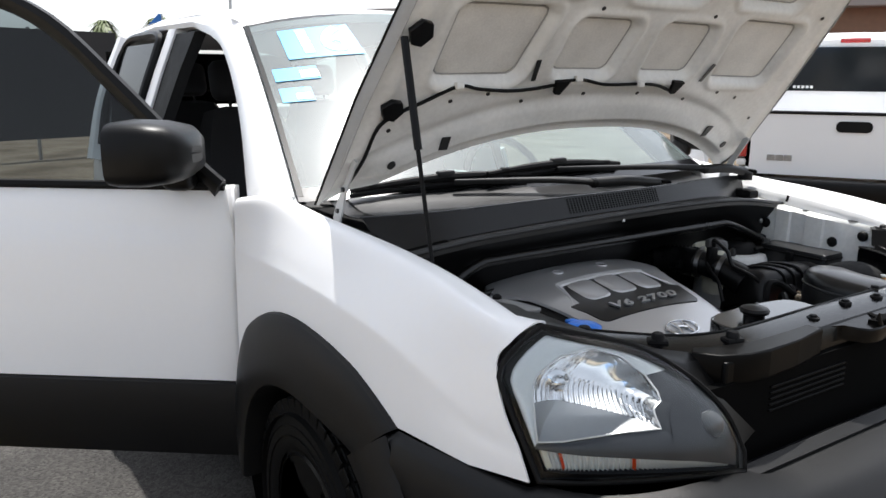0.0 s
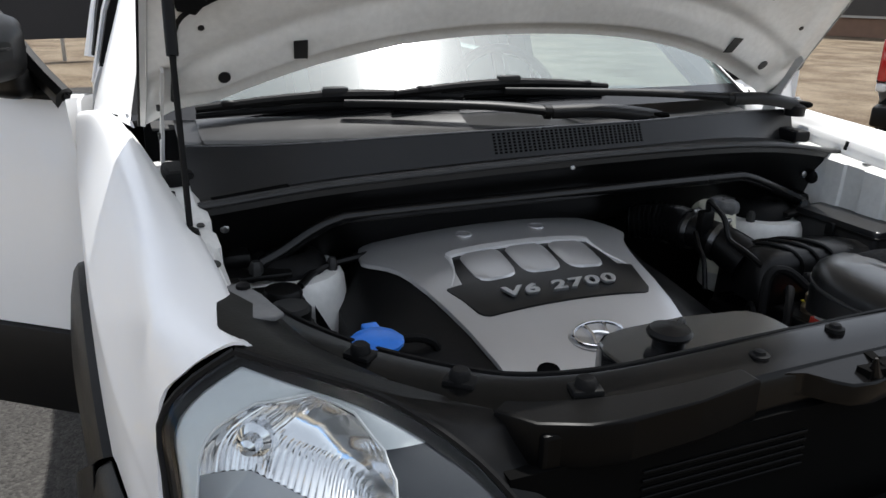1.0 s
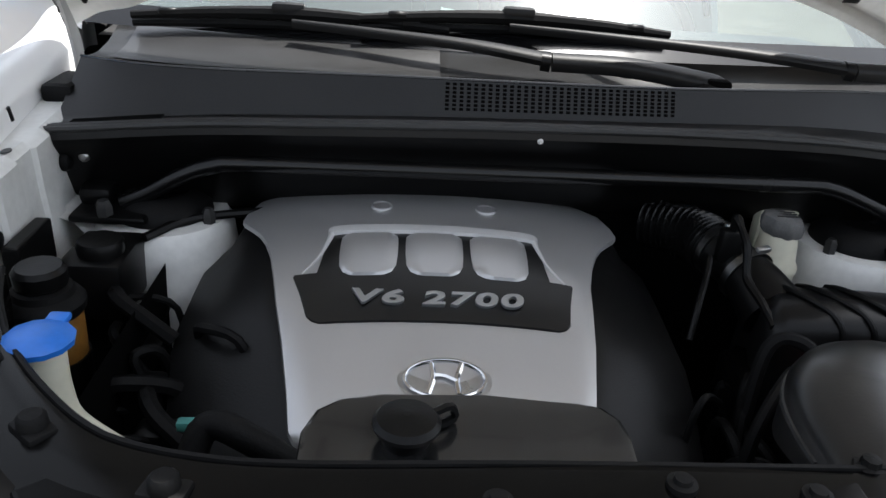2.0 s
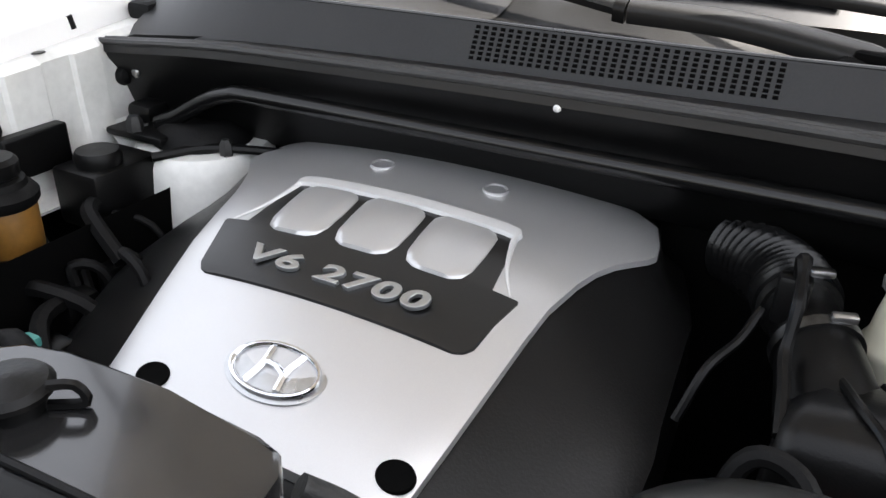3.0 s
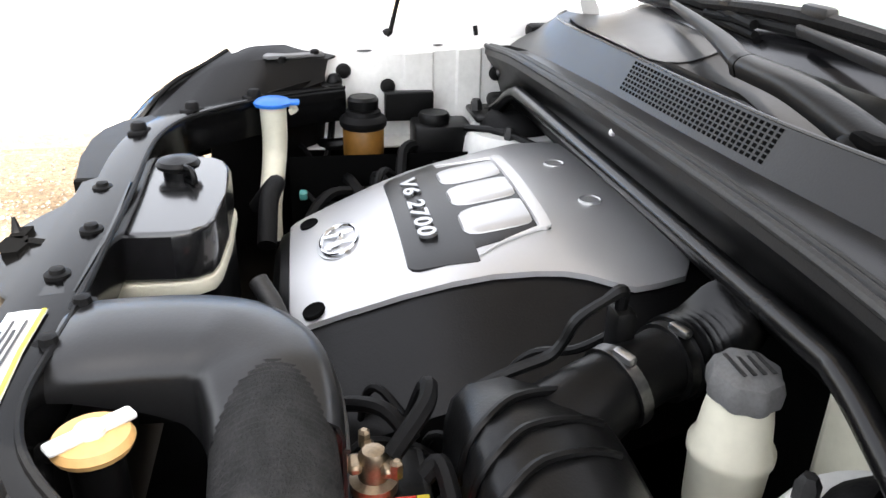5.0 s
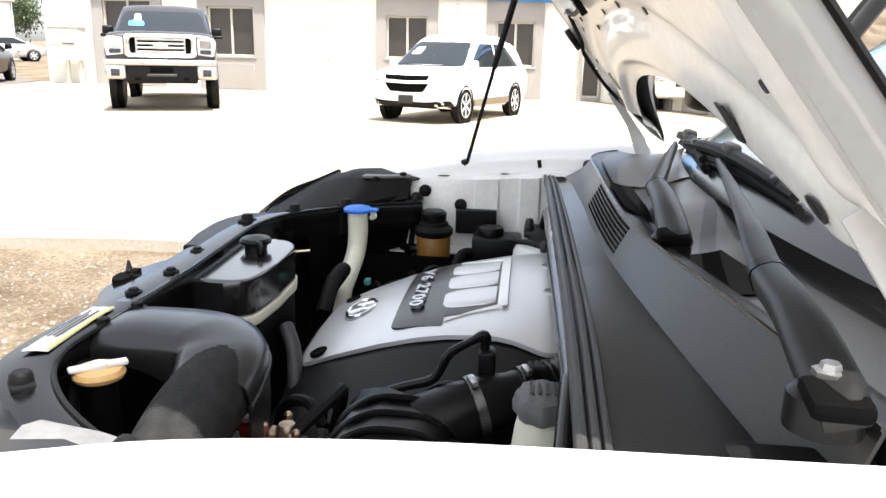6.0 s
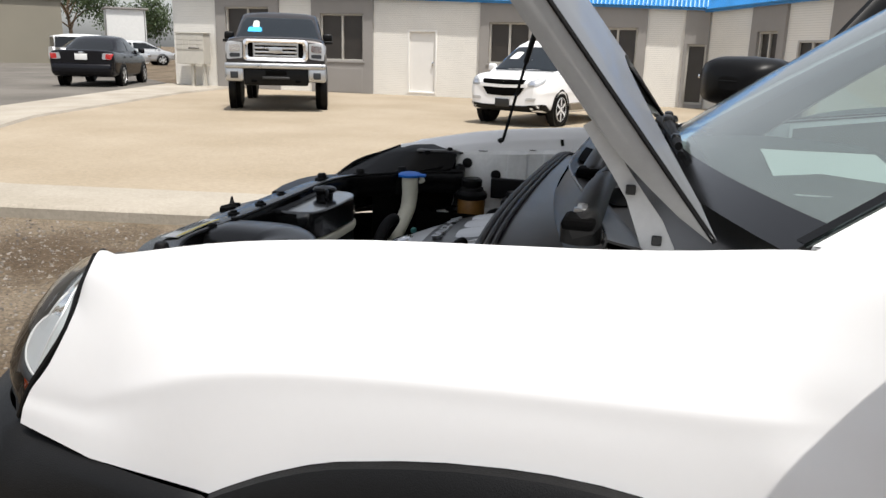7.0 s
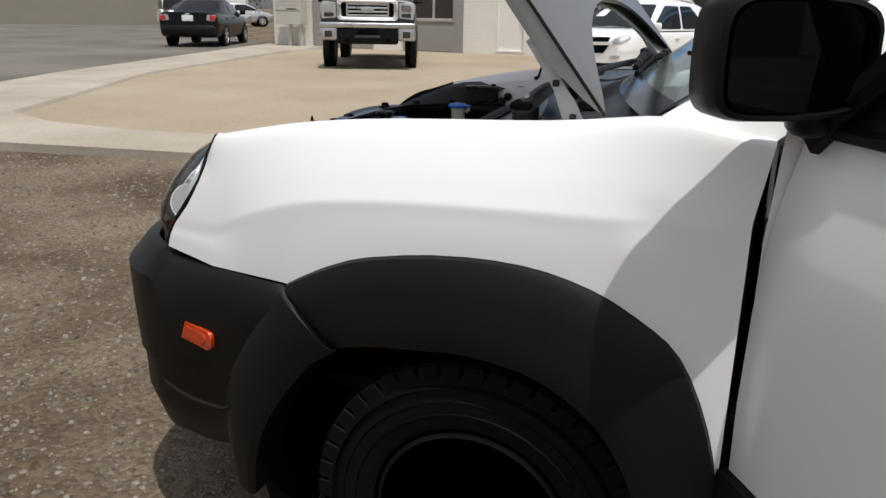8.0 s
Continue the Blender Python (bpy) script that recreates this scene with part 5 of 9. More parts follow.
bm = BM()
grid(bm, bumper_rows([(1.0, "deck"), (0.995, "lip"), (0.97, 0.0), (0.90, -0.012), (0.72, -0.010), (0.50, -0.004), (0.47, 0.004), (0.30, 0.006), (0.12, 0.035), (0.0, 0.10)]))
thick(bm, 0.004)
bumper = part("bumper", bm, M["clad"], suv, "dark grey textured plastic bumper")
for s in (1, -1):
    bm = BM()
    mk = axes(Vector((s * 0.849, 0.592, 0.5705)), Vector((s * -0.235, 0.966, 0.11)).normalized(), Vector((s * 0.02, -0.11, 0.99)).normalized(), Vector((s * 0.97, 0.235, 0)).normalized())
    prism(bm, rounded(-0.051, -0.0205, 0.051, 0.0205, 0.011)[::1 if s < 0 else -1], -0.006, 0.0115, mk, 0.004, 2)
    marker = part("side_marker", bm, M["amber"], bumper, "amber side marker light")
    for ox in (-0.042, 0.042):
        bm = BM()
        rev(bm, [(0.0035, 0.010), (0.0035, 0.0125), (0.001, 0.0128)], mk @ Matrix.Translation((ox, -0.008 * (1 if ox < 0 else -1), 0)), 8)
        part("screw", bm, M["steel"], marker)
    bm = BM()
    prism(bm, rounded(-0.034, -0.012, 0.034, 0.012, 0.008), 0.010, 0.0135, mk, 0.002, 1)
    part("optic", bm, M["amber"], marker)
    bm = BM()
    pts = [(0.884, 0.50, 0.44), (0.888, 0.52, 0.432), (0.885, 0.60, 0.44), (0.87, 0.67, 0.455)]
    tube(bm, [(s * x, y, z) for x, y, z in pts], 0.006, 6, 4)
    part("crease", bm, M["clad"], bumper)
    bm = BM()
    outl = [(0.369, 0.706), (0.405, 0.656), (0.450, 0.592), (0.490, 0.525), (0.512, 0.457), (0.515, 0.38), (0.500, 0.29)]
    innl = [(0.245, 0.613), (0.300, 0.575), (0.345, 0.518), (0.385, 0.460), (0.415, 0.400), (0.432, 0.33), (0.435, 0.26)]
    xo = [0.884, 0.886, 0.885, 0.882, 0.878, 0.876, 0.874]
    rows = []
    for (oy, oz), (iy, iz), x0 in zip(outl, innl, xo):
        mid = lambda k: (oy + (iy - oy) * k, oz + (iz - oz) * k)
        rows.append([(s * x0, oy, oz), (s * (x0 + 0.012), *mid(0.12)), (s * 0.908, *mid(0.45)), (s * 0.915, *mid(0.85)), (s * 0.905, *mid(1.0)), (s * 0.80, iy, iz)])
    grid(bm, rows)
    thick(bm, 0.003)
    part("arch_extension", bm, M["clad"], bumper)


# headlights
def coons(L, R, T, B, nu, nv, bulge):
    """A patch between four edge lines: left and right run down, top and bottom run from left to right."""
    rows = []
    for i in range(nv + 1):
        v = i / nv
        r = []
        for j in range(nu + 1):
            u = j / nu
            p = L(v) * (1 - u) + R(v) * u + T(u) * (1 - v) + B(u) * v - (L(0) * (1 - u) * (1 - v) + R(0) * u * (1 - v) + L(1) * (1 - u) * v + R(1) * u * v)
            r.append(p + bulge * (16 * u * (1 - u) * v * (1 - v)) ** 0.7)
        rows.append(r)
    return rows


def along(pts):
    ln = spline(pts, 10)
    return lambda t: ln[min(int(t * (len(ln) - 1)), len(ln) - 2)].lerp(ln[min(int(t * (len(ln) - 1)) + 1, len(ln) - 1)], t * (len(ln) - 1) - min(int(t * (len(ln) - 1)), len(ln) - 2))


HL_L = [(0.719, 0.612, 0.962), (0.768, 0.602, 0.928), (0.798, 0.600, 0.888), (0.799, 0.632, 0.842), (0.797, 0.672, 0.790), (0.790, 0.702, 0.738)]
HL_T = [(0.719, 0.612, 0.962), (0.660, 0.650, 0.947), (0.600, 0.692, 0.933), (0.560, 0.720, 0.914), (0.520, 0.748, 0.885), (0.486, 0.778, 0.850), (0.458, 0.805, 0.805), (0.440, 0.825, 0.748)]
HL_B = [(0.790, 0.702, 0.738), (0.730, 0.752, 0.742), (0.630, 0.800, 0.740), (0.530, 0.824, 0.730), (0.443, 0.832, 0.716)]
HL_R = [(0.440, 0.825, 0.748), (0.443, 0.832, 0.716)]


def mir(pts, s):
    return [Vector((s * x, y, z)) for x, y, z in pts]


def shell(s, inset=0.0, bul=0.055, nu=22, nv=14):
    rows = coons(along(mir(HL_L, s)), along(mir(HL_R, s)), along(mir(HL_T, s)), along(mir(HL_B, s)), nu, nv, Vector((s * 0.55, 0.80, 0.2)).normalized() * bul)
    if inset:
        c = Vector((s * 0.62, 0.60, 0.82))
        rows = [[p + (c - p).normalized() * inset for p in r] for r in rows]
    return rows


HOLE = [(0.035, 0.80), (0.07, 0.62), (0.095, 0.45), (0.105, 0.30), (0.125, 0.15), (0.19, 0.035), (0.31, 0.055), (0.46, 0.13), (0.535, 0.22), (0.563, 0.29), (0.545, 0.39), (0.558, 0.50), (0.565, 0.56), (0.48, 0.615), (0.31, 0.70), (0.16, 0.765)]


def hole_span(v):
    """Left and right end of the reflector's opening at one height."""
    xs = []
    for (u0, v0), (u1, v1) in zip(HOLE, HOLE[1:] + HOLE[:1]):
        if (v0 - v) * (v1 - v) < 0:
            xs.append(u0 + (u1 - u0) * (v - v0) / (v1 - v0))
    return (min(xs), max(xs)) if len(xs) > 1 else None


def hole_gap(u, v):
    """Rough distance in metres from a place in the opening to its rim."""
    best = 1.0
    for (u0, v0), (u1, v1) in zip(HOLE, HOLE[1:] + HOLE[:1]):
        a, b, p = Vector((u0 * 0.42, v0 * 0.24)), Vector((u1 * 0.42, v1 * 0.24)), Vector((u * 0.42, v * 0.24))
        d = b - a
        best = min(best, (p - a - d * max(0, min(1, (p - a).dot(d) / d.length_squared))).length)
    return best


for s in (1, -1):
    NU, NV = 44, 28
    cache = {}

    def at_uv(u, v, inset):
        if inset not in cache:
            cache[inset] = shell(s, inset, nu=NU, nv=NV)
        g = cache[inset]
        i, j = min(int(v * NV), NV - 1), min(int(u * NU), NU - 1)
        a, b = v * NV - i, u * NU - j
        return (g[i][j] * (1 - b) + g[i][j + 1] * b) * (1 - a) + (g[i + 1][j] * (1 - b) + g[i + 1][j + 1] * b) * a

    ring = [(k / 24, 0) for k in range(25)] + [(1, k / 6) for k in range(1, 7)] + [(1 - k / 24, 1) for k in range(1, 25)] + [(0, 1 - k / 12) for k in range(1, 12)]
    rim = [at_uv(u, v, 0.004) for u, v in ring]
    bm = BM()
    grid(bm, [rim, [at_uv(u, v, 0.045) for u, v in ring]], True)
    grid(bm, [[at_uv(u, v, 0.075) for u in np.linspace(0, 1, 16)] for v in np.linspace(0, 1, 10)])
    lamp = part("headlight", bm, M["lamp_grey"], suv, "clear headlight with chrome reflector and amber turn signal")
    bm = BM()
    grid(bm, shell(s))
    lens = part("lens", bm, M["clear"], lamp, "clear curved lens")
    lens.visible_shadow = False
    bm = BM()
    loop = [p + (p - Vector((s * 0.6, 0.62, 0.82))).normalized() * 0.003 for p in rim]
    tube(bm, loop + loop[:1], 0.0048, 6, 1, smooth=False)
    part("gasket", bm, M["rubber"], lamp)
    # pale bezel round the reflector, dark mask beside it
    hu, hv = 0.30, 0.40
    loop = []
    for (u0, v0), (u1, v1) in zip(HOLE, HOLE[1:] + HOLE[:1]):
        loop += [(u0 + (u1 - u0) * k / 5, v0 + (v1 - v0) * k / 5) for k in range(5)]

    def outer(u, v):
        du, dv = u - hu, v - hv
        f = min([1e9] + [(e - hu) / du for e in (0.012, 0.66) if (e - hu) * du > 0] + [(e - hv) / dv for e in (0.02, 0.835) if (e - hv) * dv > 0])
        return hu + du * f, hv + dv * f

    for run, material, nm in ((loop[:36], "lamp_bezel", "bezel"), (loop[35:] + loop[:1], "lamp_grey", "lower_mask")):
        bm = BM()
        grid(bm, [[at_uv(u + (outer(u, v)[0] - u) * f, v + (outer(u, v)[1] - v) * f, 0.020 - 0.007 * min(1, f * 3)) for u, v in run] for f in (0.0, 0.06, 0.25, 0.5, 0.75, 1.0)])
        part(nm, bm, M[material], lamp, "pale silver bezel round the reflector" if nm == "bezel" else "dark grey mask under the reflector")
    bm = BM()
    grid(bm, [[at_uv(u, v, 0.0115) for u in np.linspace(0.60, 0.97, 20)] for v in np.linspace(0.02, 0.82, 14)])
    part("inner_mask", bm, M["lamp_grey"], lamp, "dark blue-grey inner mask")
    bm = BM()
    grid(bm, [[at_uv(u, v, 0.010) for u, v in ring], [at_uv(0.5 + (u - 0.5) * 0.955, 0.5 + (v - 0.5) * 0.93, 0.011) for u, v in ring]], True)
    part("border", bm, M["plastic"], lamp)
    bm = BM()
    tube(bm, [at_uv(u, v, 0.0175) for u, v in loop + loop[:1]], 0.0016, 6, 1, smooth=False)
    part("reflector_rim", bm, M["bright"], lamp, "thin bright rim of the reflector")
    n = Vector((s * 0.50, 0.84, 0.10)).normalized()

    def bowl(v0, v1, nv, fluted):
        out = []
        for i in range(nv + 1):
            v = v0 + (v1 - v0) * i / nv
            a, b = hole_span(v)
            r = []
            for j in range(97):
                u = a + (b - a) * j / 96
                g = min(1.0, hole_gap(u, v) / 0.062)
                w = 1.0 if u < 0.24 else (0.8 if v > 0.36 else 0.0)
                r.append(at_uv(u, v, 0.019) - n * (0.050 * (1 - (1 - g) ** 1.7) + (0.0026 * w if fluted and j % 4 in (1, 2) else 0.0) * min(1, 3 * g)))
            out.append(r)
        return out

    bm = BM()
    grid(bm, bowl(0.038, 0.55, 18, True))
    bowl_ob = part("reflector", bm, M["lamp_chrome"], lamp, "fluted chrome reflector bowl", 20)
    bm = BM()
    grid(bm, bowl(0.55, 0.795, 10, False))
    part("lower_reflector", bm, M["lamp_silver"], bowl_ob, "smooth silver lower reflector")
    c = at_uv(0.19, 0.38, 0.022) - n * 0.030
    mm = axes(c, n.cross(Vector((0, 0, 1))).normalized() * -1, Vector((0, 0, 1)).cross(n).cross(n).normalized() * -1, n)
    bm = BM()
    rev(bm, [(0.004, -0.02), (0.017, -0.016), (0.019, 0.0), (0.012, 0.004), (0.009, 0.018), (0.003, 0.021)], mm, 20)
    part("bulb_shield", bm, M["chrome"], lamp)
    # ribbed turn signal along the foot
    bm = BM()
    rib = []
    for v in (0.815, 0.90, 0.985):
        rib.append([at_uv(0.03 + 0.92 * j / 90, v, 0.020 + (0.005 if j % 2 else 0)) for j in range(91)])
    grid(bm, rib)
    part("turn_reflector", bm, M["lamp_bezel"], lamp, "ribbed turn signal reflector", 20)
    for u0, u1, w in ((0.02, 0.06, M["cream"]), (0.115, 0.135, M["amber"]), (0.43, 0.445, M["amber"])):
        bm = BM()
        grid(bm, [[at_uv(u0 + (u1 - u0) * j / 4, v, 0.015 + 0.003 * abs(j - 2)) for j in range(5)] for v in (0.83, 0.90, 0.96)])
        thick(bm, 0.003)
        part("turn_lens", bm, w, lamp)
    bm = BM()
    q = at_uv(0.79, 0.30, 0.016)
    rev(bm, [(0.024, -0.008), (0.026, 0.0), (0.020, 0.007), (0.010, 0.011), (0.002, 0.012)], axes(q, mm.to_3x3() @ Vector((1, 0, 0)), mm.to_3x3() @ Vector((0, 1, 0)), n), 24)
    part("high_beam", bm, M["lamp_mid"], lamp)

# wheels
for y in (-0.02, -2.65):
    for s in (1, -1):
        wheel_parts(suv, (s * 0.775, y, 0.298), 0.318, 0.215, M["dark_rim"], 5, s, y > -1)


# windscreen, pillars, roof and cabin
def ws(x, v):
    """A point of the windscreen: x across (-1..1), v from foot to head."""
    k = 1 - x * x
    b = Vector((x * 0.775, -0.285 + 0.135 * k, 1.062 + 0.012 * k))
    t = Vector((x * 0.615, -1.075 + 0.12 * k, 1.525 + 0.065 * k))
    p = b.lerp(t, v)
    p.z += 0.02 * math.sin(math.pi * v)
    return p


bm = BM()
grid(bm, [[ws(x, v) for x in np.linspace(-1, 1, 21)] for v in np.linspace(0, 1, 9)])
wsp = part("windshield", bm, M["windshield"], suv, "sloping laminated windshield")
wsp.visible_shadow = False
bm = BM()
grid(bm, [[ws(x, v) + Vector((0, 0.002, 0.004)) for x in np.linspace(-1, 1, 21)] for v in (-0.02, 0.035)])
part("frit_band", bm, M["gloss_black"], wsp)
for s in (1, -1):
    bm = BM()
    grid(bm, [[ws(s * x, v) + Vector((0, 0.003, 0.004)) for x in (0.980, 1.0)] for v in np.linspace(0, 1, 9)])
    part("frit_band", bm, M["plastic"], wsp)
OFF = Vector((0, 0.0012, 0.002))
for x0, x1, v0, v1, k in ((0.50, 0.86, 0.70, 0.92, "label_blue"), (0.76, 0.95, 0.565, 0.645, "label_blue"), (0.82, 0.95, 0.44, 0.52, "label_blue"), (0.76, 0.84, 0.575, 0.620, "label_white"), (0.83, 0.89, 0.45, 0.485, "label_white")):
    bm = BM()
    grid(bm, [[ws(x, v) + OFF * (1.6 if k == "label_white" else 1.0) for x in np.linspace(x0, x1, 8)] for v in np.linspace(v0, v1, 4)])
    part("price_sticker", bm, M[k], wsp, "white and blue price sticker")
cu = bpy.data.curves.new("sticker_text", "FONT")
cu.body, cu.size, cu.align_x, cu.align_y, cu.offset = "16", 1.0, "CENTER", "CENTER", 0.03
tmp = bpy.data.objects.new("tmp", cu)
scene.collection.objects.link(tmp)
me = bpy.data.meshes.new_from_object(tmp.evaluated_get(bpy.context.evaluated_depsgraph_get()))
bpy.data.objects.remove(tmp)
bm = BM()
bm.from_mesh(me)
for v in bm.verts:
    v.co = ws(0.68 - v.co.x * 0.29, 0.81 + v.co.y * 0.24) + OFF * 1.6
part("sticker_number", bm, M["label_white"], wsp, "white sticker number")


OPENING = [(0.846, -0.450, 1.035), (0.840, -0.475, 1.060), (0.775, -0.694, 1.232), (0.730, -0.886, 1.358), (0.699, -1.051, 1.447), (0.684, -1.170, 1.487), (0.677, -1.261, 1.507)]


def pillar(bm, s):
    """The skin between the glass edge and the door opening, with its return into the opening."""
    ln = spline([Vector(p) for p in OPENING], 4)
    rows = []
    for i, o in enumerate(ln):
        t = i / (len(ln) - 1)
        g = ws(1, t) + Vector((0.006, -0.004, 0.004))
        o = Vector(o)
        n = Vector((0.62, 0.25, 0.55)).normalized()
        pts = [g - Vector((0.012, 0.0, 0.02)), g, g.lerp(o, 0.25) + n * 0.016, g.lerp(o, 0.55) + n * 0.022, g.lerp(o, 0.85) + n * 0.012, o, o - Vector((0.030, 0.012, 0.006)), o - Vector((0.075, -0.01, 0.01))]
        rows.append([(s * p.x, p.y, p.z) for p in pts])
    grid(bm, rows)
    # cowl side panel between fender and pillar foot
    grid(bm, [[(s * 0.772, -0.27, 1.040), (s * 0.79, -0.275, 1.052), (s * 0.815, -0.30, 1.050)], [(s * 0.775, -0.29, 1.062), (s * 0.80, -0.31, 1.078), (s * 0.835, -0.36, 1.060)], [(s * 0.78, -0.31, 1.07), (s * 0.815, -0.37, 1.082), (s * 0.846, -0.45, 1.035)]])


def pillar_trim(bm, s):
    ln = spline([Vector(p) for p in OPENING], 4)
    rows = []
    for i, o in enumerate(ln):
        g, o = ws(1, i / (len(ln) - 1)), Vector(o)
        rows.append([(s * p.x, p.y, p.z) for p in (g - Vector((0.014, -0.004, 0.004)), g - Vector((0.035, 0.02, 0.02)), g.lerp(o, 0.5) - Vector((0.045, 0.0, 0.022)), o - Vector((0.045, 0.0, 0.012)))])
    grid(bm, rows)


def seam(bm, s):
    tube(bm, [(s * 0.800, -0.283, 1.064), (s * 0.820, -0.312, 1.066), (s * 0.838, -0.36, 1.063), (s * 0.850, -0.41, 1.053), (s * 0.854, -0.45, 1.041)], 0.0022, 6, 5)


both("panel_gap", seam, M["rubber"])
both("a_pillar", pillar, M["white"], sharp=60)
both("pillar_trim", pillar_trim, M["trim"])
bm = BM()
rows = []
for y, hw, z in ((-0.985, 0.60, 1.588), (-1.12, 0.635, 1.61), (-1.5, 0.65, 1.645), (-2.2, 0.645, 1.65), (-3.0, 0.62, 1.62), (-3.45, 0.57, 1.56)):
    rows.append([(x * hw, y - (0.10 * x * x if y > -1.05 else 0), z - 0.055 * abs(x) ** 3) for x in np.linspace(-1, 1, 15)])
grid(bm, rows)
thick(bm, 0.03)
part("roof", bm, M["white"], suv)
bm = BM()
grid(bm, [[(x * hw, y - (0.08 * x * x if y > -1.1 else 0), z - 0.06 * abs(x) ** 3) for x in np.linspace(-1, 1, 11)] for y, hw, z in ((-1.02, 0.585, 1.560), (-1.5, 0.63, 1.60), (-2.2, 0.63, 1.605), (-3.0, 0.60, 1.58), (-3.40, 0.55, 1.52))])
part("headliner", bm, M["trim"], suv)


def rail(bm, s):
    """The band over the doors, from the roof's edge to the door openings."""
    rows = []
    for y, hw, z, xo, zo in ((-1.075, 0.615, 1.530, 0.692, 1.470), (-1.15, 0.636, 1.557, 0.686, 1.483), (-1.261, 0.640, 1.570, 0.677, 1.507), (-1.503, 0.648, 1.588, 0.664, 1.546), (-2.1, 0.645, 1.594, 0.658, 1.556), (-2.86, 0.625, 1.570, 0.665, 1.523), (-3.40, 0.575, 1.510, 0.62, 1.44)):
        rows.append([(s * (hw - 0.02), y, z + 0.010), (s * hw, y, z), (s * (hw * 0.4 + xo * 0.6 + 0.010), y, z * 0.45 + zo * 0.55), (s * xo, y, zo), (s * (xo - 0.03), y, zo - 0.006), (s * (xo - 0.06), y, zo + 0.01)])
    grid(bm, rows)


def b_pillar(bm, s):
    rows = []
    for z, x, y0, y1 in ((0.95, 0.860, -1.74, -1.86), (1.20, 0.800, -1.745, -1.86), (1.38, 0.733, -1.75, -1.86), (1.55, 0.665, -1.74, -1.85)):
        rows.append([(s * (x - 0.05), y0 - 0.005, z), (s * x, y0, z), (s * (x + 0.006), y0 - 0.02, z), (s * (x + 0.006), y1 + 0.02, z), (s * x, y1, z), (s * (x - 0.05), y1 + 0.005, z)])
    grid(bm, rows)


def c_pillar(bm, s):
    tube(bm, [(s * 0.84, -2.66, 0.95), (s * 0.78, -2.69, 1.25), (s * 0.66, -2.74, 1.54)], [0.06, 0.045, 0.035], 8, 4)


def rear_pillar(bm, s):
    tube(bm, [(s * 0.70, -3.34, 0.95), (s * 0.62, -3.28, 1.25), (s * 0.50, -3.22, 1.50)], [0.08, 0.09, 0.08], 8, 4)


def rear_frame(bm, s):
    """Black frame round the rear door's pane."""
    pts = [(0.838, -1.89, 1.03), (0.79, -1.885, 1.25), (0.712, -1.88, 1.46), (0.685, -1.93, 1.525), (0.675, -2.2, 1.535), (0.69, -2.55, 1.505), (0.79, -2.60, 1.25), (0.836, -2.60, 1.03)]
    tube(bm, [(s * x, y, z) for x, y, z in pts], 0.020, 8, 4)


def door_seal(bm, s):
    rows = []
    for z, x, y0, y1 in ((0.95, 0.850, -1.51, -1.745), (1.20, 0.790, -1.52, -1.75), (1.38, 0.722, -1.50, -1.755), (1.53, 0.664, -1.46, -1.745)):
        rows.append([(s * (x - 0.04), y0, z), (s * x, y0 - 0.02, z), (s * x, y1, z)])
    grid(bm, rows)


both("b_pillar", b_pillar, M["white"])
both("door_seal", door_seal, M["rubber"])
both("c_pillar", c_pillar, M["white"])
both("rear_pillar", rear_pillar, M["white"])
both("rear_door_frame", rear_frame, M["plastic"])
both("side_frame", rail, M["white"])


def jamb(bm, s):
    """White post behind the fender on which the door hangs, coloured black to carry the gap's shade."""
    grid(bm, [[(s * 0.868, -0.462, z), (s * 0.862, -0.478, z), (s * 0.80, -0.492, z), (s * 0.74, -0.50, z)] for z in (0.42, 0.70, 0.93, 1.03)])


# rubber black on the white post puts the door gap's shade into colour
both("door_jamb", jamb, M["rubber"])


def rear_side(bm, s):
    prof = [(0.83, 1.03), (0.853, 0.97), (0.868, 0.90), (0.876, 0.80), (0.88, 0.65), (0.876, 0.53)]
    grid(bm, [[(s * x * k, y, z) for x, z in prof] for y, k in ((-1.50, 1.0), (-2.3, 1.0), (-2.9, 0.96), (-3.30, 0.87), (-3.45, 0.74))])
    thick(bm, 0.02)


both("rear_side_panel", rear_side, M["white"])


def rear_glass(bm, s):
    grid(bm, [[(s * 0.835, y0, 1.03), (s * 0.79, y1, 1.25), (s * 0.70, y2, 1.50)] for y0, y1, y2 in ((-1.88, -1.88, -1.87), (-2.60, -2.60, -2.58))])


for o in both("rear_window", rear_glass, M["privacy"]):
    o.visible_shadow = False


def sill(bm, s):
    grid(bm, [[(s * x, y, z) for x, z in ((0.80, 0.53), (0.872, 0.535), (0.885, 0.50), (0.888, 0.36), (0.87, 0.28), (0.78, 0.255))] for y in (-0.46, -0.60, -1.5, -2.3)])
    thick(bm, 0.004)
    grid(bm, [[(s * x, y, z) for x, z in ((0.872, 0.535), (0.892, 0.50), (0.892, 0.40), (0.87, 0.30))] for y in (-1.5, -2.28)])


both("sill_cladding", sill, M["clad"])
bm = BM()
box(bm, (0, -3.46, 0.62), (1.36, 0.10, 0.70), 0.05, 2)
box(bm, (0, -3.42, 1.14), (1.10, 0.06, 0.10), 0.02, 1)
part("tailgate", bm, M["white"], suv)
bm = BM()
box(bm, (0, -3.45, 1.33), (1.25, 0.02, 0.34))
part("rear_screen", bm, M["privacy"], suv).visible_shadow = False

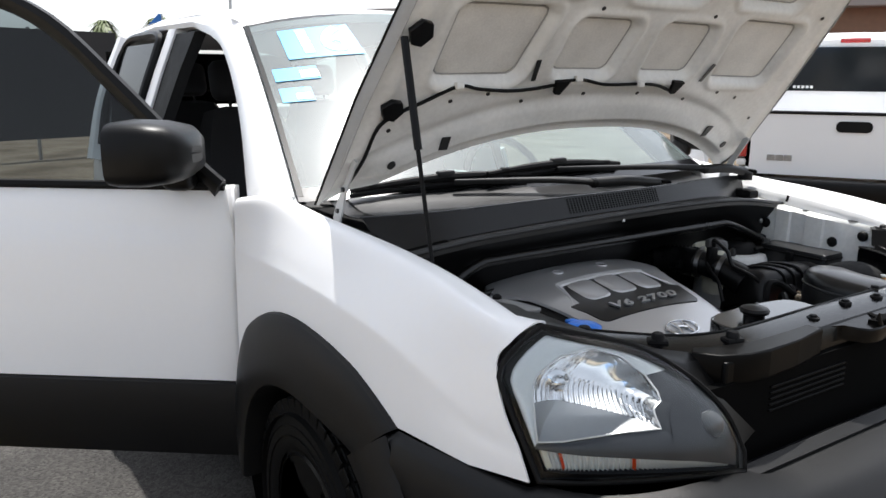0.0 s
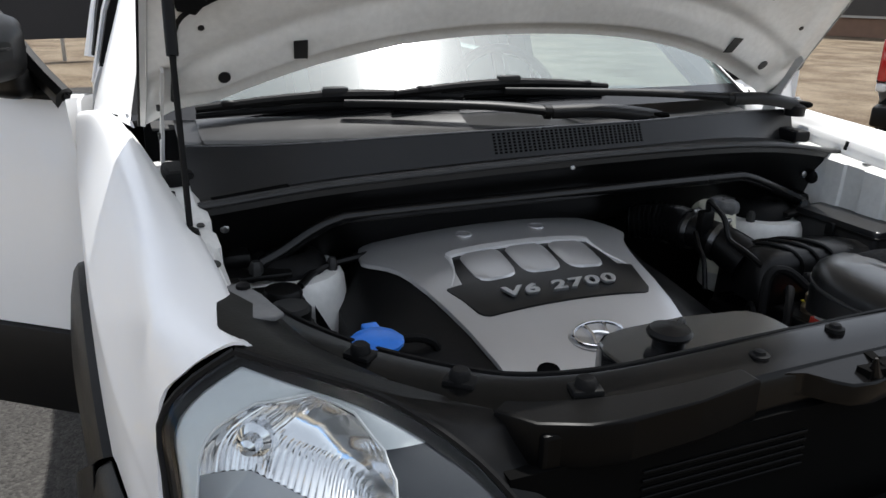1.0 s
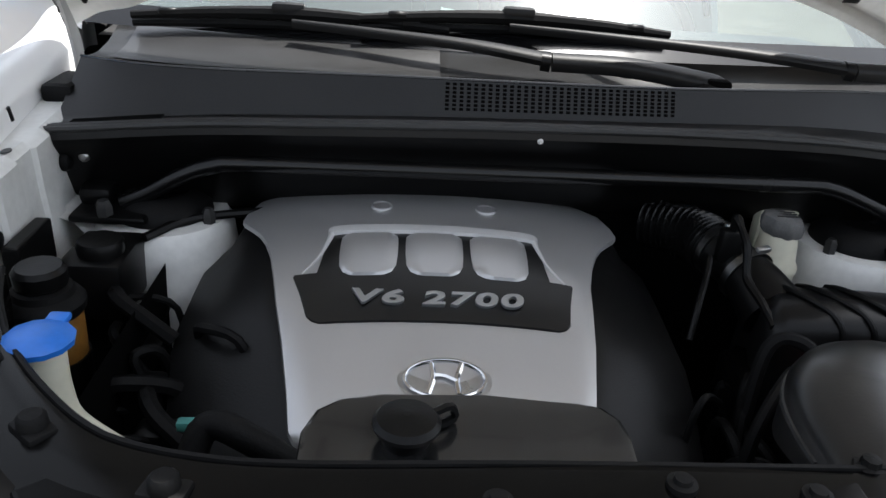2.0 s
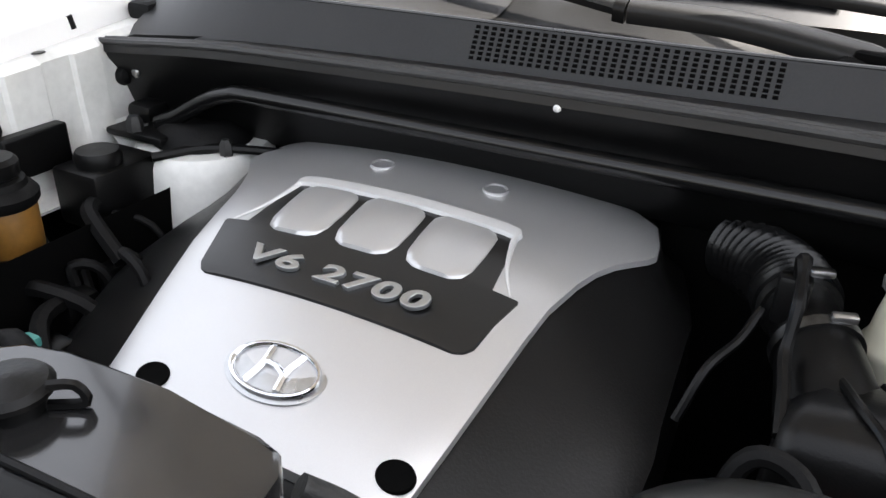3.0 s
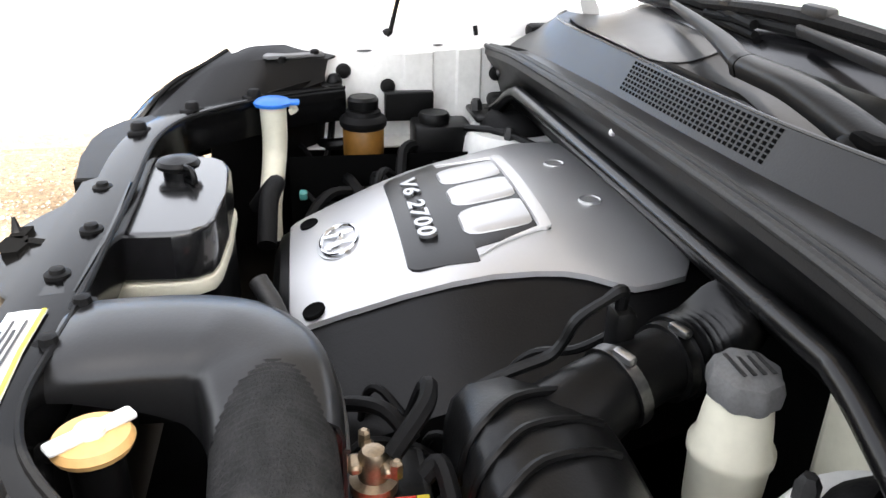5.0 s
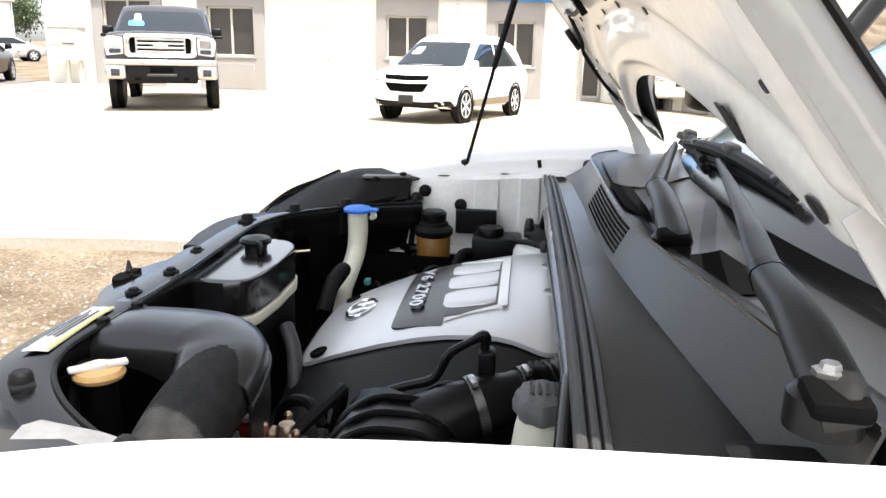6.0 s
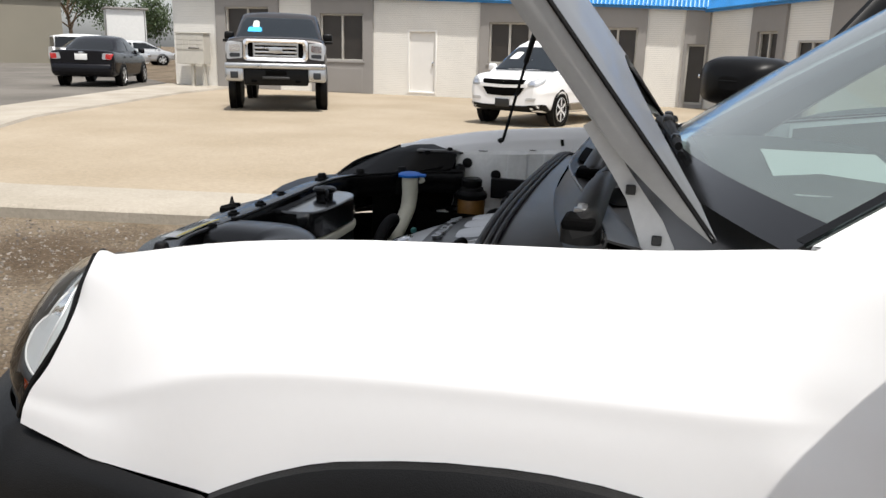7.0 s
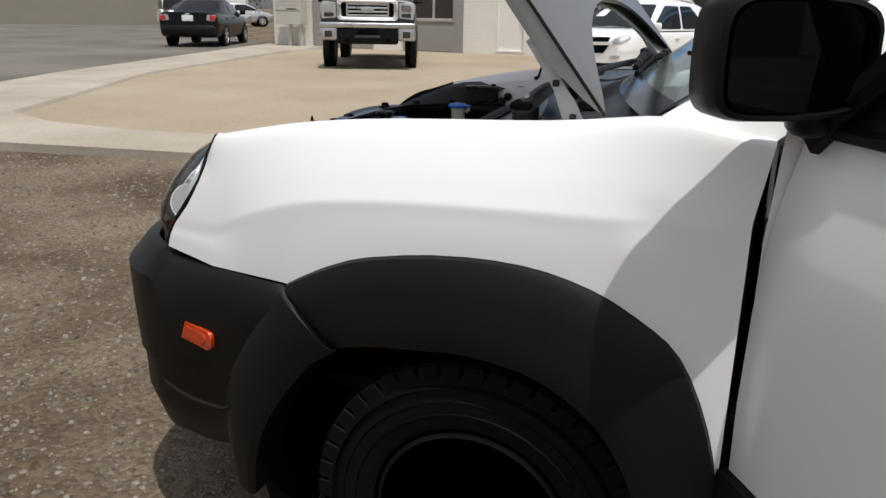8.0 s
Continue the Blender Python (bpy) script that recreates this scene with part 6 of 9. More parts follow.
# cabin
bm = BM()
box(bm, (0, -1.9, 0.36), (1.62, 3.1, 0.08))
box(bm, (0, -0.42, 0.70), (1.50, 0.06, 0.66))
part("cabin_floor", bm, M["trim"], suv)
bm = BM()
grid(bm, [[(x, y, z) for x in np.linspace(-0.74, 0.74, 9)] for y, z in ((-0.26, 1.035), (-0.45, 1.045), (-0.70, 1.03), (-0.80, 0.96), (-0.78, 0.70), (-0.55, 0.60))])
part("dashboard", bm, M["trim"], suv, "grey soft dashboard")
bm = BM()
grid(bm, [[(x, y, 1.052 + 0.02 * math.sin(x * 9)) for x in np.linspace(-0.30, 0.12, 7)] for y in (-0.36, -0.58)])
thick(bm, 0.002)
part("paper_sheet", bm, M["label_white"], suv)
bm = BM()
mw = Matrix.Translation((-0.38, -0.90, 0.96)) @ Matrix.Rotation(radians(-62), 4, "X")
tube(bm, [(0.185 * math.cos(a), 0.185 * math.sin(a), 0) for a in [2 * math.pi * k / 32 for k in range(33)]], 0.016, 8, 1, mw, smooth=False)
for a in (0, 180, 270):
    box(bm, (0.1, 0, -0.01), (0.17, 0.04, 0.02), 0.006, 1, mw @ Matrix.Rotation(radians(a), 4, "Z"))
rev(bm, [(0.06, -0.03), (0.06, 0.005), (0.04, 0.015)], mw, 18)
part("steering_wheel", bm, M["plastic"], suv)


def seat(bm, x, y):
    box(bm, (x, y + 0.05, 0.62), (0.50, 0.52, 0.18), 0.06, 3)
    m = Matrix.Translation((x, y - 0.24, 0.66)) @ Matrix.Rotation(radians(18), 4, "X")
    grid(bm, [[m @ Vector((w * a, d * b, z)) for a, b in ((-1, 0), (-0.8, 1), (0, 0.8), (0.8, 1), (1, 0), (0.8, -1), (-0.8, -1))] for z, w, d in ((0.0, 0.24, 0.06), (0.25, 0.25, 0.07), (0.45, 0.22, 0.06), (0.58, 0.17, 0.045), (0.60, 0.10, 0.02))], True)
    box(bm, (0, 0.0, 0.72), (0.25, 0.10, 0.18), 0.05, 3, m)
    tube(bm, [m @ Vector((-0.05, 0, 0.58)), m @ Vector((-0.05, 0, 0.66))], 0.007, 6, 1)
    tube(bm, [m @ Vector((0.05, 0, 0.58)), m @ Vector((0.05, 0, 0.66))], 0.007, 6, 1)


for x, y in ((0.38, -1.40), (-0.38, -1.40), (0.38, -2.3), (-0.38, -2.3)):
    bm = BM()
    seat(bm, x, y)
    part("seat", bm, M["seat"], suv, "grey cloth seat with headrest")
bm = BM()
box(bm, (0.02, -1.02, 1.46), (0.24, 0.03, 0.07), 0.02, 3)
part("rear_view_mirror", bm, M["plastic"], suv)


# open front doors
def door(s, angle):
    hinge = Vector((s * 0.868, -0.478, 0))
    R = Matrix.Translation((s * 0.010, 0.027, 0)) @ Matrix.Translation(hinge) @ Matrix.Rotation(radians(angle * s), 4, "Z") @ Matrix.Translation(-hinge)

    def put(name, bm, material, parent, label="", sharp=40):
        for v in bm.verts:
            z = v.co.z
            v.co.z += 0.012 if name.startswith("mirror_") and name != "mirror_base" else 0.042 * min(1, max(0, (z - 0.93) / 0.10)) + 0.03 * min(1, max(0, (z - 1.08) / 0.35))
        bmesh.ops.transform(bm, matrix=R, verts=bm.verts[:])
        return part(name, bm, material, parent, label, sharp)

    prof = [(0.822, 1.035), (0.838, 1.025), (0.853, 0.975), (0.867, 0.915), (0.869, 0.90), (0.876, 0.80), (0.880, 0.65), (0.878, 0.535)]
    ys = [-0.485, -0.50, -0.60, -0.80, -1.1, -1.4, -1.49]
    bm = BM()
    grid(bm, [[(s * (x - (0.012 if i in (0, len(ys) - 1) else 0)), y - (0.014 * max(0, (z - 0.93) / 0.105) if i < 2 else 0), z) for x, z in prof] for i, y in enumerate(ys)])
    grid(bm, [[(s * 0.775, y, z) for z in (1.03, 0.80, 0.42)] for y in (-0.50, -1.48)])
    grid(bm, [[(s * x, y, z) for x in (0.775, 0.866)] for y, z in ((-0.505, 1.03), (-0.487, 0.9), (-0.487, 0.42))])
    grid(bm, [[(s * x, y, z) for x in (0.775, 0.866)] for y, z in ((-1.49, 1.03), (-1.49, 0.42))])
    d = put("door", bm, M["white"], suv, "open front door with black window frame and mirror", 50)
    bm = BM()
    grid(bm, [[(s * x, y, z) for x, z in ((0.86, 0.535), (0.892, 0.53), (0.898, 0.50), (0.896, 0.40), (0.88, 0.31), (0.80, 0.30))] for y in (-0.49, -0.9, -1.49)])
    thick(bm, 0.004)
    put("cladding", bm, M["clad"], d, "black lower door cladding")
    bm = BM()
    grid(bm, [[(s * 0.774, y, z) for z in (0.44, 0.6, 0.8, 1.02)] for y in (-0.52, -0.8, -1.1, -1.46)])
    box(bm, (s * 0.75, -1.0, 0.72), (0.07, 0.55, 0.06), 0.02, 2)
    put("inner_trim", bm, M["trim"], d)
    up = [(0.838, -0.53, 1.03), (0.828, -0.62, 1.105), (0.79, -0.80, 1.26), (0.735, -1.02, 1.43), (0.705, -1.22, 1.515), (0.69, -1.42, 1.54), (0.725, -1.48, 1.42), (0.80, -1.50, 1.15), (0.832, -1.50, 1.03)]
    bm = BM()
    tube(bm, [(s * x, y, z) for x, y, z in up], 0.031, 8, 4, flat=0.7)
    put("window_frame", bm, M["plastic"], d, "black window frame")
    bm = BM()
    tube(bm, [(s * 0.838, y, 1.035) for y in (-0.52, -1.0, -1.49)], 0.011, 6, 2)
    put("belt_strip", bm, M["rubber"], d)
    bm = BM()
    lo = [Vector((s * 0.830, y, 1.03)) for y in np.linspace(-0.54, -1.48, 9)]
    hi = [Vector((s * x, y, z)) for x, y, z in ((0.829, -0.56, 1.05), (0.815, -0.67, 1.145), (0.785, -0.80, 1.255), (0.755, -0.92, 1.355), (0.732, -1.02, 1.425), (0.715, -1.14, 1.48), (0.70, -1.25, 1.515), (0.69, -1.37, 1.53), (0.70, -1.46, 1.50))]
    grid(bm, [lo, [a.lerp(b, 0.5) + Vector((s * 0.006, 0, 0)) for a, b in zip(lo, hi)], hi])
    put("window_pane", bm, M["door_glass"], d, "lightly tinted glass").visible_shadow = False
    bm = BM()
    grid(bm, [[(s * 0.84, -0.515, 1.035), (s * 0.84, -0.70, 1.035)], [(s * 0.836, -0.56, 1.075), (s * 0.825, -0.70, 1.16)]])
    thick(bm, 0.008)
    put("mirror_base", bm, M["plastic"], d)
    # mirror housing
    mc = Vector((1.007, -0.634, 1.166)) if s > 0 else Vector((-0.934, -0.558, 1.155))
    wide, hi_z, lo_z, deep = (0.135, 0.084, 0.074, 1.3) if s > 0 else (0.113, 0.083, 0.073, 0.60)
    bm = BM()
    rows = []
    for y, k, dx in ((0.085, 0.25, -0.004), (0.077, 0.60, -0.003), (0.055, 0.87, 0), (0.012, 0.99, 0), (-0.032, 1.0, 0), (-0.050, 0.96, 0), (-0.053, 0.89, 0), (-0.040, 0.87, 0)):
        ring = []
        for j in range(28):
            a = 2 * math.pi * j / 28
            cx, cz = math.cos(a), math.sin(a)
            e = 0.42
            px, pz = math.copysign(abs(cx) ** e, cx), math.copysign(abs(cz) ** e, cz)
            hgt = hi_z if pz > 0 else lo_z
            taper = 1 - 0.10 * (px * s < 0) * abs(px)
            ring.append(mc + Vector((wide * k * px + s * dx, y * (deep if y > 0 or s > 0 else 1.0), hgt * k * pz * taper)))
        rows.append(ring)
    vs = grid(bm, rows, True)
    fill(bm, vs[0])
    mh = put("mirror_housing", bm, M["plastic"], d, "rounded black wing mirror")
    bm = BM()
    pr = []
    for j in range(28):
        a = 2 * math.pi * j / 28
        cx, cz = math.cos(a), math.sin(a)
        px, pz = math.copysign(abs(cx) ** 0.42, cx), math.copysign(abs(cz) ** 0.42, cz)
        pr.append(bm.verts.new(mc + Vector((wide * 0.78 * px, -0.042 * (1.3 if s > 0 else 1.0), (hi_z if pz > 0 else lo_z) * 0.84 * pz))))
    bm.faces.new(pr)
    put("mirror_glass", bm, M["mirror"], d)
    bm = BM()
    box(bm, (s * 0.858, -0.632 if s > 0 else -0.548, 1.092), (0.075, 0.085 if s > 0 else 0.06, 0.075), 0.024, 3)
    put("mirror_arm", bm, M["plastic"], d)
    bm = BM()
    tube(bm, [mc + Vector((s * -0.10, 0.066 * deep, 0.004)), mc + Vector((s * 0.0, 0.088 * deep, 0.006)), mc + Vector((s * 0.10, 0.062 * deep, 0.006))], 0.003, 6, 4)
    put("mirror_seam", bm, M["rubber"], d)
    bm = BM()
    box(bm, (s * 0.889, -1.36, 0.90), (0.028, 0.18, 0.035), 0.012, 3)
    put("handle", bm, M["plastic"], d, "black pull handle")
    return d


door(1, 53)
door(-1, 58)

# ---- raised hood ----
HA = radians(52)
HM = axes(Vector((0, -0.14, 1.055)), Vector((1, 0, 0)), Vector((0, math.cos(HA), math.sin(HA))), Vector((0, -math.sin(HA), math.cos(HA))))


def hw(sv):
    return float(interp(sv, [-0.04, 0.3, 0.6, 0.8, 0.9, 1.0], [0.765, 0.752, 0.720, 0.69, 0.66, 0.60]))


def rear_edge(x):
    return -0.032 + 0.230 * max(0.0, 1 - (abs(x) / 0.765) ** 2.4)


def hood_n(x, sv):
    k = x / hw(sv)
    return 0.052 + 0.016 * (1 - k * k) - 1.6 * max(0, sv - 0.70) ** 2


bm = BM()
rows, rims = [], {1: [], -1: []}
for i in range(25):
    r = []
    t = i / 24
    for j in range(33):
        k = -1 + 2 * j / 32
        s0 = rear_edge(k * 0.765)
        sv = s0 + (0.985 - s0) * t
        w = hw(sv)
        r.append((k * w, sv, hood_n(k * w, sv) - (0.004 if j in (0, 32) else 0)))
    rims[-1].append(r[0])
    rims[1].append(r[-1])
    rows.append(r)
rows.insert(0, [(x, y + 0.002, z - 0.014 * (1 - abs(x) / 0.78)) for x, y, z in rows[0]])
grid(bm, rows, m=HM)
thick(bm, 0.0015)
hood = part("hood", bm, M["hood_skin"], suv, "raised hood, the shade on its white outer skin coloured in as grey", 50)
for s in (1, -1):
    bm = BM()
    flange = []
    for x, y, z in rims[s]:
        dl = float(interp(y, [-0.04, 0.02, 0.12, 0.9], [0.004, 0.022, 0.037, 0.036]))
        flange.append([(x - s * 0.001, y, z - 0.004), (x - s * 0.002, y, z - dl * 0.55), (x - s * 0.010, y, z - dl)])
    grid(bm, flange, m=HM)
    thick(bm, 0.0012)
    part("side_flange", bm, M["flange"], hood, "light grey folded edge of the hood")
    bm = BM()
    tube(bm, [HM @ Vector((x + s * 0.0005, y, z - 0.002)) for x, y, z in rims[s]], 0.0030, 6, 2)
    part("edge_gap", bm, M["rubber"], hood)

POCKETS = [(0.335, 0.60, 0.360, 0.572, 0.10), (0.045, 0.255, 0.375, 0.548, 0.06), (0.26, 0.52, 0.612, 0.80, -0.02), (-0.13, 0.13, 0.605, 0.80, 0.0)]


def pocket_depth(x, sv):
    """How deep the pressed panel lies at a place of the inner frame."""
    best = 1.0
    for a, b, c, d, sl in POCKETS:
        for sg in (1, -1):
            px = x * sg
            lean = sl * (sv - (c + d) / 2) * 0.9
            dx = max(a - lean * 1.4 - px, px - (b - lean * 0.2))
            dy = max(c - sv, sv - d)
            r = 0.035
            q = math.hypot(max(dx + r, 0), max(dy + r, 0)) + min(max(dx + r, dy + r), 0) - r
            best = min(best, q)
    return best


def inner_n(x, sv):
    n = 0.026
    e = sv - rear_edge(x)
    t = min(1, max(0, (e - 0.028) / 0.016))
    n -= 0.014 * t * t * (3 - 2 * t) * math.exp(-max(0, e - 0.044) / 0.09)
    n += 0.004 * math.exp(-((e - 0.014) / 0.010) ** 2)
    n += 0.010 * math.exp(-((e - 0.118) / 0.022) ** 2)
    q = pocket_depth(x, sv)
    t = min(1, max(0, (-q + 0.004) / 0.018))
    n += 0.022 * t * t * (3 - 2 * t)
    n -= 0.007 * math.exp(-((q - 0.014) / 0.009) ** 2)
    n -= 0.007 * math.exp(-((abs(x) - hw(sv) + 0.055) / 0.02) ** 2)
    n += hood_n(x, sv) - 0.062
    side, near = min(1, max(0, (abs(x) - 0.62) / 0.09)), min(1, max(0, (e - 0.02) / 0.13))
    f = 1 - side * side * (3 - 2 * side) * (1 - near)
    return min(n * f + (hood_n(x, sv) - 0.010) * (1 - f), hood_n(x, sv) - 0.006)


NI, NJ = 150, 250
bm = BM()
rows = []
for i in range(NI + 1):
    r = []
    for j in range(NJ + 1):
        k = -1 + 2 * j / NJ
        s0 = rear_edge(k * 0.765) + 0.003
        sv = s0 + (0.965 - s0) * i / NI
        x = k * (hw(sv) - 0.008)
        r.append((x, sv, inner_n(x, sv)))
    rows.append(r)
grid(bm, rows, m=HM)
part("inner_frame", bm, M["white_in"], hood, "pressed white inner frame with rounded cut-outs", 180)
for a0, b0, c0, d0, sl in POCKETS:
    for sg in (1, -1):
        if sg < 0 and a0 < 0:
            continue
        px, py = sg * (a0 + b0) / 2, (c0 + d0) / 2
        rim = []
        for k in range(72):
            u, v, d = math.cos(2 * math.pi * k / 72), math.sin(2 * math.pi * k / 72), 0.02
            while pocket_depth(px + d * u, py + d * v) < -0.0135 and d < 0.3:
                d += 0.0008
            rim.append((px + d * u, py + d * v))
        rings = []
        for f in (1.0, 0.97, 0.75, 0.5, 0.25, 0.02):
            ring = [(px + (x - px) * f, py + (y - py) * f) for x, y in rim]
            rings.append([(x, y, hood_n(x, y) - 0.018 + 0.003 * (f == 1.0)) for x, y in ring + ring[:1]])
        bm = BM()
        grid(bm, rings, m=HM)
        panel = part("skin_panel", bm, M["hood_under"], hood, "grey underside of the hood skin")
        bm = BM()
        tube(bm, [HM @ Vector((x, y, hood_n(x, y) - 0.0175)) for x, y in rim + rim[:1]], 0.0024, 6, 1, smooth=False)
        part("sealant_line", bm, M["flange"], panel, "grey sealant bead round the skin panel")


def hood_pt(x, sv, dn=0.0):
    return HM @ Vector((x, sv, inner_n(x, sv) + dn))


def hood_patch(name, outline, material, lift=-0.003, t=0.004):
    bm = BM()
    cx, cy = sum(p[0] for p in outline) / len(outline), sum(p[1] for p in outline) / len(outline)
    n0 = min(inner_n(x, y) for x, y in outline + [(cx, cy)]) + lift
    prism(bm, outline, n0 - t, n0 + 0.001, HM)
    return part(name, bm, material, hood)


def blob(cx, cy, rx, ry, n=14, p=1.0):
    return [(cx + rx * math.cos(2 * math.pi * i / n), cy + ry * math.sin(2 * math.pi * i / n)) for i in range(n)]


for s in (1, -1):
    hood_patch("hole", blob(s * 0.62, 0.125, 0.011, 0.013), M["label_black"], -0.0005, 0.001)
    hood_patch("hole", [(s * 0.475, 0.165), (s * 0.50, 0.165), (s * 0.505, 0.205), (s * 0.48, 0.207)], M["label_black"], -0.0005, 0.001)
    hood_patch("hole", [(s * 0.30, 0.372), (s * 0.312, 0.37), (s * 0.325, 0.43), (s * 0.312, 0.432)], M["label_black"], -0.0005, 0.001)
    for x, y in ((0.52, 0.31), (0.30, 0.30), (0.10, 0.32), (0.42, 0.33), (0.64, 0.60), (0.20, 0.575), (0.66, 0.23)):
        hood_patch("hole", blob(s * x, y, 0.0055, 0.0055, 10), M["label_black"], -0.0005, 0.001)
    hood_patch("rubber_stop", [(s * 0.19, 0.375), (s * 0.235, 0.372), (s * 0.222, 0.335), (s * 0.205, 0.333)], M["rubber"], -0.002, 0.010)
hood_patch("strut_bracket", [(0.655, 0.50), (0.675, 0.475), (0.70, 0.48), (0.712, 0.51), (0.69, 0.535), (0.665, 0.53)], M["plastic"], -0.004, 0.012)
hood_patch("strut_bracket", [(0.655, 0.300), (0.672, 0.275), (0.70, 0.283), (0.712, 0.312), (0.69, 0.330), (0.665, 0.326)], M["plastic"], -0.004, 0.012)
bm = BM()
tube(bm, [hood_pt(x, y, -0.007) for x, y in ((0.705, 0.05), (0.705, 0.15), (0.70, 0.25), (0.655, 0.285), (0.60, 0.315), (0.52, 0.358), (0.46, 0.352), (0.36, 0.345), (0.26, 0.352), (0.16, 0.374), (0.06, 0.362), (-0.06, 0.366), (-0.13, 0.362), (-0.20, 0.340))], 0.0044, 8, 5)
part("washer_hose", bm, M["rubber"], hood)
for x, y in ((0.52, 0.360), (0.16, 0.376), (-0.06, 0.368)):
    bm = BM()
    box(bm, hood_pt(x, y, -0.010), (0.022, 0.016, 0.016), 0.004, 2)
    part("hose_clip", bm, M["white_in"], hood)


def hinge(bm, s):
    line = [(s * 0.735, -0.150, 0.985, 0.019), (s * 0.733, -0.142, 1.030, 0.018), (s * 0.731, -0.128, 1.062, 0.016), (s * 0.730, -0.108, 1.098, 0.010), (s * 0.729, -0.090, 1.124, 0.009), (s * 0.727, -0.055, 1.178, 0.011)]
    grid(bm, [[Vector((x, y, z)) + Vector((0, w * 0.83, -w * 0.55)) * k for k in (-1.0, -0.9, 0.9, 1.0)] for x, y, z, w in line])
    thick(bm, 0.005)
    box(bm, (s * 0.735, -0.155, 0.985), (0.05, 0.08, 0.006), 0.002, 1)


hinges = both("hinge", hinge, M["hinge_paint"])
for hg, s in zip(hinges, (1, -1)):
    for y, z in ((-0.104, 1.104), (-0.137, 1.048)):
        bm = BM()
        box(bm, (s * 0.7335, y, z), (0.006, 0.011, 0.011), 0.001, 1)
        part("bolt_hole", bm, M["label_black"], hg)

# gas strut on the right side
bm = BM()
tube(bm, [(0.727, 0.290, 0.978), (0.726, 0.222, 1.245)], 0.0045, 10, 2)
st = part("gas_strut", bm, M["rubber"], suv, "black gas strut holding up the hood")
bm = BM()
tube(bm, [(0.726, 0.228, 1.225), (0.722, 0.168, 1.445)], 0.0085, 12, 2)
part("cylinder", bm, M["plastic"], st)
bm = BM()
rev(bm, [(0.004, -0.014), (0.011, -0.010), (0.013, 0.0), (0.011, 0.010), (0.004, 0.014)], Matrix.Translation((0.727, 0.291, 0.987)), 12)
part("ball_joint", bm, M["plastic"], st)

# ---- engine bay ----


def inner_wall(bm, s):
    prof = [(0.72, 0.962), (0.70, 0.964), (0.690, 0.955), (0.688, 0.90), (0.682, 0.82), (0.676, 0.79), (0.64, 0.78)]
    ys = [-0.12, -0.05, 0.0, 0.045, 0.05, 0.10, 0.105, 0.15, 0.155, 0.20, 0.205, 0.26, 0.265, 0.32, 0.44, 0.62]
    rows = []
    for i, y in enumerate(ys):
        rib = 0.006 * ((i // 2) % 2) * (0.05 <= y <= 0.27)
        x0 = float(interp(y, [-0.15, 0.1, 0.28, 0.6], [0.757, 0.735, 0.715, 0.69])) - 0.003
        rows.append([(s * (x0 if k == 0 else min(x, x0 - 0.004) - (rib if 1 < k < 5 else 0)), y, z + float(interp(y, [-0.12, 0.1, 0.44, 0.62], [0.03, 0.012, -0.010, -0.04])) * (k < 3)) for k, (x, z) in enumerate(prof)])
    grid(bm, rows)
    thick(bm, 0.004)


walls = both("inner_fender", inner_wall, M["white_in"])


def tower(bm, s):
    rev(bm, [(0.116, 0.66), (0.112, 0.75), (0.108, 0.79), (0.104, 0.822), (0.096, 0.836), (0.070, 0.838)], Matrix.Translation((s * 0.552, 0.055, 0)), 32)
    grid(bm, [[(s * x, y, z) for y in (-0.12, 0.0, 0.08, 0.13)] for x, z in ((0.70, 0.86), (0.66, 0.845), (0.62, 0.80), (0.57, 0.74))])


towers = both("strut_tower", tower, M["white_in"])
for tw, s in zip(towers, (1, -1)):
    bm = BM()
    rev(bm, [(0.074, 0.838), (0.072, 0.850), (0.055, 0.868), (0.040, 0.872), (0.034, 0.862), (0.010, 0.862)], Matrix.Translation((s * 0.552, 0.055, 0)), 28)
    part("strut_mount", bm, M["rubber"], tw)
    for k in range(3):
        a = 2.1 * k + 0.6
        bm = BM()
        rev(bm, [(0.010, 0.836), (0.010, 0.852), (0.006, 0.860)], Matrix.Translation((s * 0.552 + 0.084 * math.cos(a), 0.055 + 0.084 * math.sin(a), 0)), 6)
        part("nut", bm, M["seal"], tw)
for w, s in zip(walls, (1, -1)):
    for y, z in ((0.07, 0.916), (0.296, 0.893), (0.385, 0.925)):
        bm = BM()
        rev(bm, [(0.015, 0), (0.0155, 0.004), (0.012, 0.010), (0.003, 0.013)], aim((s * 0.687, y, z), (0, y, z)), 18)
        part("plug", bm, M["rubber"], w)
for w, s in zip(walls, (1, -1)):
    for y, r in ((0.341, 0.013), (0.19, 0.009)):
        bm = BM()
        rev(bm, [(1.0, 0), (0.9, 0.0015), (0.1, 0.0015)], Matrix.Translation((s * 0.704, y, float(interp(y, [0.1, 0.44], [0.976, 0.954])) + 0.0005)) @ Matrix.Diagonal((r * 0.7, r * 1.2, 1, 1)), 16)
        part("flange_hole", bm, M["label_black"], w)
for s in (1, -1):
    bm = BM()
    tube(bm, [(s * 0.735, 0.105, 0.985), (s * 0.737, 0.108, 1.004)], 0.006, 8, 2)
    part("hood_stop", bm, M["rubber"], fenders[0 if s == 1 else 1])
bm = BM()
box(bm, (0, 0.25, 0.42), (1.30, 0.95, 0.03))
grid(bm, [[(x, -0.05, z) for x in (-0.70, 0.0, 0.70)] for z in (0.42, 0.98)])
grid(bm, [[(x, 0.735, z) for x in (-0.55, 0.0, 0.55)] for z in (0.30, 0.86)])
part("bay_shell", bm, M["plastic"], suv)

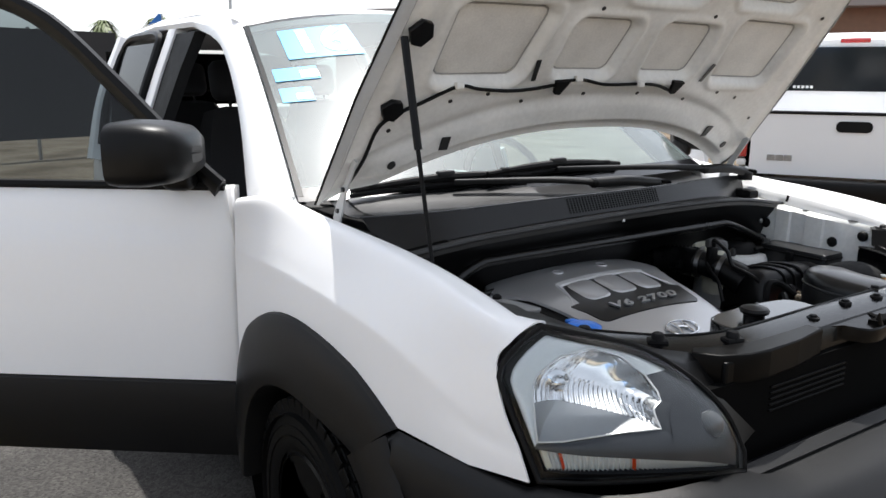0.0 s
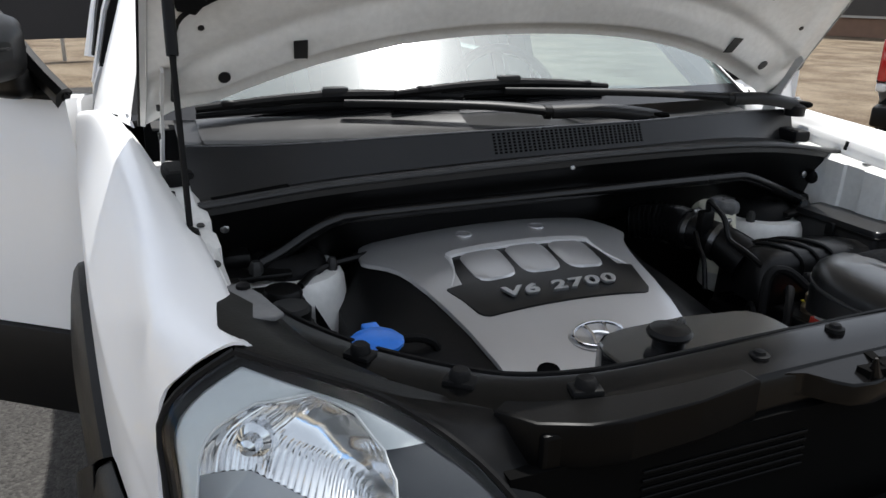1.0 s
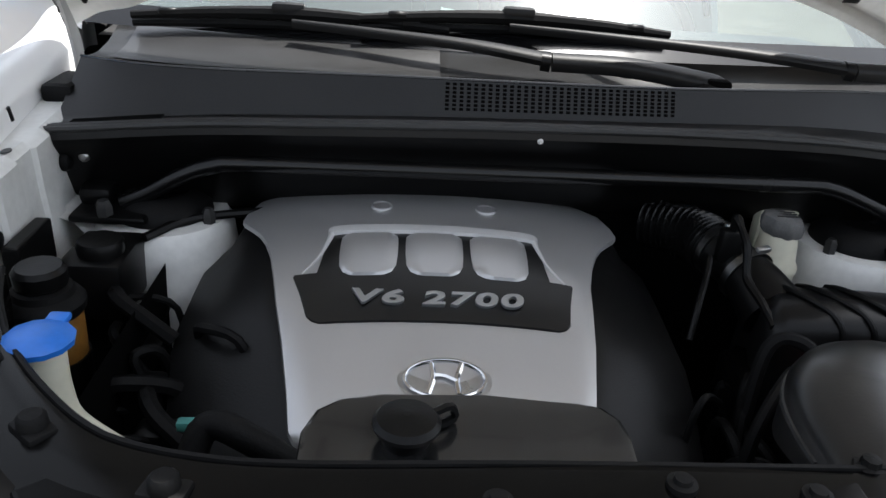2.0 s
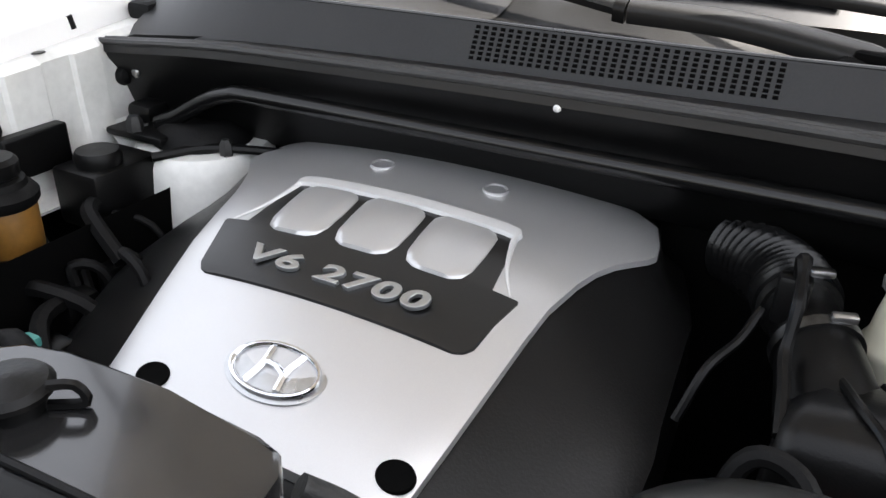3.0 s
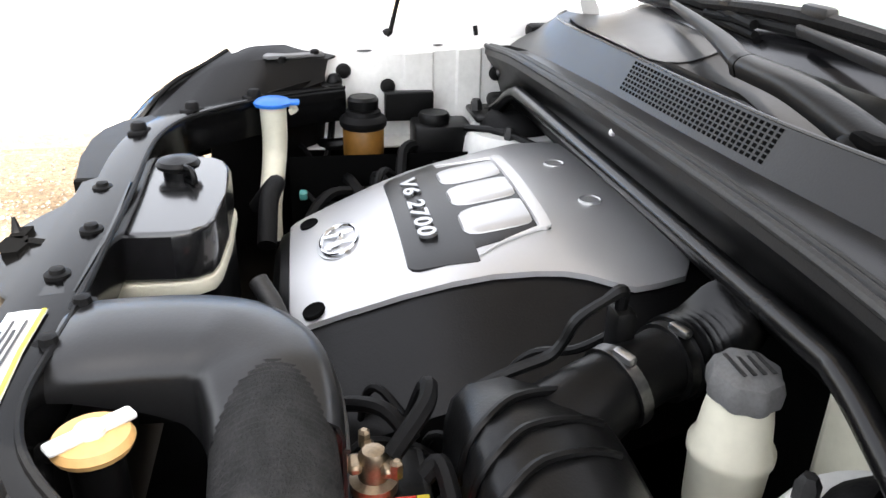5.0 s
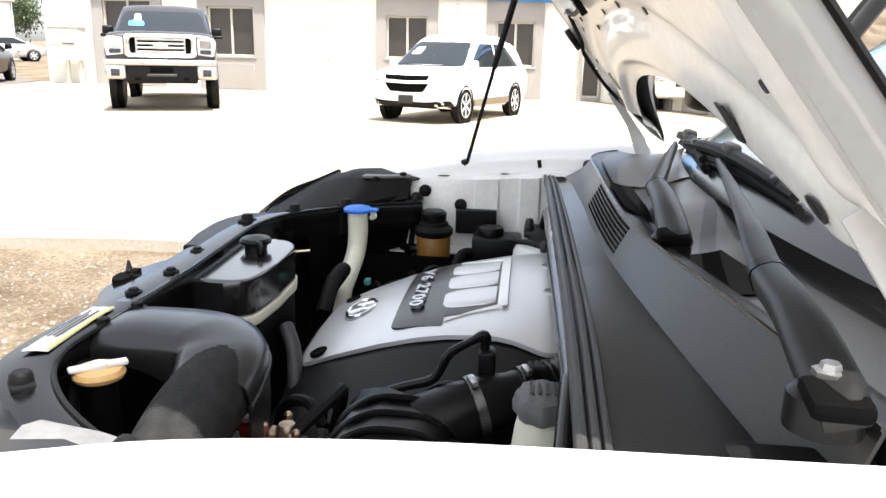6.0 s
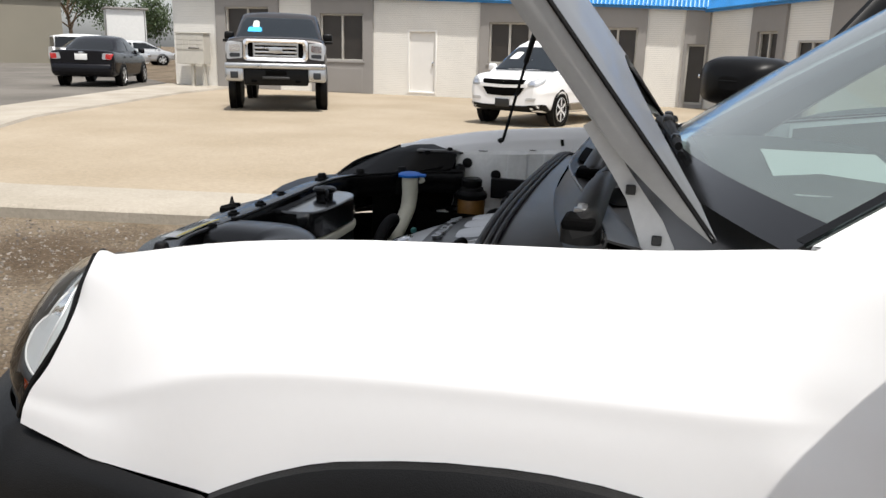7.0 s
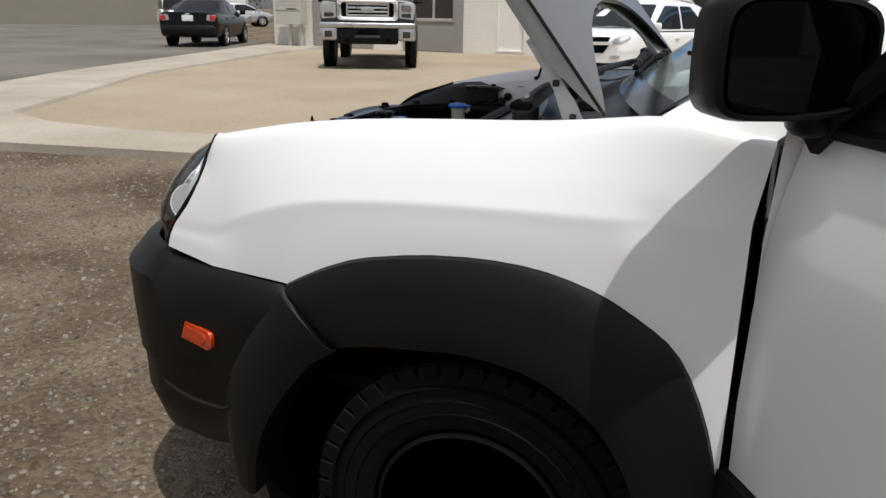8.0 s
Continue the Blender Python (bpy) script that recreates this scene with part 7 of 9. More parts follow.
# cowl
XS = np.linspace(-0.745, 0.700, 45)
CX = [-0.75, -0.70, -0.60, -0.50, -0.40, -0.22, 0.0, 0.12, 0.23, 0.50, 0.67, 0.75]
LIP_Z = [0.968, 0.978, 0.995, 1.005, 1.008, 1.008, 1.004, 1.001, 0.997, 0.987, 0.968, 0.962]
FOOT_Y = [-0.062, -0.053, -0.023, -0.001, 0.013, 0.031, 0.037, 0.035, 0.036, 0.040, 0.046, 0.050]
CREST_Y = [-0.085, -0.078, -0.060, -0.040, -0.020, 0.009, 0.011, 0.010, 0.008, 0.006, -0.045, -0.120]
CREST_Z = [1.045, 1.050, 1.053, 1.055, 1.056, 1.056, 1.054, 1.053, 1.052, 1.047, 1.040, 1.034]


def cowl_at(x, what, k=0.0):
    """A point of the cowl: shelf from lip to foot, steep face from foot to crest, deck from crest to glass."""
    lz, fy, cy, cz = (sum(w * float(interp(x + d, CX, t)) for d, w in ((-0.10, 0.1), (-0.05, 0.25), (0, 0.3), (0.05, 0.25), (0.10, 0.1))) for t in (LIP_Z, FOOT_Y, CREST_Y, CREST_Z))
    lip, foot, crest = Vector((x, 0.094, lz)), Vector((x, fy, lz + 0.002)), Vector((x, cy, cz))
    trench = 0.026 * min(1, max(0, (-0.06 - x) / 0.12)) * min(1, max(0, (k - 0.16) / 0.12)) * min(1, max(0, (1 - k) / 0.2))
    back = Vector((x, -0.165 - 0.13 * (x / 0.65) ** 2, 1.066))
    return {"shelf": lip.lerp(foot, k), "face": foot.lerp(crest, k), "deck": crest.lerp(back, k) - Vector((0, 0, 0.016 * math.sin(math.pi * min(1, k * 1.3)) + trench))}[what]


def cowl_line(what, k, dz=0.0, dy=0.0):
    return [tuple(cowl_at(float(x), what, k) + Vector((0, dy, dz))) for x in XS]


bm = BM()
grid(bm, [cowl_line("shelf", 0, -0.012, 0.001), cowl_line("shelf", 0, -0.002), cowl_line("shelf", 0.04), cowl_line("shelf", 0.9), cowl_line("shelf", 1.0), cowl_line("face", 0.08), cowl_line("face", 0.93), cowl_line("face", 1.0, 0.001), cowl_line("deck", 0.05), cowl_line("deck", 0.10),
          cowl_line("deck", 0.15), cowl_line("deck", 0.20), cowl_line("deck", 0.25), cowl_line("deck", 0.30), cowl_line("deck", 0.5), cowl_line("deck", 0.8), cowl_line("deck", 0.9), cowl_line("deck", 1.0)])
thick(bm, 0.003)
cowl = part("cowl_panel", bm, M["cowl"], suv, "dark grey plastic cowl panel under the windshield", 35)
bm = BM()
grid(bm, [cowl_line("shelf", 0, -0.008, 0.0), cowl_line("shelf", 0, -0.022, -0.005), cowl_line("shelf", 0, -0.045, -0.022), cowl_line("shelf", 0, -0.11, -0.042), cowl_line("shelf", 0, -0.16, -0.09)])
part("plenum_front", bm, M["plastic"], cowl)
for dy, dz, r in ((-0.003, 0.003, 0.0055), (-0.0135, 0.0045, 0.0040), (-0.0225, 0.0035, 0.0035)):
    bm = BM()
    tube(bm, cowl_line("shelf", 0, dz, dy)[::2], r, 8, 2)
    part("hood_seal", bm, M["seal"], cowl)
bm = BM()
tube(bm, cowl_line("face", 1.0, 0.001, 0.0)[::2], 0.0022, 6, 2)
part("crest_edge", bm, M["dusty_satin"], cowl)
# glossier sheet added over the right deck to give its bright sky reflection
bm = BM()
grid(bm, [[cowl_at(float(x), "deck", k) + Vector((0, 0, 0.0035)) for x in np.linspace(0.66, 0.135, 16)] for k in np.linspace(0.10, 1.0, 8)])
part("deck_sheen_sheet", bm, M["deck_gloss"], cowl, "glossy black sheet added over the deck for its sky reflection")
# vent: rows of small square holes, and the slotted inlets
bm = BM()
box(bm, (0, 0, 0), (0.0058, 0.0040, 0.0016))
hole_mesh = bpy.data.meshes.new("vent_hole")
bm.to_mesh(hole_mesh)
bm.free()
hole_mesh.materials.append(M["void"])
for r in range(7):
    for c in range(33):
        x = 0.126 - 0.01085 * c
        a, b = cowl_at(x, "face", 0.18), cowl_at(x, "face", 0.92)
        up = (b - a).normalized()
        o = new("vent_hole", hole_mesh)
        o.parent = cowl
        o.matrix_world = axes(a.lerp(b, (r + 0.3) / 6.6), Vector((1, 0, 0)), up, Vector((1, 0, 0)).cross(up))
# flat near-black sheets laid on the plastic: the slots' shade as colour
bm = BM()
grid(bm, [[cowl_at(float(x), "shelf", k) + Vector((0, 0, 0.0045)) for x in np.linspace(0.672, 0.540, 8)] for k in (0.14, 0.92)])
part("vent_recess", bm, M["void"], cowl)
for xa, xb, ka, kb in ((0.122, -0.122, 0.06, 0.28), (-0.228, -0.390, 0.30, 0.60)):
    bm = BM()
    grid(bm, [[cowl_at(float(x), "deck", k) + Vector((0, 0, 0.0045)) for x in np.linspace(xa, xb, 12)] for k in np.linspace(ka, kb, 4)])
    part("vent_recess", bm, M["void"], cowl)
for x0, n, k0, k1, what in ((0.115, 26, 0.08, 0.26, "deck"), (-0.235, 17, 0.31, 0.59, "deck"), (0.665, 14, 0.18, 0.88, "shelf")):
    for i in range(n):
        bm = BM()
        x = x0 - 0.0092 * i
        a, b = cowl_at(x, what, k0), cowl_at(x, what, k1)
        up = (b - a).normalized()
        box(bm, (0, 0, 0.0045), (0.0042, (b - a).length, 0.008), 0.001, 1, axes(a.lerp(b, 0.5), Vector((1, 0, 0)), up, Vector((1, 0, 0)).cross(up)))
        part("slat", bm, M["cowl" if what == "shelf" else "plastic"], cowl)
bm = BM()
rev(bm, [(0.0045, 0.0), (0.0045, 0.004), (0.0025, 0.006)], aim((-0.010, 0.091, 0.990), (-0.010, 0.2, 0.992)), 10)
part("clip", bm, M["bright"], cowl)
for x in (0.655, -0.655):
    bm = BM()
    rev(bm, [(0.008, 0.0), (0.008, 0.004), (0.004, 0.006)], aim((x, 0.070, 0.925), (x, 0.3, 0.925)), 10)
    part("clip", bm, M["steel"], cowl)
# black foam ends by the hinges
for s in (1, -1):
    bm = BM()
    box(bm, (s * 0.715, -0.05, 0.995), (0.05, 0.10, 0.03), 0.010, 2)
    part("foam_block", bm, M["rubber"], cowl)


# wipers
def channel(bm, pts, widths, h):
    """A pressed arm: flat top with rounded shoulders and turned-down sides along a line."""
    ln = [Vector(p) for p in spline(pts, 5)]
    rows = []
    for i, p in enumerate(ln):
        t = i / (len(ln) - 1)
        d = (ln[min(i + 1, len(ln) - 1)] - ln[max(i - 1, 0)]).normalized()
        side = d.cross(Vector((0, 0.35, 0.94))).normalized()
        up = side.cross(d)
        w = float(interp(t, np.linspace(0, 1, len(widths)), widths)) / 2
        rows.append([p + side * w * a + up * h * c for a, c in ((-1.0, -1.0), (-1.0, -0.2), (-0.8, 0.05), (-0.35, 0.2), (0.35, 0.2), (0.8, 0.05), (1.0, -0.2), (1.0, -1.0))])
    vs = grid(bm, rows, True)
    fill(bm, vs[0][::-1])
    fill(bm, vs[-1])


def wiper(pivot, elbow, tip, b0, b1, nut=False):
    p, e, t = Vector(pivot), Vector(elbow), Vector(tip)
    d = (e - p).normalized()
    bm = BM()
    channel(bm, [p - d * 0.030 - Vector((0, 0, 0.004)), p, p.lerp(e, 0.5) + Vector((0, 0, 0.007)), e - d * 0.004], [0.026, 0.037, 0.036, 0.031, 0.029], 0.018)
    arm = part("wiper", bm, M["wiper_black"], suv, "black windshield wiper")
    bm = BM()
    channel(bm, [e - d * 0.002, e + d * 0.013], [0.031, 0.029], 0.019)
    part("joint", bm, M["plastic"], arm)
    if nut:
        bm = BM()
        rev(bm, [(0.011, -0.002), (0.011, 0.004), (0.007, 0.005), (0.006, 0.009), (0.002, 0.0095)], Matrix.Translation(p), 6)
        part("pivot_nut", bm, M["steel"], arm, "bare steel pivot nut")
    bm = BM()
    box(bm, (0, 0, 0), (0.040, 0.038, 0.014), 0.006, 2, axes(p - d * 0.018 - Vector((0, 0, 0.006)), d, Vector((0, 0, 1)).cross(d), Vector((0, 0, 1))))
    part("pivot_cover", bm, M["void"], arm)
    bm = BM()
    rev(bm, [(0.024, -0.035), (0.024, -0.012), (0.018, -0.006)], Matrix.Translation(p), 16)
    part("pivot", bm, M["plastic"], arm)
    bm = BM()
    channel(bm, [e + d * 0.010, e.lerp(t, 0.3) + Vector((0, 0, 0.005)), e.lerp(t, 0.7) + Vector((0, 0, 0.003)), t], [0.027, 0.024, 0.017, 0.012, 0.009], 0.011)
    part("arm", bm, M["wiper_black"], arm)
    b0, b1 = Vector(b0), Vector(b1)
    for name, lo, r, mt in (("blade", 0.0, [0.007, 0.010, 0.012, 0.010, 0.007], "rubber"), ("wiping_edge", -0.014, [0.006, 0.008, 0.008, 0.008, 0.006], "rubber")):
        bm = BM()
        tube(bm, [b0.lerp(b1, k) + Vector((0, -0.3 * abs(lo), lo + 0.014 * math.sin(math.pi * k) * (1 if lo == 0 else 0.6))) for k in (0, 0.25, 0.5, 0.75, 1)], r, 8, 6)
        part(name, bm, M[mt], arm)
    bm = BM()
    box(bm, b0.lerp(b1, 0.5) + Vector((0, 0.0, 0.022)), (0.055, 0.020, 0.020), 0.006, 2)
    part("adapter", bm, M["wiper_black"], arm)
    for k in (0.12, 0.30, 0.70, 0.88):
        bm = BM()
        box(bm, b0.lerp(b1, k) + Vector((0, 0, 0.004 + 0.010 * math.sin(math.pi * k))), (0.035, 0.016, 0.014), 0.004, 1)
        part("bridge", bm, M["plastic"], arm)


wiper((-0.285, -0.034, 1.068), (-0.035, -0.050, 1.084), (0.38, -0.150, 1.098), (0.66, -0.210, 1.082), (0.12, -0.150, 1.098))
wiper((-0.728, -0.052, 1.074), (-0.535, -0.066, 1.092), (0.02, -0.150, 1.112), (-0.26, -0.176, 1.106), (0.27, -0.152, 1.108), True)

# strut brace across the bay
bm = BM()
tube(bm, [(0.600, 0.092, 0.862), (0.56, 0.090, 0.880), (0.512, 0.088, 0.908), (0.465, 0.087, 0.926), (0.40, 0.086, 0.931), (0.0, 0.085, 0.935), (-0.40, 0.083, 0.938), (-0.465, 0.085, 0.936), (-0.525, 0.090, 0.916), (-0.60, 0.096, 0.884), (-0.640, 0.094, 0.866)], 0.0125, 12, 6)
brace = part("strut_brace", bm, M["satin"], suv, "black tubular strut brace")
for s in (1, -1):
    bm = BM()
    box(bm, (s * 0.61, 0.062, 0.852), (0.11, 0.15, 0.012), 0.005, 2)
    box(bm, (s * 0.64, 0.066, 0.870), (0.05, 0.06, 0.03), 0.012, 2)
    part("brace_foot", bm, M["plastic"], brace)
    for y in (0.0, 0.125):
        bm = BM()
        rev(bm, [(0.012, 0.856), (0.012, 0.872), (0.008, 0.880)], Matrix.Translation((s * 0.615, y, 0)), 6)
        part("bolt", bm, M["seal"], brace)

# engine cover
CY = [-0.03, 0.0, 0.08, 0.165, 0.25, 0.30, 0.335, 0.426, 0.468, 0.487, 0.515]
CZ = [0.866, 0.871, 0.873, 0.867, 0.852, 0.841, 0.832, 0.797, 0.779, 0.770, 0.758]


def xc(y):
    return float(interp(y, [0, 0.27, 0.335, 0.42, 0.48], [0.140, 0.140, 0.134, 0.130, 0.130]))


def ztop(x, y):
    return float(interp(y, CY, CZ)) - 0.35 * (x - xc(y)) ** 2


def patch(bm, rows, h, drop, ncol=12, soft=0.004):
    """A skin over the engine cover: rows of (y, left half, right half); its rim falls by drop."""
    out = []
    for i, (y, a, b) in enumerate(rows):
        c = xc(y)
        e = 1 if i in (0, len(rows) - 1) else 0
        r = [(c + a + 0.001, y, ztop(c + a, y) + h - drop), (c + a, y, ztop(c + a, y) + h - (soft if not e else drop))]
        for k in range(1, ncol):
            x = c + a + (b - a) * k / ncol
            r.append((x, y, ztop(x, y) + h - (drop if e else 0)))
        r += [(c + b, y, ztop(c + b, y) + h - (soft if not e else drop)), (c + b - 0.001, y, ztop(c + b, y) + h - drop)]
        out.append(r)
    grid(bm, out)


def sym(rows):
    return [(y, w, -w) for y, w in rows]


bm = BM()
ys = np.linspace(0.512, -0.02, 14)
rows = []
for y in ys:
    c = xc(y)
    w = float(interp(y, [-0.02, 0.09, 0.17, 0.36, 0.485, 0.512], [0.25, 0.275, 0.235, 0.20, 0.178, 0.16]))
    o = float(interp(y, [-0.02, 0.1, 0.3, 0.5], [0.31, 0.345, 0.355, 0.33]))
    rows.append([(c + o, y, 0.66), (c + o - 0.01, y, ztop(c, y) - 0.095), (c + o - 0.04, y, ztop(c, y) - 0.075), (c + w + 0.012, y, ztop(c + w, y) - 0.014), (c + w - 0.01, y, ztop(c + w, y) - 0.006),
                 (c, y, ztop(c, y) - 0.006), (c - w + 0.01, y, ztop(c - w, y) - 0.006), (c - w - 0.012, y, ztop(c - w, y) - 0.014), (c - o + 0.04, y, ztop(c, y) - 0.075), (c - o + 0.01, y, ztop(c, y) - 0.095), (c - o, y, 0.66)])
first = [(x, 0.524, z - (0.03 if k not in (0, 10) else 0)) for k, (x, y, z) in enumerate(rows[0])]
rows = [[(x, 0.532, 0.66) for x, y, z in first], first] + rows + [[(x, y - 0.01, z - 0.05 * (k not in (0, 10))) for k, (x, y, z) in enumerate(rows[-1])]]
grid(bm, rows)
cover = part("engine_cover", bm, M["grey_plastic"], suv, "engine cover, silver top over black skirt")
bm = BM()
patch(bm, sym([(0.4985, 0.146), (0.497, 0.156), (0.491, 0.166), (0.480, 0.173), (0.43, 0.182), (0.36, 0.195), (0.30, 0.206), (0.25, 0.214), (0.20, 0.226), (0.17, 0.237), (0.145, 0.250), (0.125, 0.265), (0.110, 0.277), (0.098, 0.283), (0.07, 0.280), (0.03, 0.268), (0.012, 0.24), (-0.004, 0.19), (-0.012, 0.16), (-0.014, 0.15)]), 0.004, 0.010, 24, 0.003)
top = part("silver_plate", bm, M["silver"], cover, "brushed silver plastic plate", 50)
bm = BM()
patch(bm, sym([(0.3475, 0.146), (0.347, 0.150), (0.343, 0.159), (0.335, 0.166), (0.30, 0.175), (0.264, 0.186), (0.2605, 0.185), (0.260, 0.156), (0.20, 0.149), (0.172, 0.143), (0.167, 0.138), (0.1665, 0.136)]), 0.0062, 0.004, 20, 0.001)
part("dark_panel", bm, M["panel_satin"], cover, "matt black panel with lettering")
for k in (-1, 0, 1):
    bm = BM()
    o = 0.0895 * k
    rows = [(0.2685, 0.012), (0.267, 0.022), (0.261, 0.032), (0.247, 0.0375), (0.22, 0.0392), (0.197, 0.0392), (0.185, 0.0385), (0.179, 0.034), (0.1782, 0.031)]
    patch(bm, [(y, o + w, o - w) for y, w in rows], 0.0105, 0.006, 8, 0.003)
    part("tab", bm, M["silver"], cover)
bm = BM()
patch(bm, sym([(0.1755, 0.142), (0.175, 0.147), (0.167, 0.149), (0.1595, 0.145), (0.159, 0.141)]), 0.0115, 0.007, 18, 0.002)
for s in (1, -1):
    pts = [(0.166, 0.143), (0.19, 0.147), (0.225, 0.157), (0.259, 0.176)]
    tube(bm, [(xc(y) + s * w, y, ztop(xc(y) + s * w, y) + 0.0055) for y, w in pts], [0.005, 0.0035, 0.002, 0.001], 8, 4)
part("trim_frame", bm, M["bright"], cover)
for nx, ny in ((0.217, 0.087), (0.059, 0.085)):
    bm = BM()
    z = ztop(nx, ny)
    rev(bm, [(0.0165, z + 0.002), (0.016, z + 0.0062), (0.0145, z + 0.0064), (0.0125, z + 0.0046), (0.003, z + 0.0043)], Matrix.Translation((nx, ny, 0)), 20)
    part("cap_nut", bm, M["silver"], cover)
for nx, ny in ((0.245, 0.468), (-0.026, 0.467)):
    bm = BM()
    q = math.atan(0.35)
    mm = Matrix.Translation((nx, ny, ztop(nx, ny) + 0.0062)) @ Matrix.Rotation(-q, 4, "X")
    rev(bm, [(0.0165, -0.004), (0.0165, 0.0004), (0.0155, 0.0010), (0.0148, 0.0004), (0.003, 0.0002)], mm, 24, 1.1, 0.9)
    part("bolt_hole", bm, M["void"], cover)
bm = BM()
q = math.atan(0.33)
mm = Matrix.Translation((0.129, 0.426, ztop(0.129, 0.426) + 0.005)) @ Matrix.Rotation(-q, 4, "X")
tube(bm, [(0.047 * math.cos(a), 0.027 * math.sin(a), 0.001) for a in [2 * math.pi * k / 40 for k in range(41)]], 0.0034, 8, 1, mm, smooth=False, flat=0.8)
tube(bm, [(-0.020, -0.022, 0.001), (-0.014, 0.0, 0.002), (-0.016, 0.021, 0.001)], 0.0036, 6, 6, mm)
tube(bm, [(0.020, 0.022, 0.001), (0.014, 0.0, 0.002), (0.016, -0.021, 0.001)], 0.0036, 6, 6, mm)
tube(bm, [(-0.014, 0.004, 0.002), (0, -0.003, 0.002), (0.014, -0.004, 0.002)], 0.0036, 6, 6, mm)
part("emblem", bm, M["chrome"], cover, "chrome oval emblem")
bm = BM()
rev(bm, [(0.002, 0.0), (0.0525, 0.0), (0.0525, 0.0012), (0.050, 0.0016), (0.002, 0.0014)], mm @ Matrix.Translation((0, 0, -0.0028)), 40, 1.06, 0.66)
part("emblem_seat", bm, M["alloy"], cover)
cu = bpy.data.curves.new("cover_text", "FONT")
cu.body, cu.size, cu.extrude, cu.bevel_depth, cu.align_x, cu.align_y, cu.space_character, cu.shear = "V6 2700", 0.044, 0.0020, 0.0008, "CENTER", "CENTER", 1.14, 0.12
cu.offset = 0.0007
tmp = bpy.data.objects.new("tmp", cu)
scene.collection.objects.link(tmp)
me = bpy.data.meshes.new_from_object(tmp.evaluated_get(bpy.context.evaluated_depsgraph_get()))
bpy.data.objects.remove(tmp)
me.materials.append(M["alloy"])
q = math.atan2(0.832 - 0.852, 0.085)
LM = Matrix.Translation((0.139, 0.315, ztop(0.139, 0.315) + 0.0082)) @ Matrix.Rotation(q, 4, "X") @ Matrix.Rotation(math.pi, 4, "Z") @ Matrix.Diagonal((1.31, 0.76, 1, 1))
src = BM()
src.from_mesh(me)
src.verts.ensure_lookup_table()
left = set(range(len(src.verts)))
while left:
    seed = min(left)
    island, queue = set(), [src.verts[seed]]
    while queue:
        v = queue.pop()
        if v.index in island:
            continue
        island.add(v.index)
        queue += [e.other_vert(v) for e in v.link_edges]
    left -= island
    bm = BM()
    vmap = {k: bm.verts.new(LM @ src.verts[k].co) for k in sorted(island)}
    for f in src.faces:
        if f.verts[0].index in island:
            bm.faces.new([vmap[v.index] for v in f.verts])
    part("letter", bm, M["alloy"], cover, "raised silver letter")
src.free()

# radiator support and front panels
RAIL = [(0.665, 0.40), (0.635, 0.47), (0.585, 0.555), (0.515, 0.635), (0.44, 0.695), (0.35, 0.722), (0.25, 0.728), (0.10, 0.722), (-0.10, 0.718), (-0.25, 0.716), (-0.36, 0.720), (-0.445, 0.698), (-0.52, 0.645), (-0.58, 0.58), (-0.635, 0.50), (-0.668, 0.42)]


def strip(prof):
    ln = spline([Vector((x, y, 0)) for x, y in RAIL], 4)
    rows = []
    for i, p in enumerate(ln):
        d = (ln[min(i + 1, len(ln) - 1)] - ln[max(i - 1, 0)]).normalized()
        n = Vector((-d.y, d.x, 0))
        if n.y > 0:
            n = -n
        rows.append([(p.x - n.x * o, p.y - n.y * o, z) for o, z in prof])
    return rows


bm = BM()
grid(bm, strip([(-0.040, 0.840), (-0.040, 0.895), (-0.036, 0.904), (-0.028, 0.906), (0.020, 0.900), (0.034, 0.898), (0.040, 0.890), (0.042, 0.80)]))
thick(bm, 0.003)
rail_ob = part("radiator_support", bm, M["rail"], suv, "black plastic radiator support cover")
bm = BM()
tube(bm, [Vector(r[0]) for r in strip([(-0.038, 0.9045)])][::2], 0.0034, 6, 2)
part("edge_seal", bm, M["rubber"], rail_ob)
# centre panel with two latch openings
bm = BM()
out = [(0.114, 0.688), (0.122, 0.757), (0.068, 0.763), (0.051, 0.786), (0.028, 0.801), (-0.005, 0.805), (-0.040, 0.800), (-0.088, 0.799), (-0.125, 0.787), (-0.165, 0.765), (-0.186, 0.748), (-0.196, 0.715), (-0.196, 0.684), (-0.04, 0.682)]
prism(bm, out, 0.876, 0.906, None, 0.003)
for v in bm.verts:
    v.co.z -= 0.20 * max(0, v.co.y - 0.700)
cp = part("centre_panel", bm, M["rail"], rail_ob, "grey plastic latch panel")


def panel_z(y):
    return 0.906 - 0.20 * max(0, y - 0.700)


for x, y in ((0.105, 0.724), (-0.044, 0.704), (-0.152, 0.712)):
    bm = BM()
    z = panel_z(y)
    rev(bm, [(0.013, z - 0.003), (0.0125, z + 0.003), (0.008, z + 0.004), (0.007, z + 0.008), (0.002, z + 0.0085)], Matrix.Translation((x, y, 0)), 18)
    part("push_rivet", bm, M["rubber"], cp)
for x, y, a in ((0.356, 0.722, 12), (0.480, 0.656, 40), (0.566, 0.556, 52), (-0.475, 0.672, -40)):
    bm = BM()
    mm = Matrix.Translation((x, y, 0.898)) @ Matrix.Rotation(radians(-a), 4, "Z")
    box(bm, (0, 0, 0.004), (0.038, 0.026, 0.012), 0.004, 2, mm)
    rev(bm, [(0.013, 0.006), (0.012, 0.018), (0.009, 0.021), (0.002, 0.021)], mm, 14)
    part("rubber_stop", bm, M["rubber"], rail_ob)
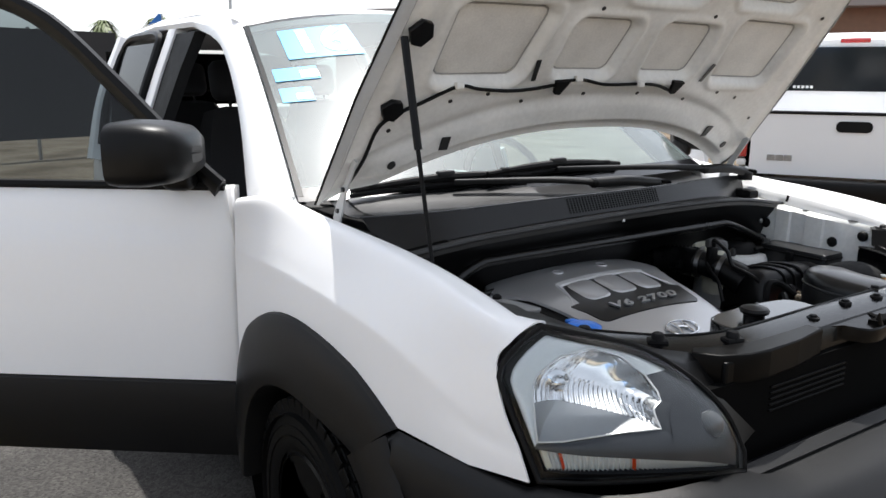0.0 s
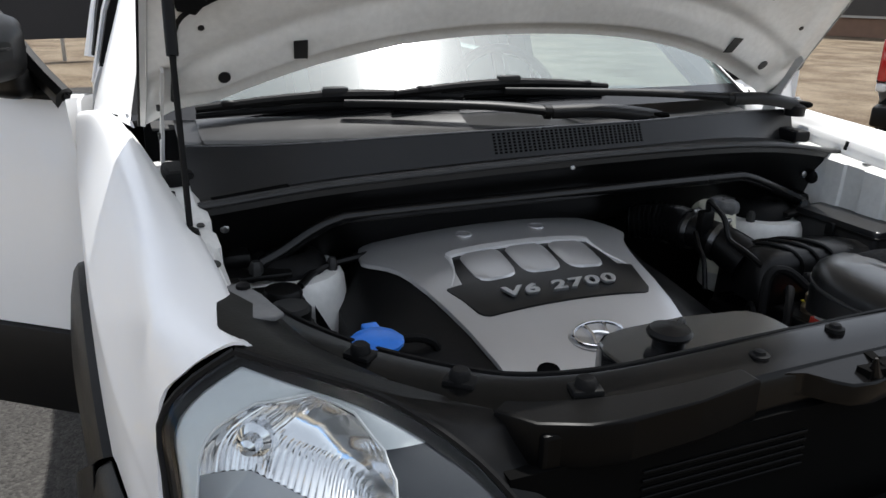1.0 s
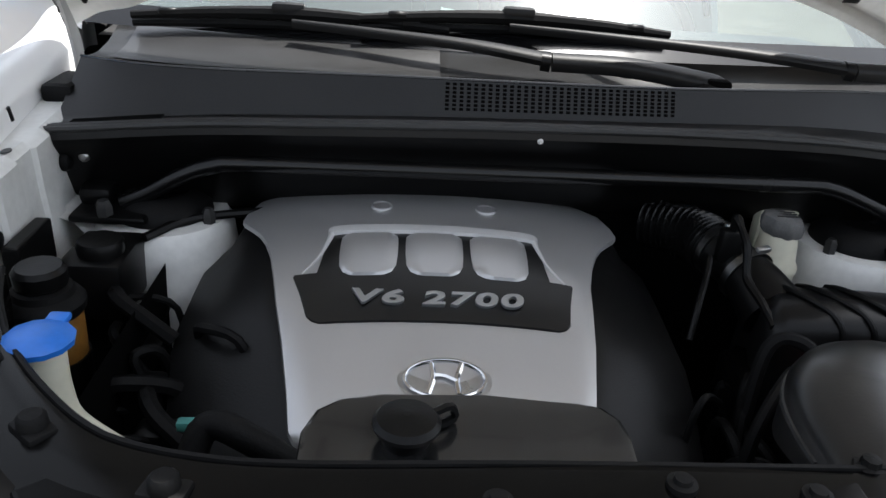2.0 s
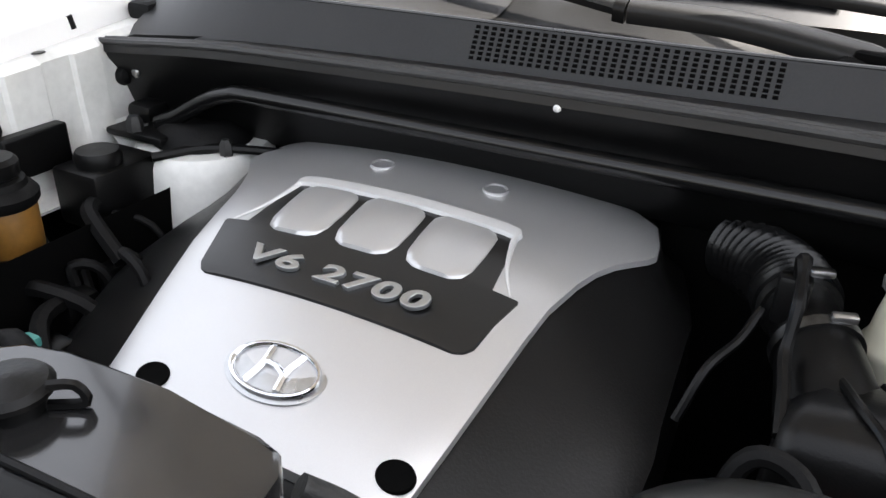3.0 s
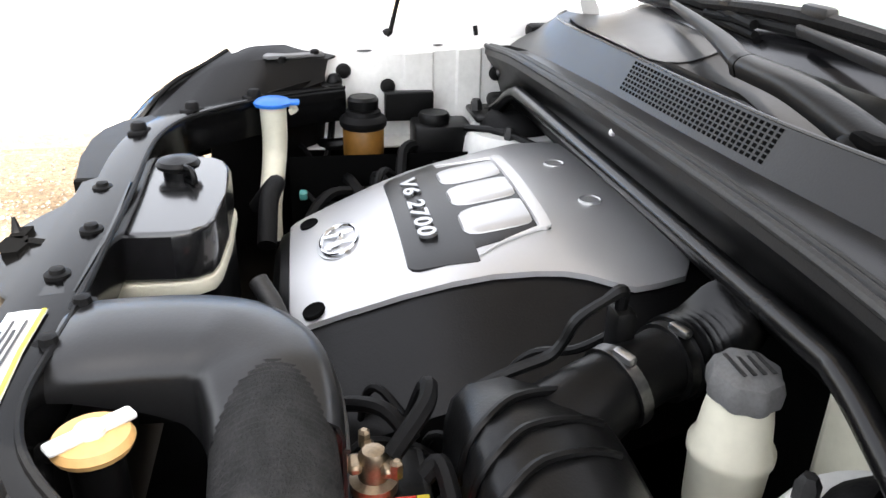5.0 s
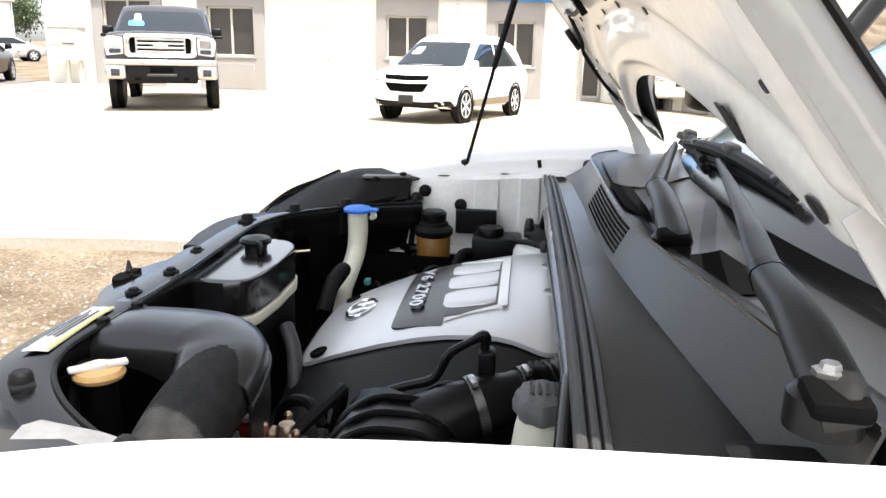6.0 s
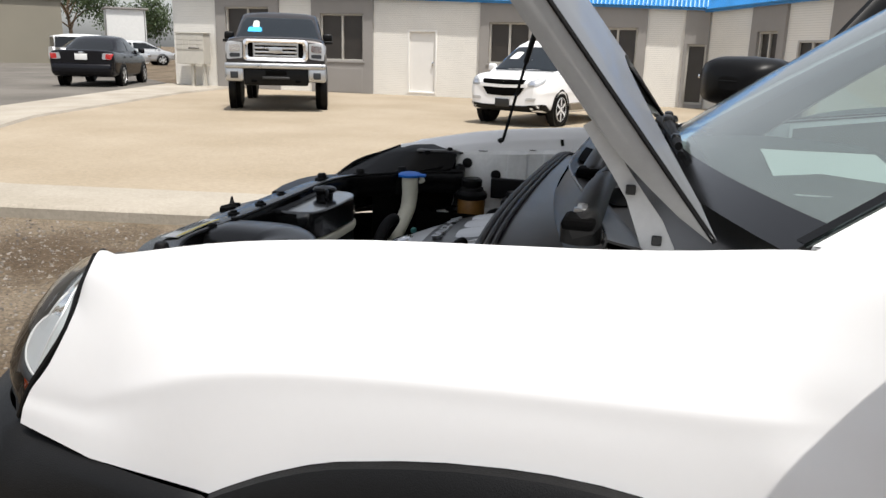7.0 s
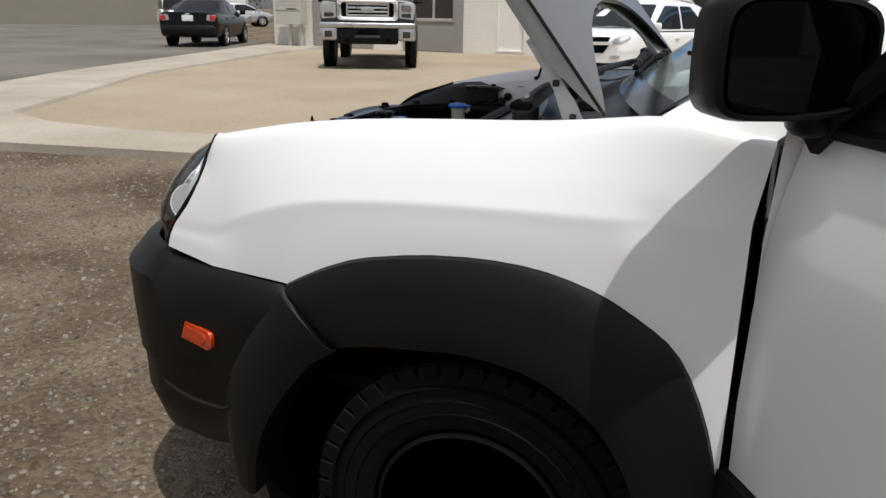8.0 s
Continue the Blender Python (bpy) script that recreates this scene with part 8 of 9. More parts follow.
# cut-out for the latch, with the release lever standing in it
bm = BM()
for ol in ([(0.000, 0.778), (-0.002, 0.796), (-0.030, 0.796), (-0.036, 0.780)], [(-0.030, 0.798), (-0.028, 0.776), (-0.048, 0.770), (-0.072, 0.775), (-0.074, 0.790), (-0.050, 0.800)], [(-0.034, 0.772), (-0.041, 0.752), (-0.050, 0.749), (-0.054, 0.756), (-0.046, 0.776)]):
    prism(bm, ol, panel_z(0.785) - 0.006, panel_z(0.755) + 0.0012)
part("latch_opening", bm, M["void"], cp)
bm = BM()
tube(bm, [(-0.020, 0.790, 0.880), (-0.014, 0.792, 0.893), (-0.010, 0.794, 0.912)], [0.011, 0.007, 0.002], 8, 4)
part("release_lever", bm, M["plastic"], cp)
bm = BM()
grid(bm, [[(x, 0.716 + o - 0.06 * max(0, -0.30 - x), 0.9075 - 0.10 * max(0, o) + 0.0003 * math.sin(40 * x)) for o in (-0.016, 0.0, 0.018)] for x in np.linspace(-0.228, -0.392, 12)])
thick(bm, 0.0008)
st = part("sticker", bm, M["label_white"], rail_ob, "long white warning label with a yellow end")
bm = BM()
grid(bm, [[(x, 0.716 + o - 0.06 * max(0, -0.30 - x), 0.9088) for o in (-0.0155, -0.0115)] for x in np.linspace(-0.229, -0.391, 8)])
part("stripe", bm, M["label_yellow"], st)
for k in range(4):
    bm = BM()
    box(bm, (-0.300 - 0.006 * (k % 2), 0.711 + 0.0055 * k, 0.9092 - 0.10 * max(0, 0.006 * k - 0.010)), (0.10 - 0.02 * (k % 2), 0.0022, 0.0006))
    part("print_line", bm, M["label_black"], st)
# radiator pack
bm = BM()
box(bm, (0, 0.765, 0.60), (0.95, 0.02, 0.50))
condenser = part("condenser", bm, M["void"], suv, "dark finned condenser")
for k in range(13):
    bm = BM()
    box(bm, (-0.02, 0.768, 0.40 + 0.033 * k), (0.90, 0.010, 0.006), 0.002, 1)
    part("fin", bm, M["void"], condenser)
for c, sz, q in (((0.372, 0.745, 0.755), (0.130, 0.055, 0.27), 0.006), ((-0.36, 0.745, 0.78), (0.06, 0.05, 0.20), 0.008)):
    bm = BM()
    box(bm, c, sz, q, 2)
    part("grille_bracket", bm, M["duct"], suv)
bm = BM()
prism(bm, [(0.146, 0.705), (0.300, 0.705), (0.420, 0.680), (0.470, 0.722), (0.440, 0.762), (0.388, 0.784), (0.337, 0.790), (0.240, 0.783), (0.146, 0.770)], 0.846, 0.9005, None, 0.004)
part("intake_duct", bm, M["duct"], rail_ob, "black plastic intake duct with a flat top")
for k in range(5):
    bm = BM()
    box(bm, (0.185, 0.7765, 0.772 + 0.0115 * k), (0.245, 0.005, 0.0042), 0.001, 1)
    part("fin", bm, M["duct"], condenser)
bm = BM()
grid(bm, [[(x, y, z) for x in np.linspace(-0.44, 0.44, 9)] for y, z in ((0.80, 0.705), (0.82, 0.718), (0.845, 0.71))])
thick(bm, 0.01)
part("bumper_beam", bm, M["clad"], suv)

# headlight top covers and inner black panels
for s in (1, -1):
    bm = BM()
    rows = [[(s * 0.690, 0.40, 0.955), (s * 0.672, 0.415, 0.952), (s * 0.660, 0.425, 0.91)], [(s * 0.722, 0.50, 0.972), (s * 0.665, 0.49, 0.958), (s * 0.640, 0.47, 0.90)], [(s * 0.728, 0.555, 0.968), (s * 0.655, 0.57, 0.952), (s * 0.60, 0.555, 0.898)],
            [(s * 0.715, 0.604, 0.962), (s * 0.635, 0.630, 0.945), (s * 0.545, 0.62, 0.896)], [(s * 0.640, 0.656, 0.942), (s * 0.560, 0.690, 0.918), (s * 0.49, 0.68, 0.894)], [(s * 0.556, 0.718, 0.911), (s * 0.50, 0.735, 0.888), (s * 0.42, 0.730, 0.888)], [(s * 0.484, 0.774, 0.848), (s * 0.44, 0.775, 0.825), (s * 0.37, 0.755, 0.84)], [(s * 0.440, 0.820, 0.750), (s * 0.41, 0.80, 0.74), (s * 0.34, 0.775, 0.74)]]
    grid(bm, rows)
    thick(bm, 0.004)
    c = part("headlight_cover", bm, M["plastic"], suv, "black plastic trim over the headlight")
    bm = BM()
    rev(bm, [(0.012, 0.93), (0.012, 0.958), (0.008, 0.961), (0.002, 0.961)], Matrix.Translation((s * 0.665, 0.505, 0.0)), 16)
    part("screw_cap", bm, M["rubber"], c)
    bm = BM()
    prism(bm, [(s * x, y) for x, y in ((0.700, 0.424), (0.680, 0.420), (0.664, 0.470), (0.650, 0.530), (0.662, 0.540), (0.690, 0.534), (0.702, 0.480))][::s], 0.955, 0.9615, None, 0.002)
    br = part("mounting_bracket", bm, M["bracket_grey"], c, "grey painted mounting bracket")
    bm = BM()
    rev(bm, [(0.009, 0.960), (0.009, 0.966), (0.005, 0.969), (0.002, 0.969)], Matrix.Translation((s * 0.682, 0.440, 0.0)), 10)
    part("bolt", bm, M["rubber"], br)
    bm = BM()
    grid(bm, [[(s * x, y, z) for z in (zt, 0.80, 0.60)] for x, y, zt in ((0.688, 0.425, 0.945), (0.655, 0.45, 0.915), (0.60, 0.555, 0.898), (0.54, 0.64, 0.893))])
    thick(bm, 0.004)
    part("side_shield", bm, M["plastic"], suv)

# coolant reservoir
bm = BM()
top_out = [(-0.022, 0.700), (-0.026, 0.625), (-0.022, 0.602), (-0.008, 0.584), (0.014, 0.578), (0.10, 0.573), (0.20, 0.573), (0.238, 0.583), (0.258, 0.600), (0.268, 0.63), (0.266, 0.700)]
prism(bm, top_out[::-1], 0.826, 0.890, None, 0.005)
res = part("coolant_reservoir", bm, M["tank_lid"], suv, "black coolant reservoir with flat lid")
bm = BM()
prism(bm, [(0.11 + (x - 0.11) * 1.025, 0.63 + (y - 0.63) * 1.04) for x, y in top_out[::-1]], 0.806, 0.825, None, 0.003)
part("tank_rim", bm, M["cream"], res, "cream translucent tank edge")
bm = BM()
prism(bm, [(0.11 + (x - 0.11) * 0.96, 0.63 + (y - 0.63) * 0.96) for x, y in top_out[::-1]], 0.62, 0.806)
part("tank", bm, M["plastic"], res)
bm = BM()
rev(bm, [(0.021, 0.888), (0.021, 0.900), (0.0285, 0.904), (0.030, 0.909), (0.026, 0.914), (0.010, 0.917), (0.003, 0.918)], Matrix.Translation((0.176, 0.640, 0)), 24)
tube(bm, [(0.156, 0.630, 0.910), (0.138, 0.618, 0.910), (0.134, 0.615, 0.895), (0.156, 0.628, 0.893)], 0.0042, 6, 3)
part("cap", bm, M["plastic"], res)

# intake snorkel and its hoses
bm = BM()
rows = []
line = spline([(-0.262, 0.684, 0), (-0.262, 0.64, 0), (-0.264, 0.59, 0), (-0.276, 0.545, 0), (-0.305, 0.514, 0), (-0.350, 0.500, 0), (-0.400, 0.496, 0)], 4)
for i, p in enumerate(line):
    t = i / (len(line) - 1)
    d = (line[min(i + 1, len(line) - 1)] - line[max(i - 1, 0)]).normalized()
    side = Vector((-d.y, d.x, 0))
    w0, w1 = float(interp(t, [0, 0.4, 0.75, 1], [0.068, 0.068, 0.054, 0.05])), float(interp(t, [0, 0.4, 0.75, 1], [0.068, 0.066, 0.058, 0.054]))
    z = float(interp(t, [0, 0.1, 0.5, 0.8, 1], [0.903, 0.908, 0.910, 0.903, 0.888]))
    d0 = float(interp(t, [0, 0.15, 0.5, 1], [0.034, 0.05, 0.085, 0.12]))
    o, q = p + side * w0, p - side * w1
    prof = [(o, z - d0), (o, z - 0.022), (o.lerp(q, 0.05), z - 0.009), (o.lerp(q, 0.16), z - 0.001), (o.lerp(q, 0.4), z + 0.003), (o.lerp(q, 0.65), z + 0.003), (o.lerp(q, 0.86), z - 0.001), (o.lerp(q, 0.96), z - 0.009), (q, z - 0.020), (q, z - d0 * 0.8)]
    rows.append([(v.x, v.y, h) for v, h in prof])
grid(bm, rows)
thick(bm, 0.003)
sn = part("intake_snorkel", bm, M["grey_dust"], suv, "grey plastic air intake snorkel", 60)
bm = BM()
tube(bm, [Vector(r[1]) + Vector((0, 0, -0.012)) for r in rows[4::2]], 0.0035, 6, 2)
part("seam", bm, M["seal"], sn)
for x, y in ((-0.216, 0.674), (-0.285, 0.685)):
    bm = BM()
    rev(bm, [(0.014, 0.897), (0.014, 0.903), (0.009, 0.904), (0.008, 0.910), (0.002, 0.911)], Matrix.Translation((x, y, 0.002)), 8)
    part("bolt", bm, M["rubber"], sn)
bm = BM()
tube(bm, [(-0.330, 0.503, 0.858), (-0.40, 0.501, 0.860), (-0.47, 0.498, 0.850), (-0.54, 0.496, 0.820), (-0.60, 0.495, 0.76)], 0.0475, 26, 22, ribs=0.0012)
part("intake_hose", bm, M["hose_sleeve"], suv, "thick black woven-covered intake hose")
# radiator cap and neck
bm = BM()
mm = Matrix.Translation((-0.400, 0.628, 0.004)) @ Matrix.Rotation(radians(-52), 4, "Z")
rev(bm, [(0.022, 0.876), (0.028, 0.879), (0.030, 0.884), (0.027, 0.890), (0.003, 0.892)], mm, 24)
rc = part("radiator_cap", bm, M["yellow"], suv, "pale tan radiator cap with white wing grip")
bm = BM()
rev(bm, [(0.020, 0.80), (0.020, 0.874), (0.024, 0.877)], mm, 20)
part("filler_neck", bm, M["plastic"], rc)
bm = BM()
box(bm, (0, 0, 0.893), (0.066, 0.015, 0.006), 0.003, 2, mm)
rev(bm, [(0.011, 0.889), (0.011, 0.8965), (0.009, 0.8975), (0.002, 0.8975)], mm, 16)
part("grip", bm, M["label_white"], rc)
bm = BM()
tube(bm, [(-0.385, 0.652, 0.868), (-0.378, 0.672, 0.862), (-0.392, 0.672, 0.835), (-0.425, 0.645, 0.80), (-0.46, 0.62, 0.74)], 0.009, 10, 6)
part("overflow_hose", bm, M["rubber"], suv)

# battery
bm = BM()
box(bm, (-0.395, 0.430, 0.665), (0.245, 0.165, 0.20), 0.008, 2)
bat = part("battery", bm, M["plastic"], suv, "black car battery with red and white labels")
bat.location = (-0.018, 0.021, 0.004)
for x0, x1, y0, y1, k in ((-0.47, -0.345, 0.365, 0.435, "label_red"), (-0.47, -0.345, 0.353, 0.364, "label_yellow"), (-0.50, -0.30, 0.455, 0.505, "label_black")):
    bm = BM()
    box(bm, ((x0 + x1) / 2, (y0 + y1) / 2, 0.7665), (x1 - x0, y1 - y0, 0.0015))
    part("label", bm, M[k], bat)
for i in range(5):
    bm = BM()
    box(bm, (-0.42, 0.462 + 0.009 * i, 0.7682), (0.10 - 0.012 * (i % 3), 0.0045, 0.0008))
    part("print_line", bm, M["label_white"], bat)
for i in range(3):
    bm = BM()
    box(bm, (-0.44, 0.378 + 0.018 * i, 0.7682), (0.05, 0.008, 0.0008))
    part("print_line", bm, M["label_white"], bat)
bm = BM()
rev(bm, [(0.022, 0.762), (0.022, 0.775), (0.014, 0.778), (0.014, 0.800), (0.010, 0.806), (0.003, 0.807)], Matrix.Translation((-0.326, 0.400, 0)), 18)
for dx, dy in ((0.026, 0.006), (-0.006, 0.028), (-0.02, -0.018)):
    box(bm, (-0.326 + dx * 0.6, 0.400 + dy * 0.6, 0.795), (0.022, 0.012, 0.010), 0.003, 1)
    rev(bm, [(0.006, 0.792), (0.006, 0.806), (0.003, 0.809)], Matrix.Translation((-0.326 + dx, 0.400 + dy, 0)), 6)
part("terminal", bm, M["brass"], bat, "corroded brass battery terminal")
bm = BM()
box(bm, (-0.283, 0.458, 0.772), (0.028, 0.034, 0.022), 0.004, 2)
part("terminal_cover", bm, M["label_red"], bat, "red plastic terminal cover")
bm = BM()
box(bm, (-0.279, 0.462, 0.785), (0.022, 0.022, 0.006), 0.002, 1)
part("terminal_lid", bm, M["label_white"], bat)
for pts, r in (([(-0.33, 0.385, 0.80), (-0.30, 0.35, 0.83), (-0.26, 0.345, 0.82), (-0.24, 0.37, 0.72)], 0.009), ([(-0.30, 0.36, 0.79), (-0.27, 0.39, 0.81), (-0.22, 0.44, 0.77), (-0.20, 0.46, 0.66)], 0.008),
               ([(-0.36, 0.36, 0.80), (-0.36, 0.345, 0.81), (-0.42, 0.34, 0.78), (-0.5, 0.345, 0.70)], 0.009)):
    bm = BM()
    tube(bm, pts, r, 8, 6)
    part("battery_cable", bm, M["rubber"], bat)

# air filter box
bm = BM()
rows = []
for y, z in ((0.338, 0.70), (0.336, 0.800), (0.330, 0.826), (0.316, 0.841), (0.285, 0.846), (0.235, 0.838), (0.204, 0.824), (0.186, 0.798), (0.180, 0.70)):
    rows.append([(-0.262 - 0.02 * (y < 0.25), y, z - 0.10), (-0.266 - 0.02 * (y < 0.25), y, z - 0.012), (-0.282 - 0.02 * (y < 0.25), y, z), (-0.36, y, z + 0.003), (-0.48, y, z - 0.003), (-0.545, y, z - 0.010), (-0.560, y, z - 0.03), (-0.562, y, z - 0.12)])
grid(bm, rows)
ab = part("air_filter_box", bm, M["airbox"], suv, "black air filter box with raised ribs", 60)
ab.location = (-0.032, 0.014, 0.009)
for k, y in enumerate((0.312, 0.276, 0.240)):
    bm = BM()
    z = (0.833, 0.834, 0.829)[k]
    o = 0.042 * k
    tube(bm, [(-0.300 - o, 0.212, 0.830), (-0.305 - o, 0.240, 0.842), (-0.320 - o, 0.285, 0.850), (-0.340 - o, 0.314, 0.844), (-0.350 - o, 0.331, 0.826), (-0.352 - o, 0.338, 0.79)], 0.0045, 8, 4)
    part("rib", bm, M["plastic"], ab)
bm = BM()
box(bm, (-0.415, 0.265, 0.64), (0.30, 0.165, 0.14), 0.015, 2)
part("lower_box", bm, M["plastic"], ab)
# fuse box beside the fender
bm = BM()
prism(bm, rounded(-0.688, 0.115, -0.592, 0.335, 0.012), 0.74, 0.868, None, 0.006)
fb = part("fuse_box", bm, M["cowl"], suv, "black fuse box with a flat lid")
bm = BM()
prism(bm, rounded(-0.691, 0.112, -0.589, 0.338, 0.014), 0.850, 0.856, None, 0.002)
part("lid_rim", bm, M["plastic"], fb)
bm = BM()
box(bm, (-0.587, 0.225, 0.845), (0.010, 0.024, 0.030), 0.003, 1)
part("latch", bm, M["rubber"], fb)
# intake tube with bellows and clamps
bm = BM()
tube(bm, [(-0.215, -0.02, 0.845), (-0.250, 0.015, 0.850), (-0.278, 0.050, 0.850), (-0.292, 0.086, 0.848)], 0.036, 28, 9, ribs=0.008)
it = part("intake_tube", bm, M["satin"], suv, "black rubber intake tube with bellows and steel clamps")
it.location = (0.0, 0.038, -0.004)
bm = BM()
tube(bm, [(-0.288, 0.080, 0.848), (-0.300, 0.110, 0.846), (-0.318, 0.156, 0.838), (-0.338, 0.215, 0.812)], [0.037, 0.034, 0.038, 0.047], 28, 5)
part("sensor_tube", bm, M["plastic"], it)
for p, d, r in (((-0.294, 0.092, 0.847), (-0.35, 0.93, -0.05), 0.0385), ((-0.316, 0.150, 0.839), (-0.35, 0.90, -0.22), 0.0405)):
    bm = BM()
    p, d = Vector(p), Vector(d).normalized()
    rev(bm, [(r, -0.006), (r + 0.0016, -0.006), (r + 0.0016, 0.006), (r, 0.006)], aim(p, p + d), 30)
    side = d.cross(Vector((0, 0, 1))).normalized()
    top_pt = p + Vector((0, 0, 1)) * (r + 0.004) - d * d.z * r
    clamp = part("hose_clamp", bm, M["dark_steel"], it, "worn steel hose clamp")
    bm = BM()
    box(bm, (0, 0, 0), (0.024, 0.010, 0.009), 0.003, 2, axes(top_pt - side * 0.012, side, d, side.cross(d)))
    part("clamp_screw", bm, M["steel"], clamp)
bm = BM()
box(bm, (-0.284, 0.140, 0.880), (0.030, 0.022, 0.052), 0.006, 2)
tube(bm, [(-0.286, 0.143, 0.905), (-0.286, 0.144, 0.923), (-0.288, 0.160, 0.916), (-0.290, 0.186, 0.899), (-0.290, 0.199, 0.874), (-0.290, 0.212, 0.860), (-0.295, 0.25, 0.850), (-0.300, 0.29, 0.835)], [0.006, 0.008, 0.005, 0.006, 0.0055, 0.0065, 0.006, 0.006], 8, 6)
tube(bm, [(-0.262, 0.14, 0.862), (-0.250, 0.17, 0.84), (-0.230, 0.21, 0.825), (-0.215, 0.24, 0.78)], 0.005, 8, 6)
part("sensor_plug", bm, M["plastic"], it)

# brake fluid reservoir
bm = BM()
rev(bm, [(0.034, 0.72), (0.038, 0.74), (0.040, 0.790), (0.043, 0.795), (0.043, 0.803), (0.037, 0.812), (0.034, 0.836), (0.030, 0.855)], Matrix.Translation((-0.386, 0.079, 0.008)) @ Matrix.Diagonal((0.88, 0.88, 1, 1)), 28)
bf = part("brake_fluid_reservoir", bm, M["cream"], suv, "cream brake fluid reservoir with grey cap")
bf.location = (-0.006, 0.031, 0.008)
bm = BM()
rev(bm, [(0.029, 0.852), (0.036, 0.858), (0.037, 0.870), (0.033, 0.880), (0.020, 0.885), (0.003, 0.886)], Matrix.Translation((-0.386, 0.079, 0.008)) @ Matrix.Diagonal((0.86, 0.86, 1, 1)), 36)
for v in bm.verts:
    dx, dy = v.co.x + 0.386, v.co.y - 0.079
    k = 1 + 0.055 * math.cos(8 * math.atan2(dy, dx))
    v.co.x, v.co.y = -0.386 + dx * k, 0.079 + dy * k
    v.co.z += 0.12 * dx
part("cap", bm, mat("dusty_grey_cap", (0.11, 0.11, 0.11), 0.7, spots=0.35, scale=30, fine=300, bump=0.3), bf, "dusty grey screw cap")
for i in range(4):
    bm = BM()
    box(bm, (-0.386, 0.065 + 0.009 * i, 0.8942), (0.034, 0.0035, 0.001))
    part("print_line", bm, M["seal"], bf)
# cream block standing in for a white painted body panel by the strut tower
bm = BM()
box(bm, (-0.46, -0.005, 0.80), (0.07, 0.03, 0.13), 0.012, 2)
cb = part("tower_panel_block", bm, M["cream"], suv)
cb.location = (0.032, 0.022, 0.030)
bm = BM()
box(bm, (-0.470, 0.0, 0.868), (0.030, 0.022, 0.003), 0.001, 1)
part("label", bm, M["label_yellow"], cb)

# washer filler
bm = BM()
tube(bm, [(0.519, 0.507, 0.897), (0.518, 0.507, 0.84), (0.505, 0.510, 0.80), (0.46, 0.515, 0.765), (0.42, 0.52, 0.735), (0.40, 0.52, 0.68)], [0.024, 0.023, 0.022, 0.021, 0.021, 0.02], 16, 6)
wf = part("washer_filler", bm, M["cream"], suv, "cream washer filler neck with blue cap")
wf.location = (0.015, 0.015, 0.0)
bm = BM()
rev(bm, [(0.027, 0.895), (0.034, 0.897), (0.035, 0.903), (0.028, 0.908), (0.012, 0.911), (0.002, 0.911)], Matrix.Translation((0.519, 0.507, 0)), 12)
box(bm, (0.515, 0.470, 0.902), (0.022, 0.022, 0.008), 0.003, 2)
part("cap", bm, M["blue_cap"], wf, "bright blue snap cap")
bm = BM()
tube(bm, [(0.519, 0.476, 0.897), (0.519, 0.467, 0.888), (0.519, 0.478, 0.882)], 0.006, 6, 3)
part("tether", bm, M["cream"], wf)

# power steering reservoir
bm = BM()
rev(bm, [(0.034, 0.74), (0.040, 0.76), (0.041, 0.845), (0.038, 0.850)], Matrix.Translation((0.565, 0.336, 0)), 24)
ps = part("steering_fluid_reservoir", bm, M["amber_tank"], suv, "amber power steering fluid reservoir with black cap")
ps.location = (0.042, 0.017, -0.004)
bm = BM()
rev(bm, [(0.042, 0.835), (0.046, 0.840), (0.047, 0.850), (0.042, 0.857), (0.036, 0.860), (0.034, 0.868), (0.026, 0.871)], Matrix.Translation((0.565, 0.336, 0)), 28)
part("collar", bm, M["rubber"], ps)
bm = BM()
rev(bm, [(0.024, 0.869), (0.030, 0.873), (0.031, 0.890), (0.026, 0.896), (0.003, 0.897)], Matrix.Translation((0.565, 0.336, 0)), 14)
part("cap", bm, M["plastic"], ps)
bm = BM()
rev(bm, [(0.043, 0.735), (0.043, 0.775)], Matrix.Translation((0.565, 0.336, 0)), 20)
tube(bm, [(0.60, 0.31, 0.80), (0.60, 0.40, 0.79), (0.66, 0.44, 0.78)], 0.012, 8, 4)
part("bracket", bm, M["plastic"], ps)

# relays, sensors and boxes on the right
bm = BM()
box(bm, (0.655, 0.392, 0.892), (0.03, 0.042, 0.062), 0.006, 2)
rev(bm, [(0.014, 0.915), (0.016, 0.925), (0.010, 0.938), (0.002, 0.94)], Matrix.Translation((0.662, 0.386, 0)), 14)
tube(bm, [(0.655, 0.392, 0.865), (0.65, 0.40, 0.80), (0.60, 0.42, 0.74), (0.52, 0.40, 0.70)], 0.007, 8, 5)
part("relay", bm, M["plastic"], suv, "black relay on the inner fender").location = (0.006, 0.018, -0.016)
bm = BM()
box(bm, (0.664, 0.255, 0.857), (0.022, 0.100, 0.060), 0.004, 2)
part("control_module", bm, M["plastic"], suv)
bm = BM()
box(bm, (0.595, 0.200, 0.800), (0.085, 0.115, 0.085), 0.008, 2)
rev(bm, [(0.030, 0.84), (0.032, 0.855), (0.028, 0.862), (0.003, 0.863)], Matrix.Translation((0.59, 0.215, 0)), 20)
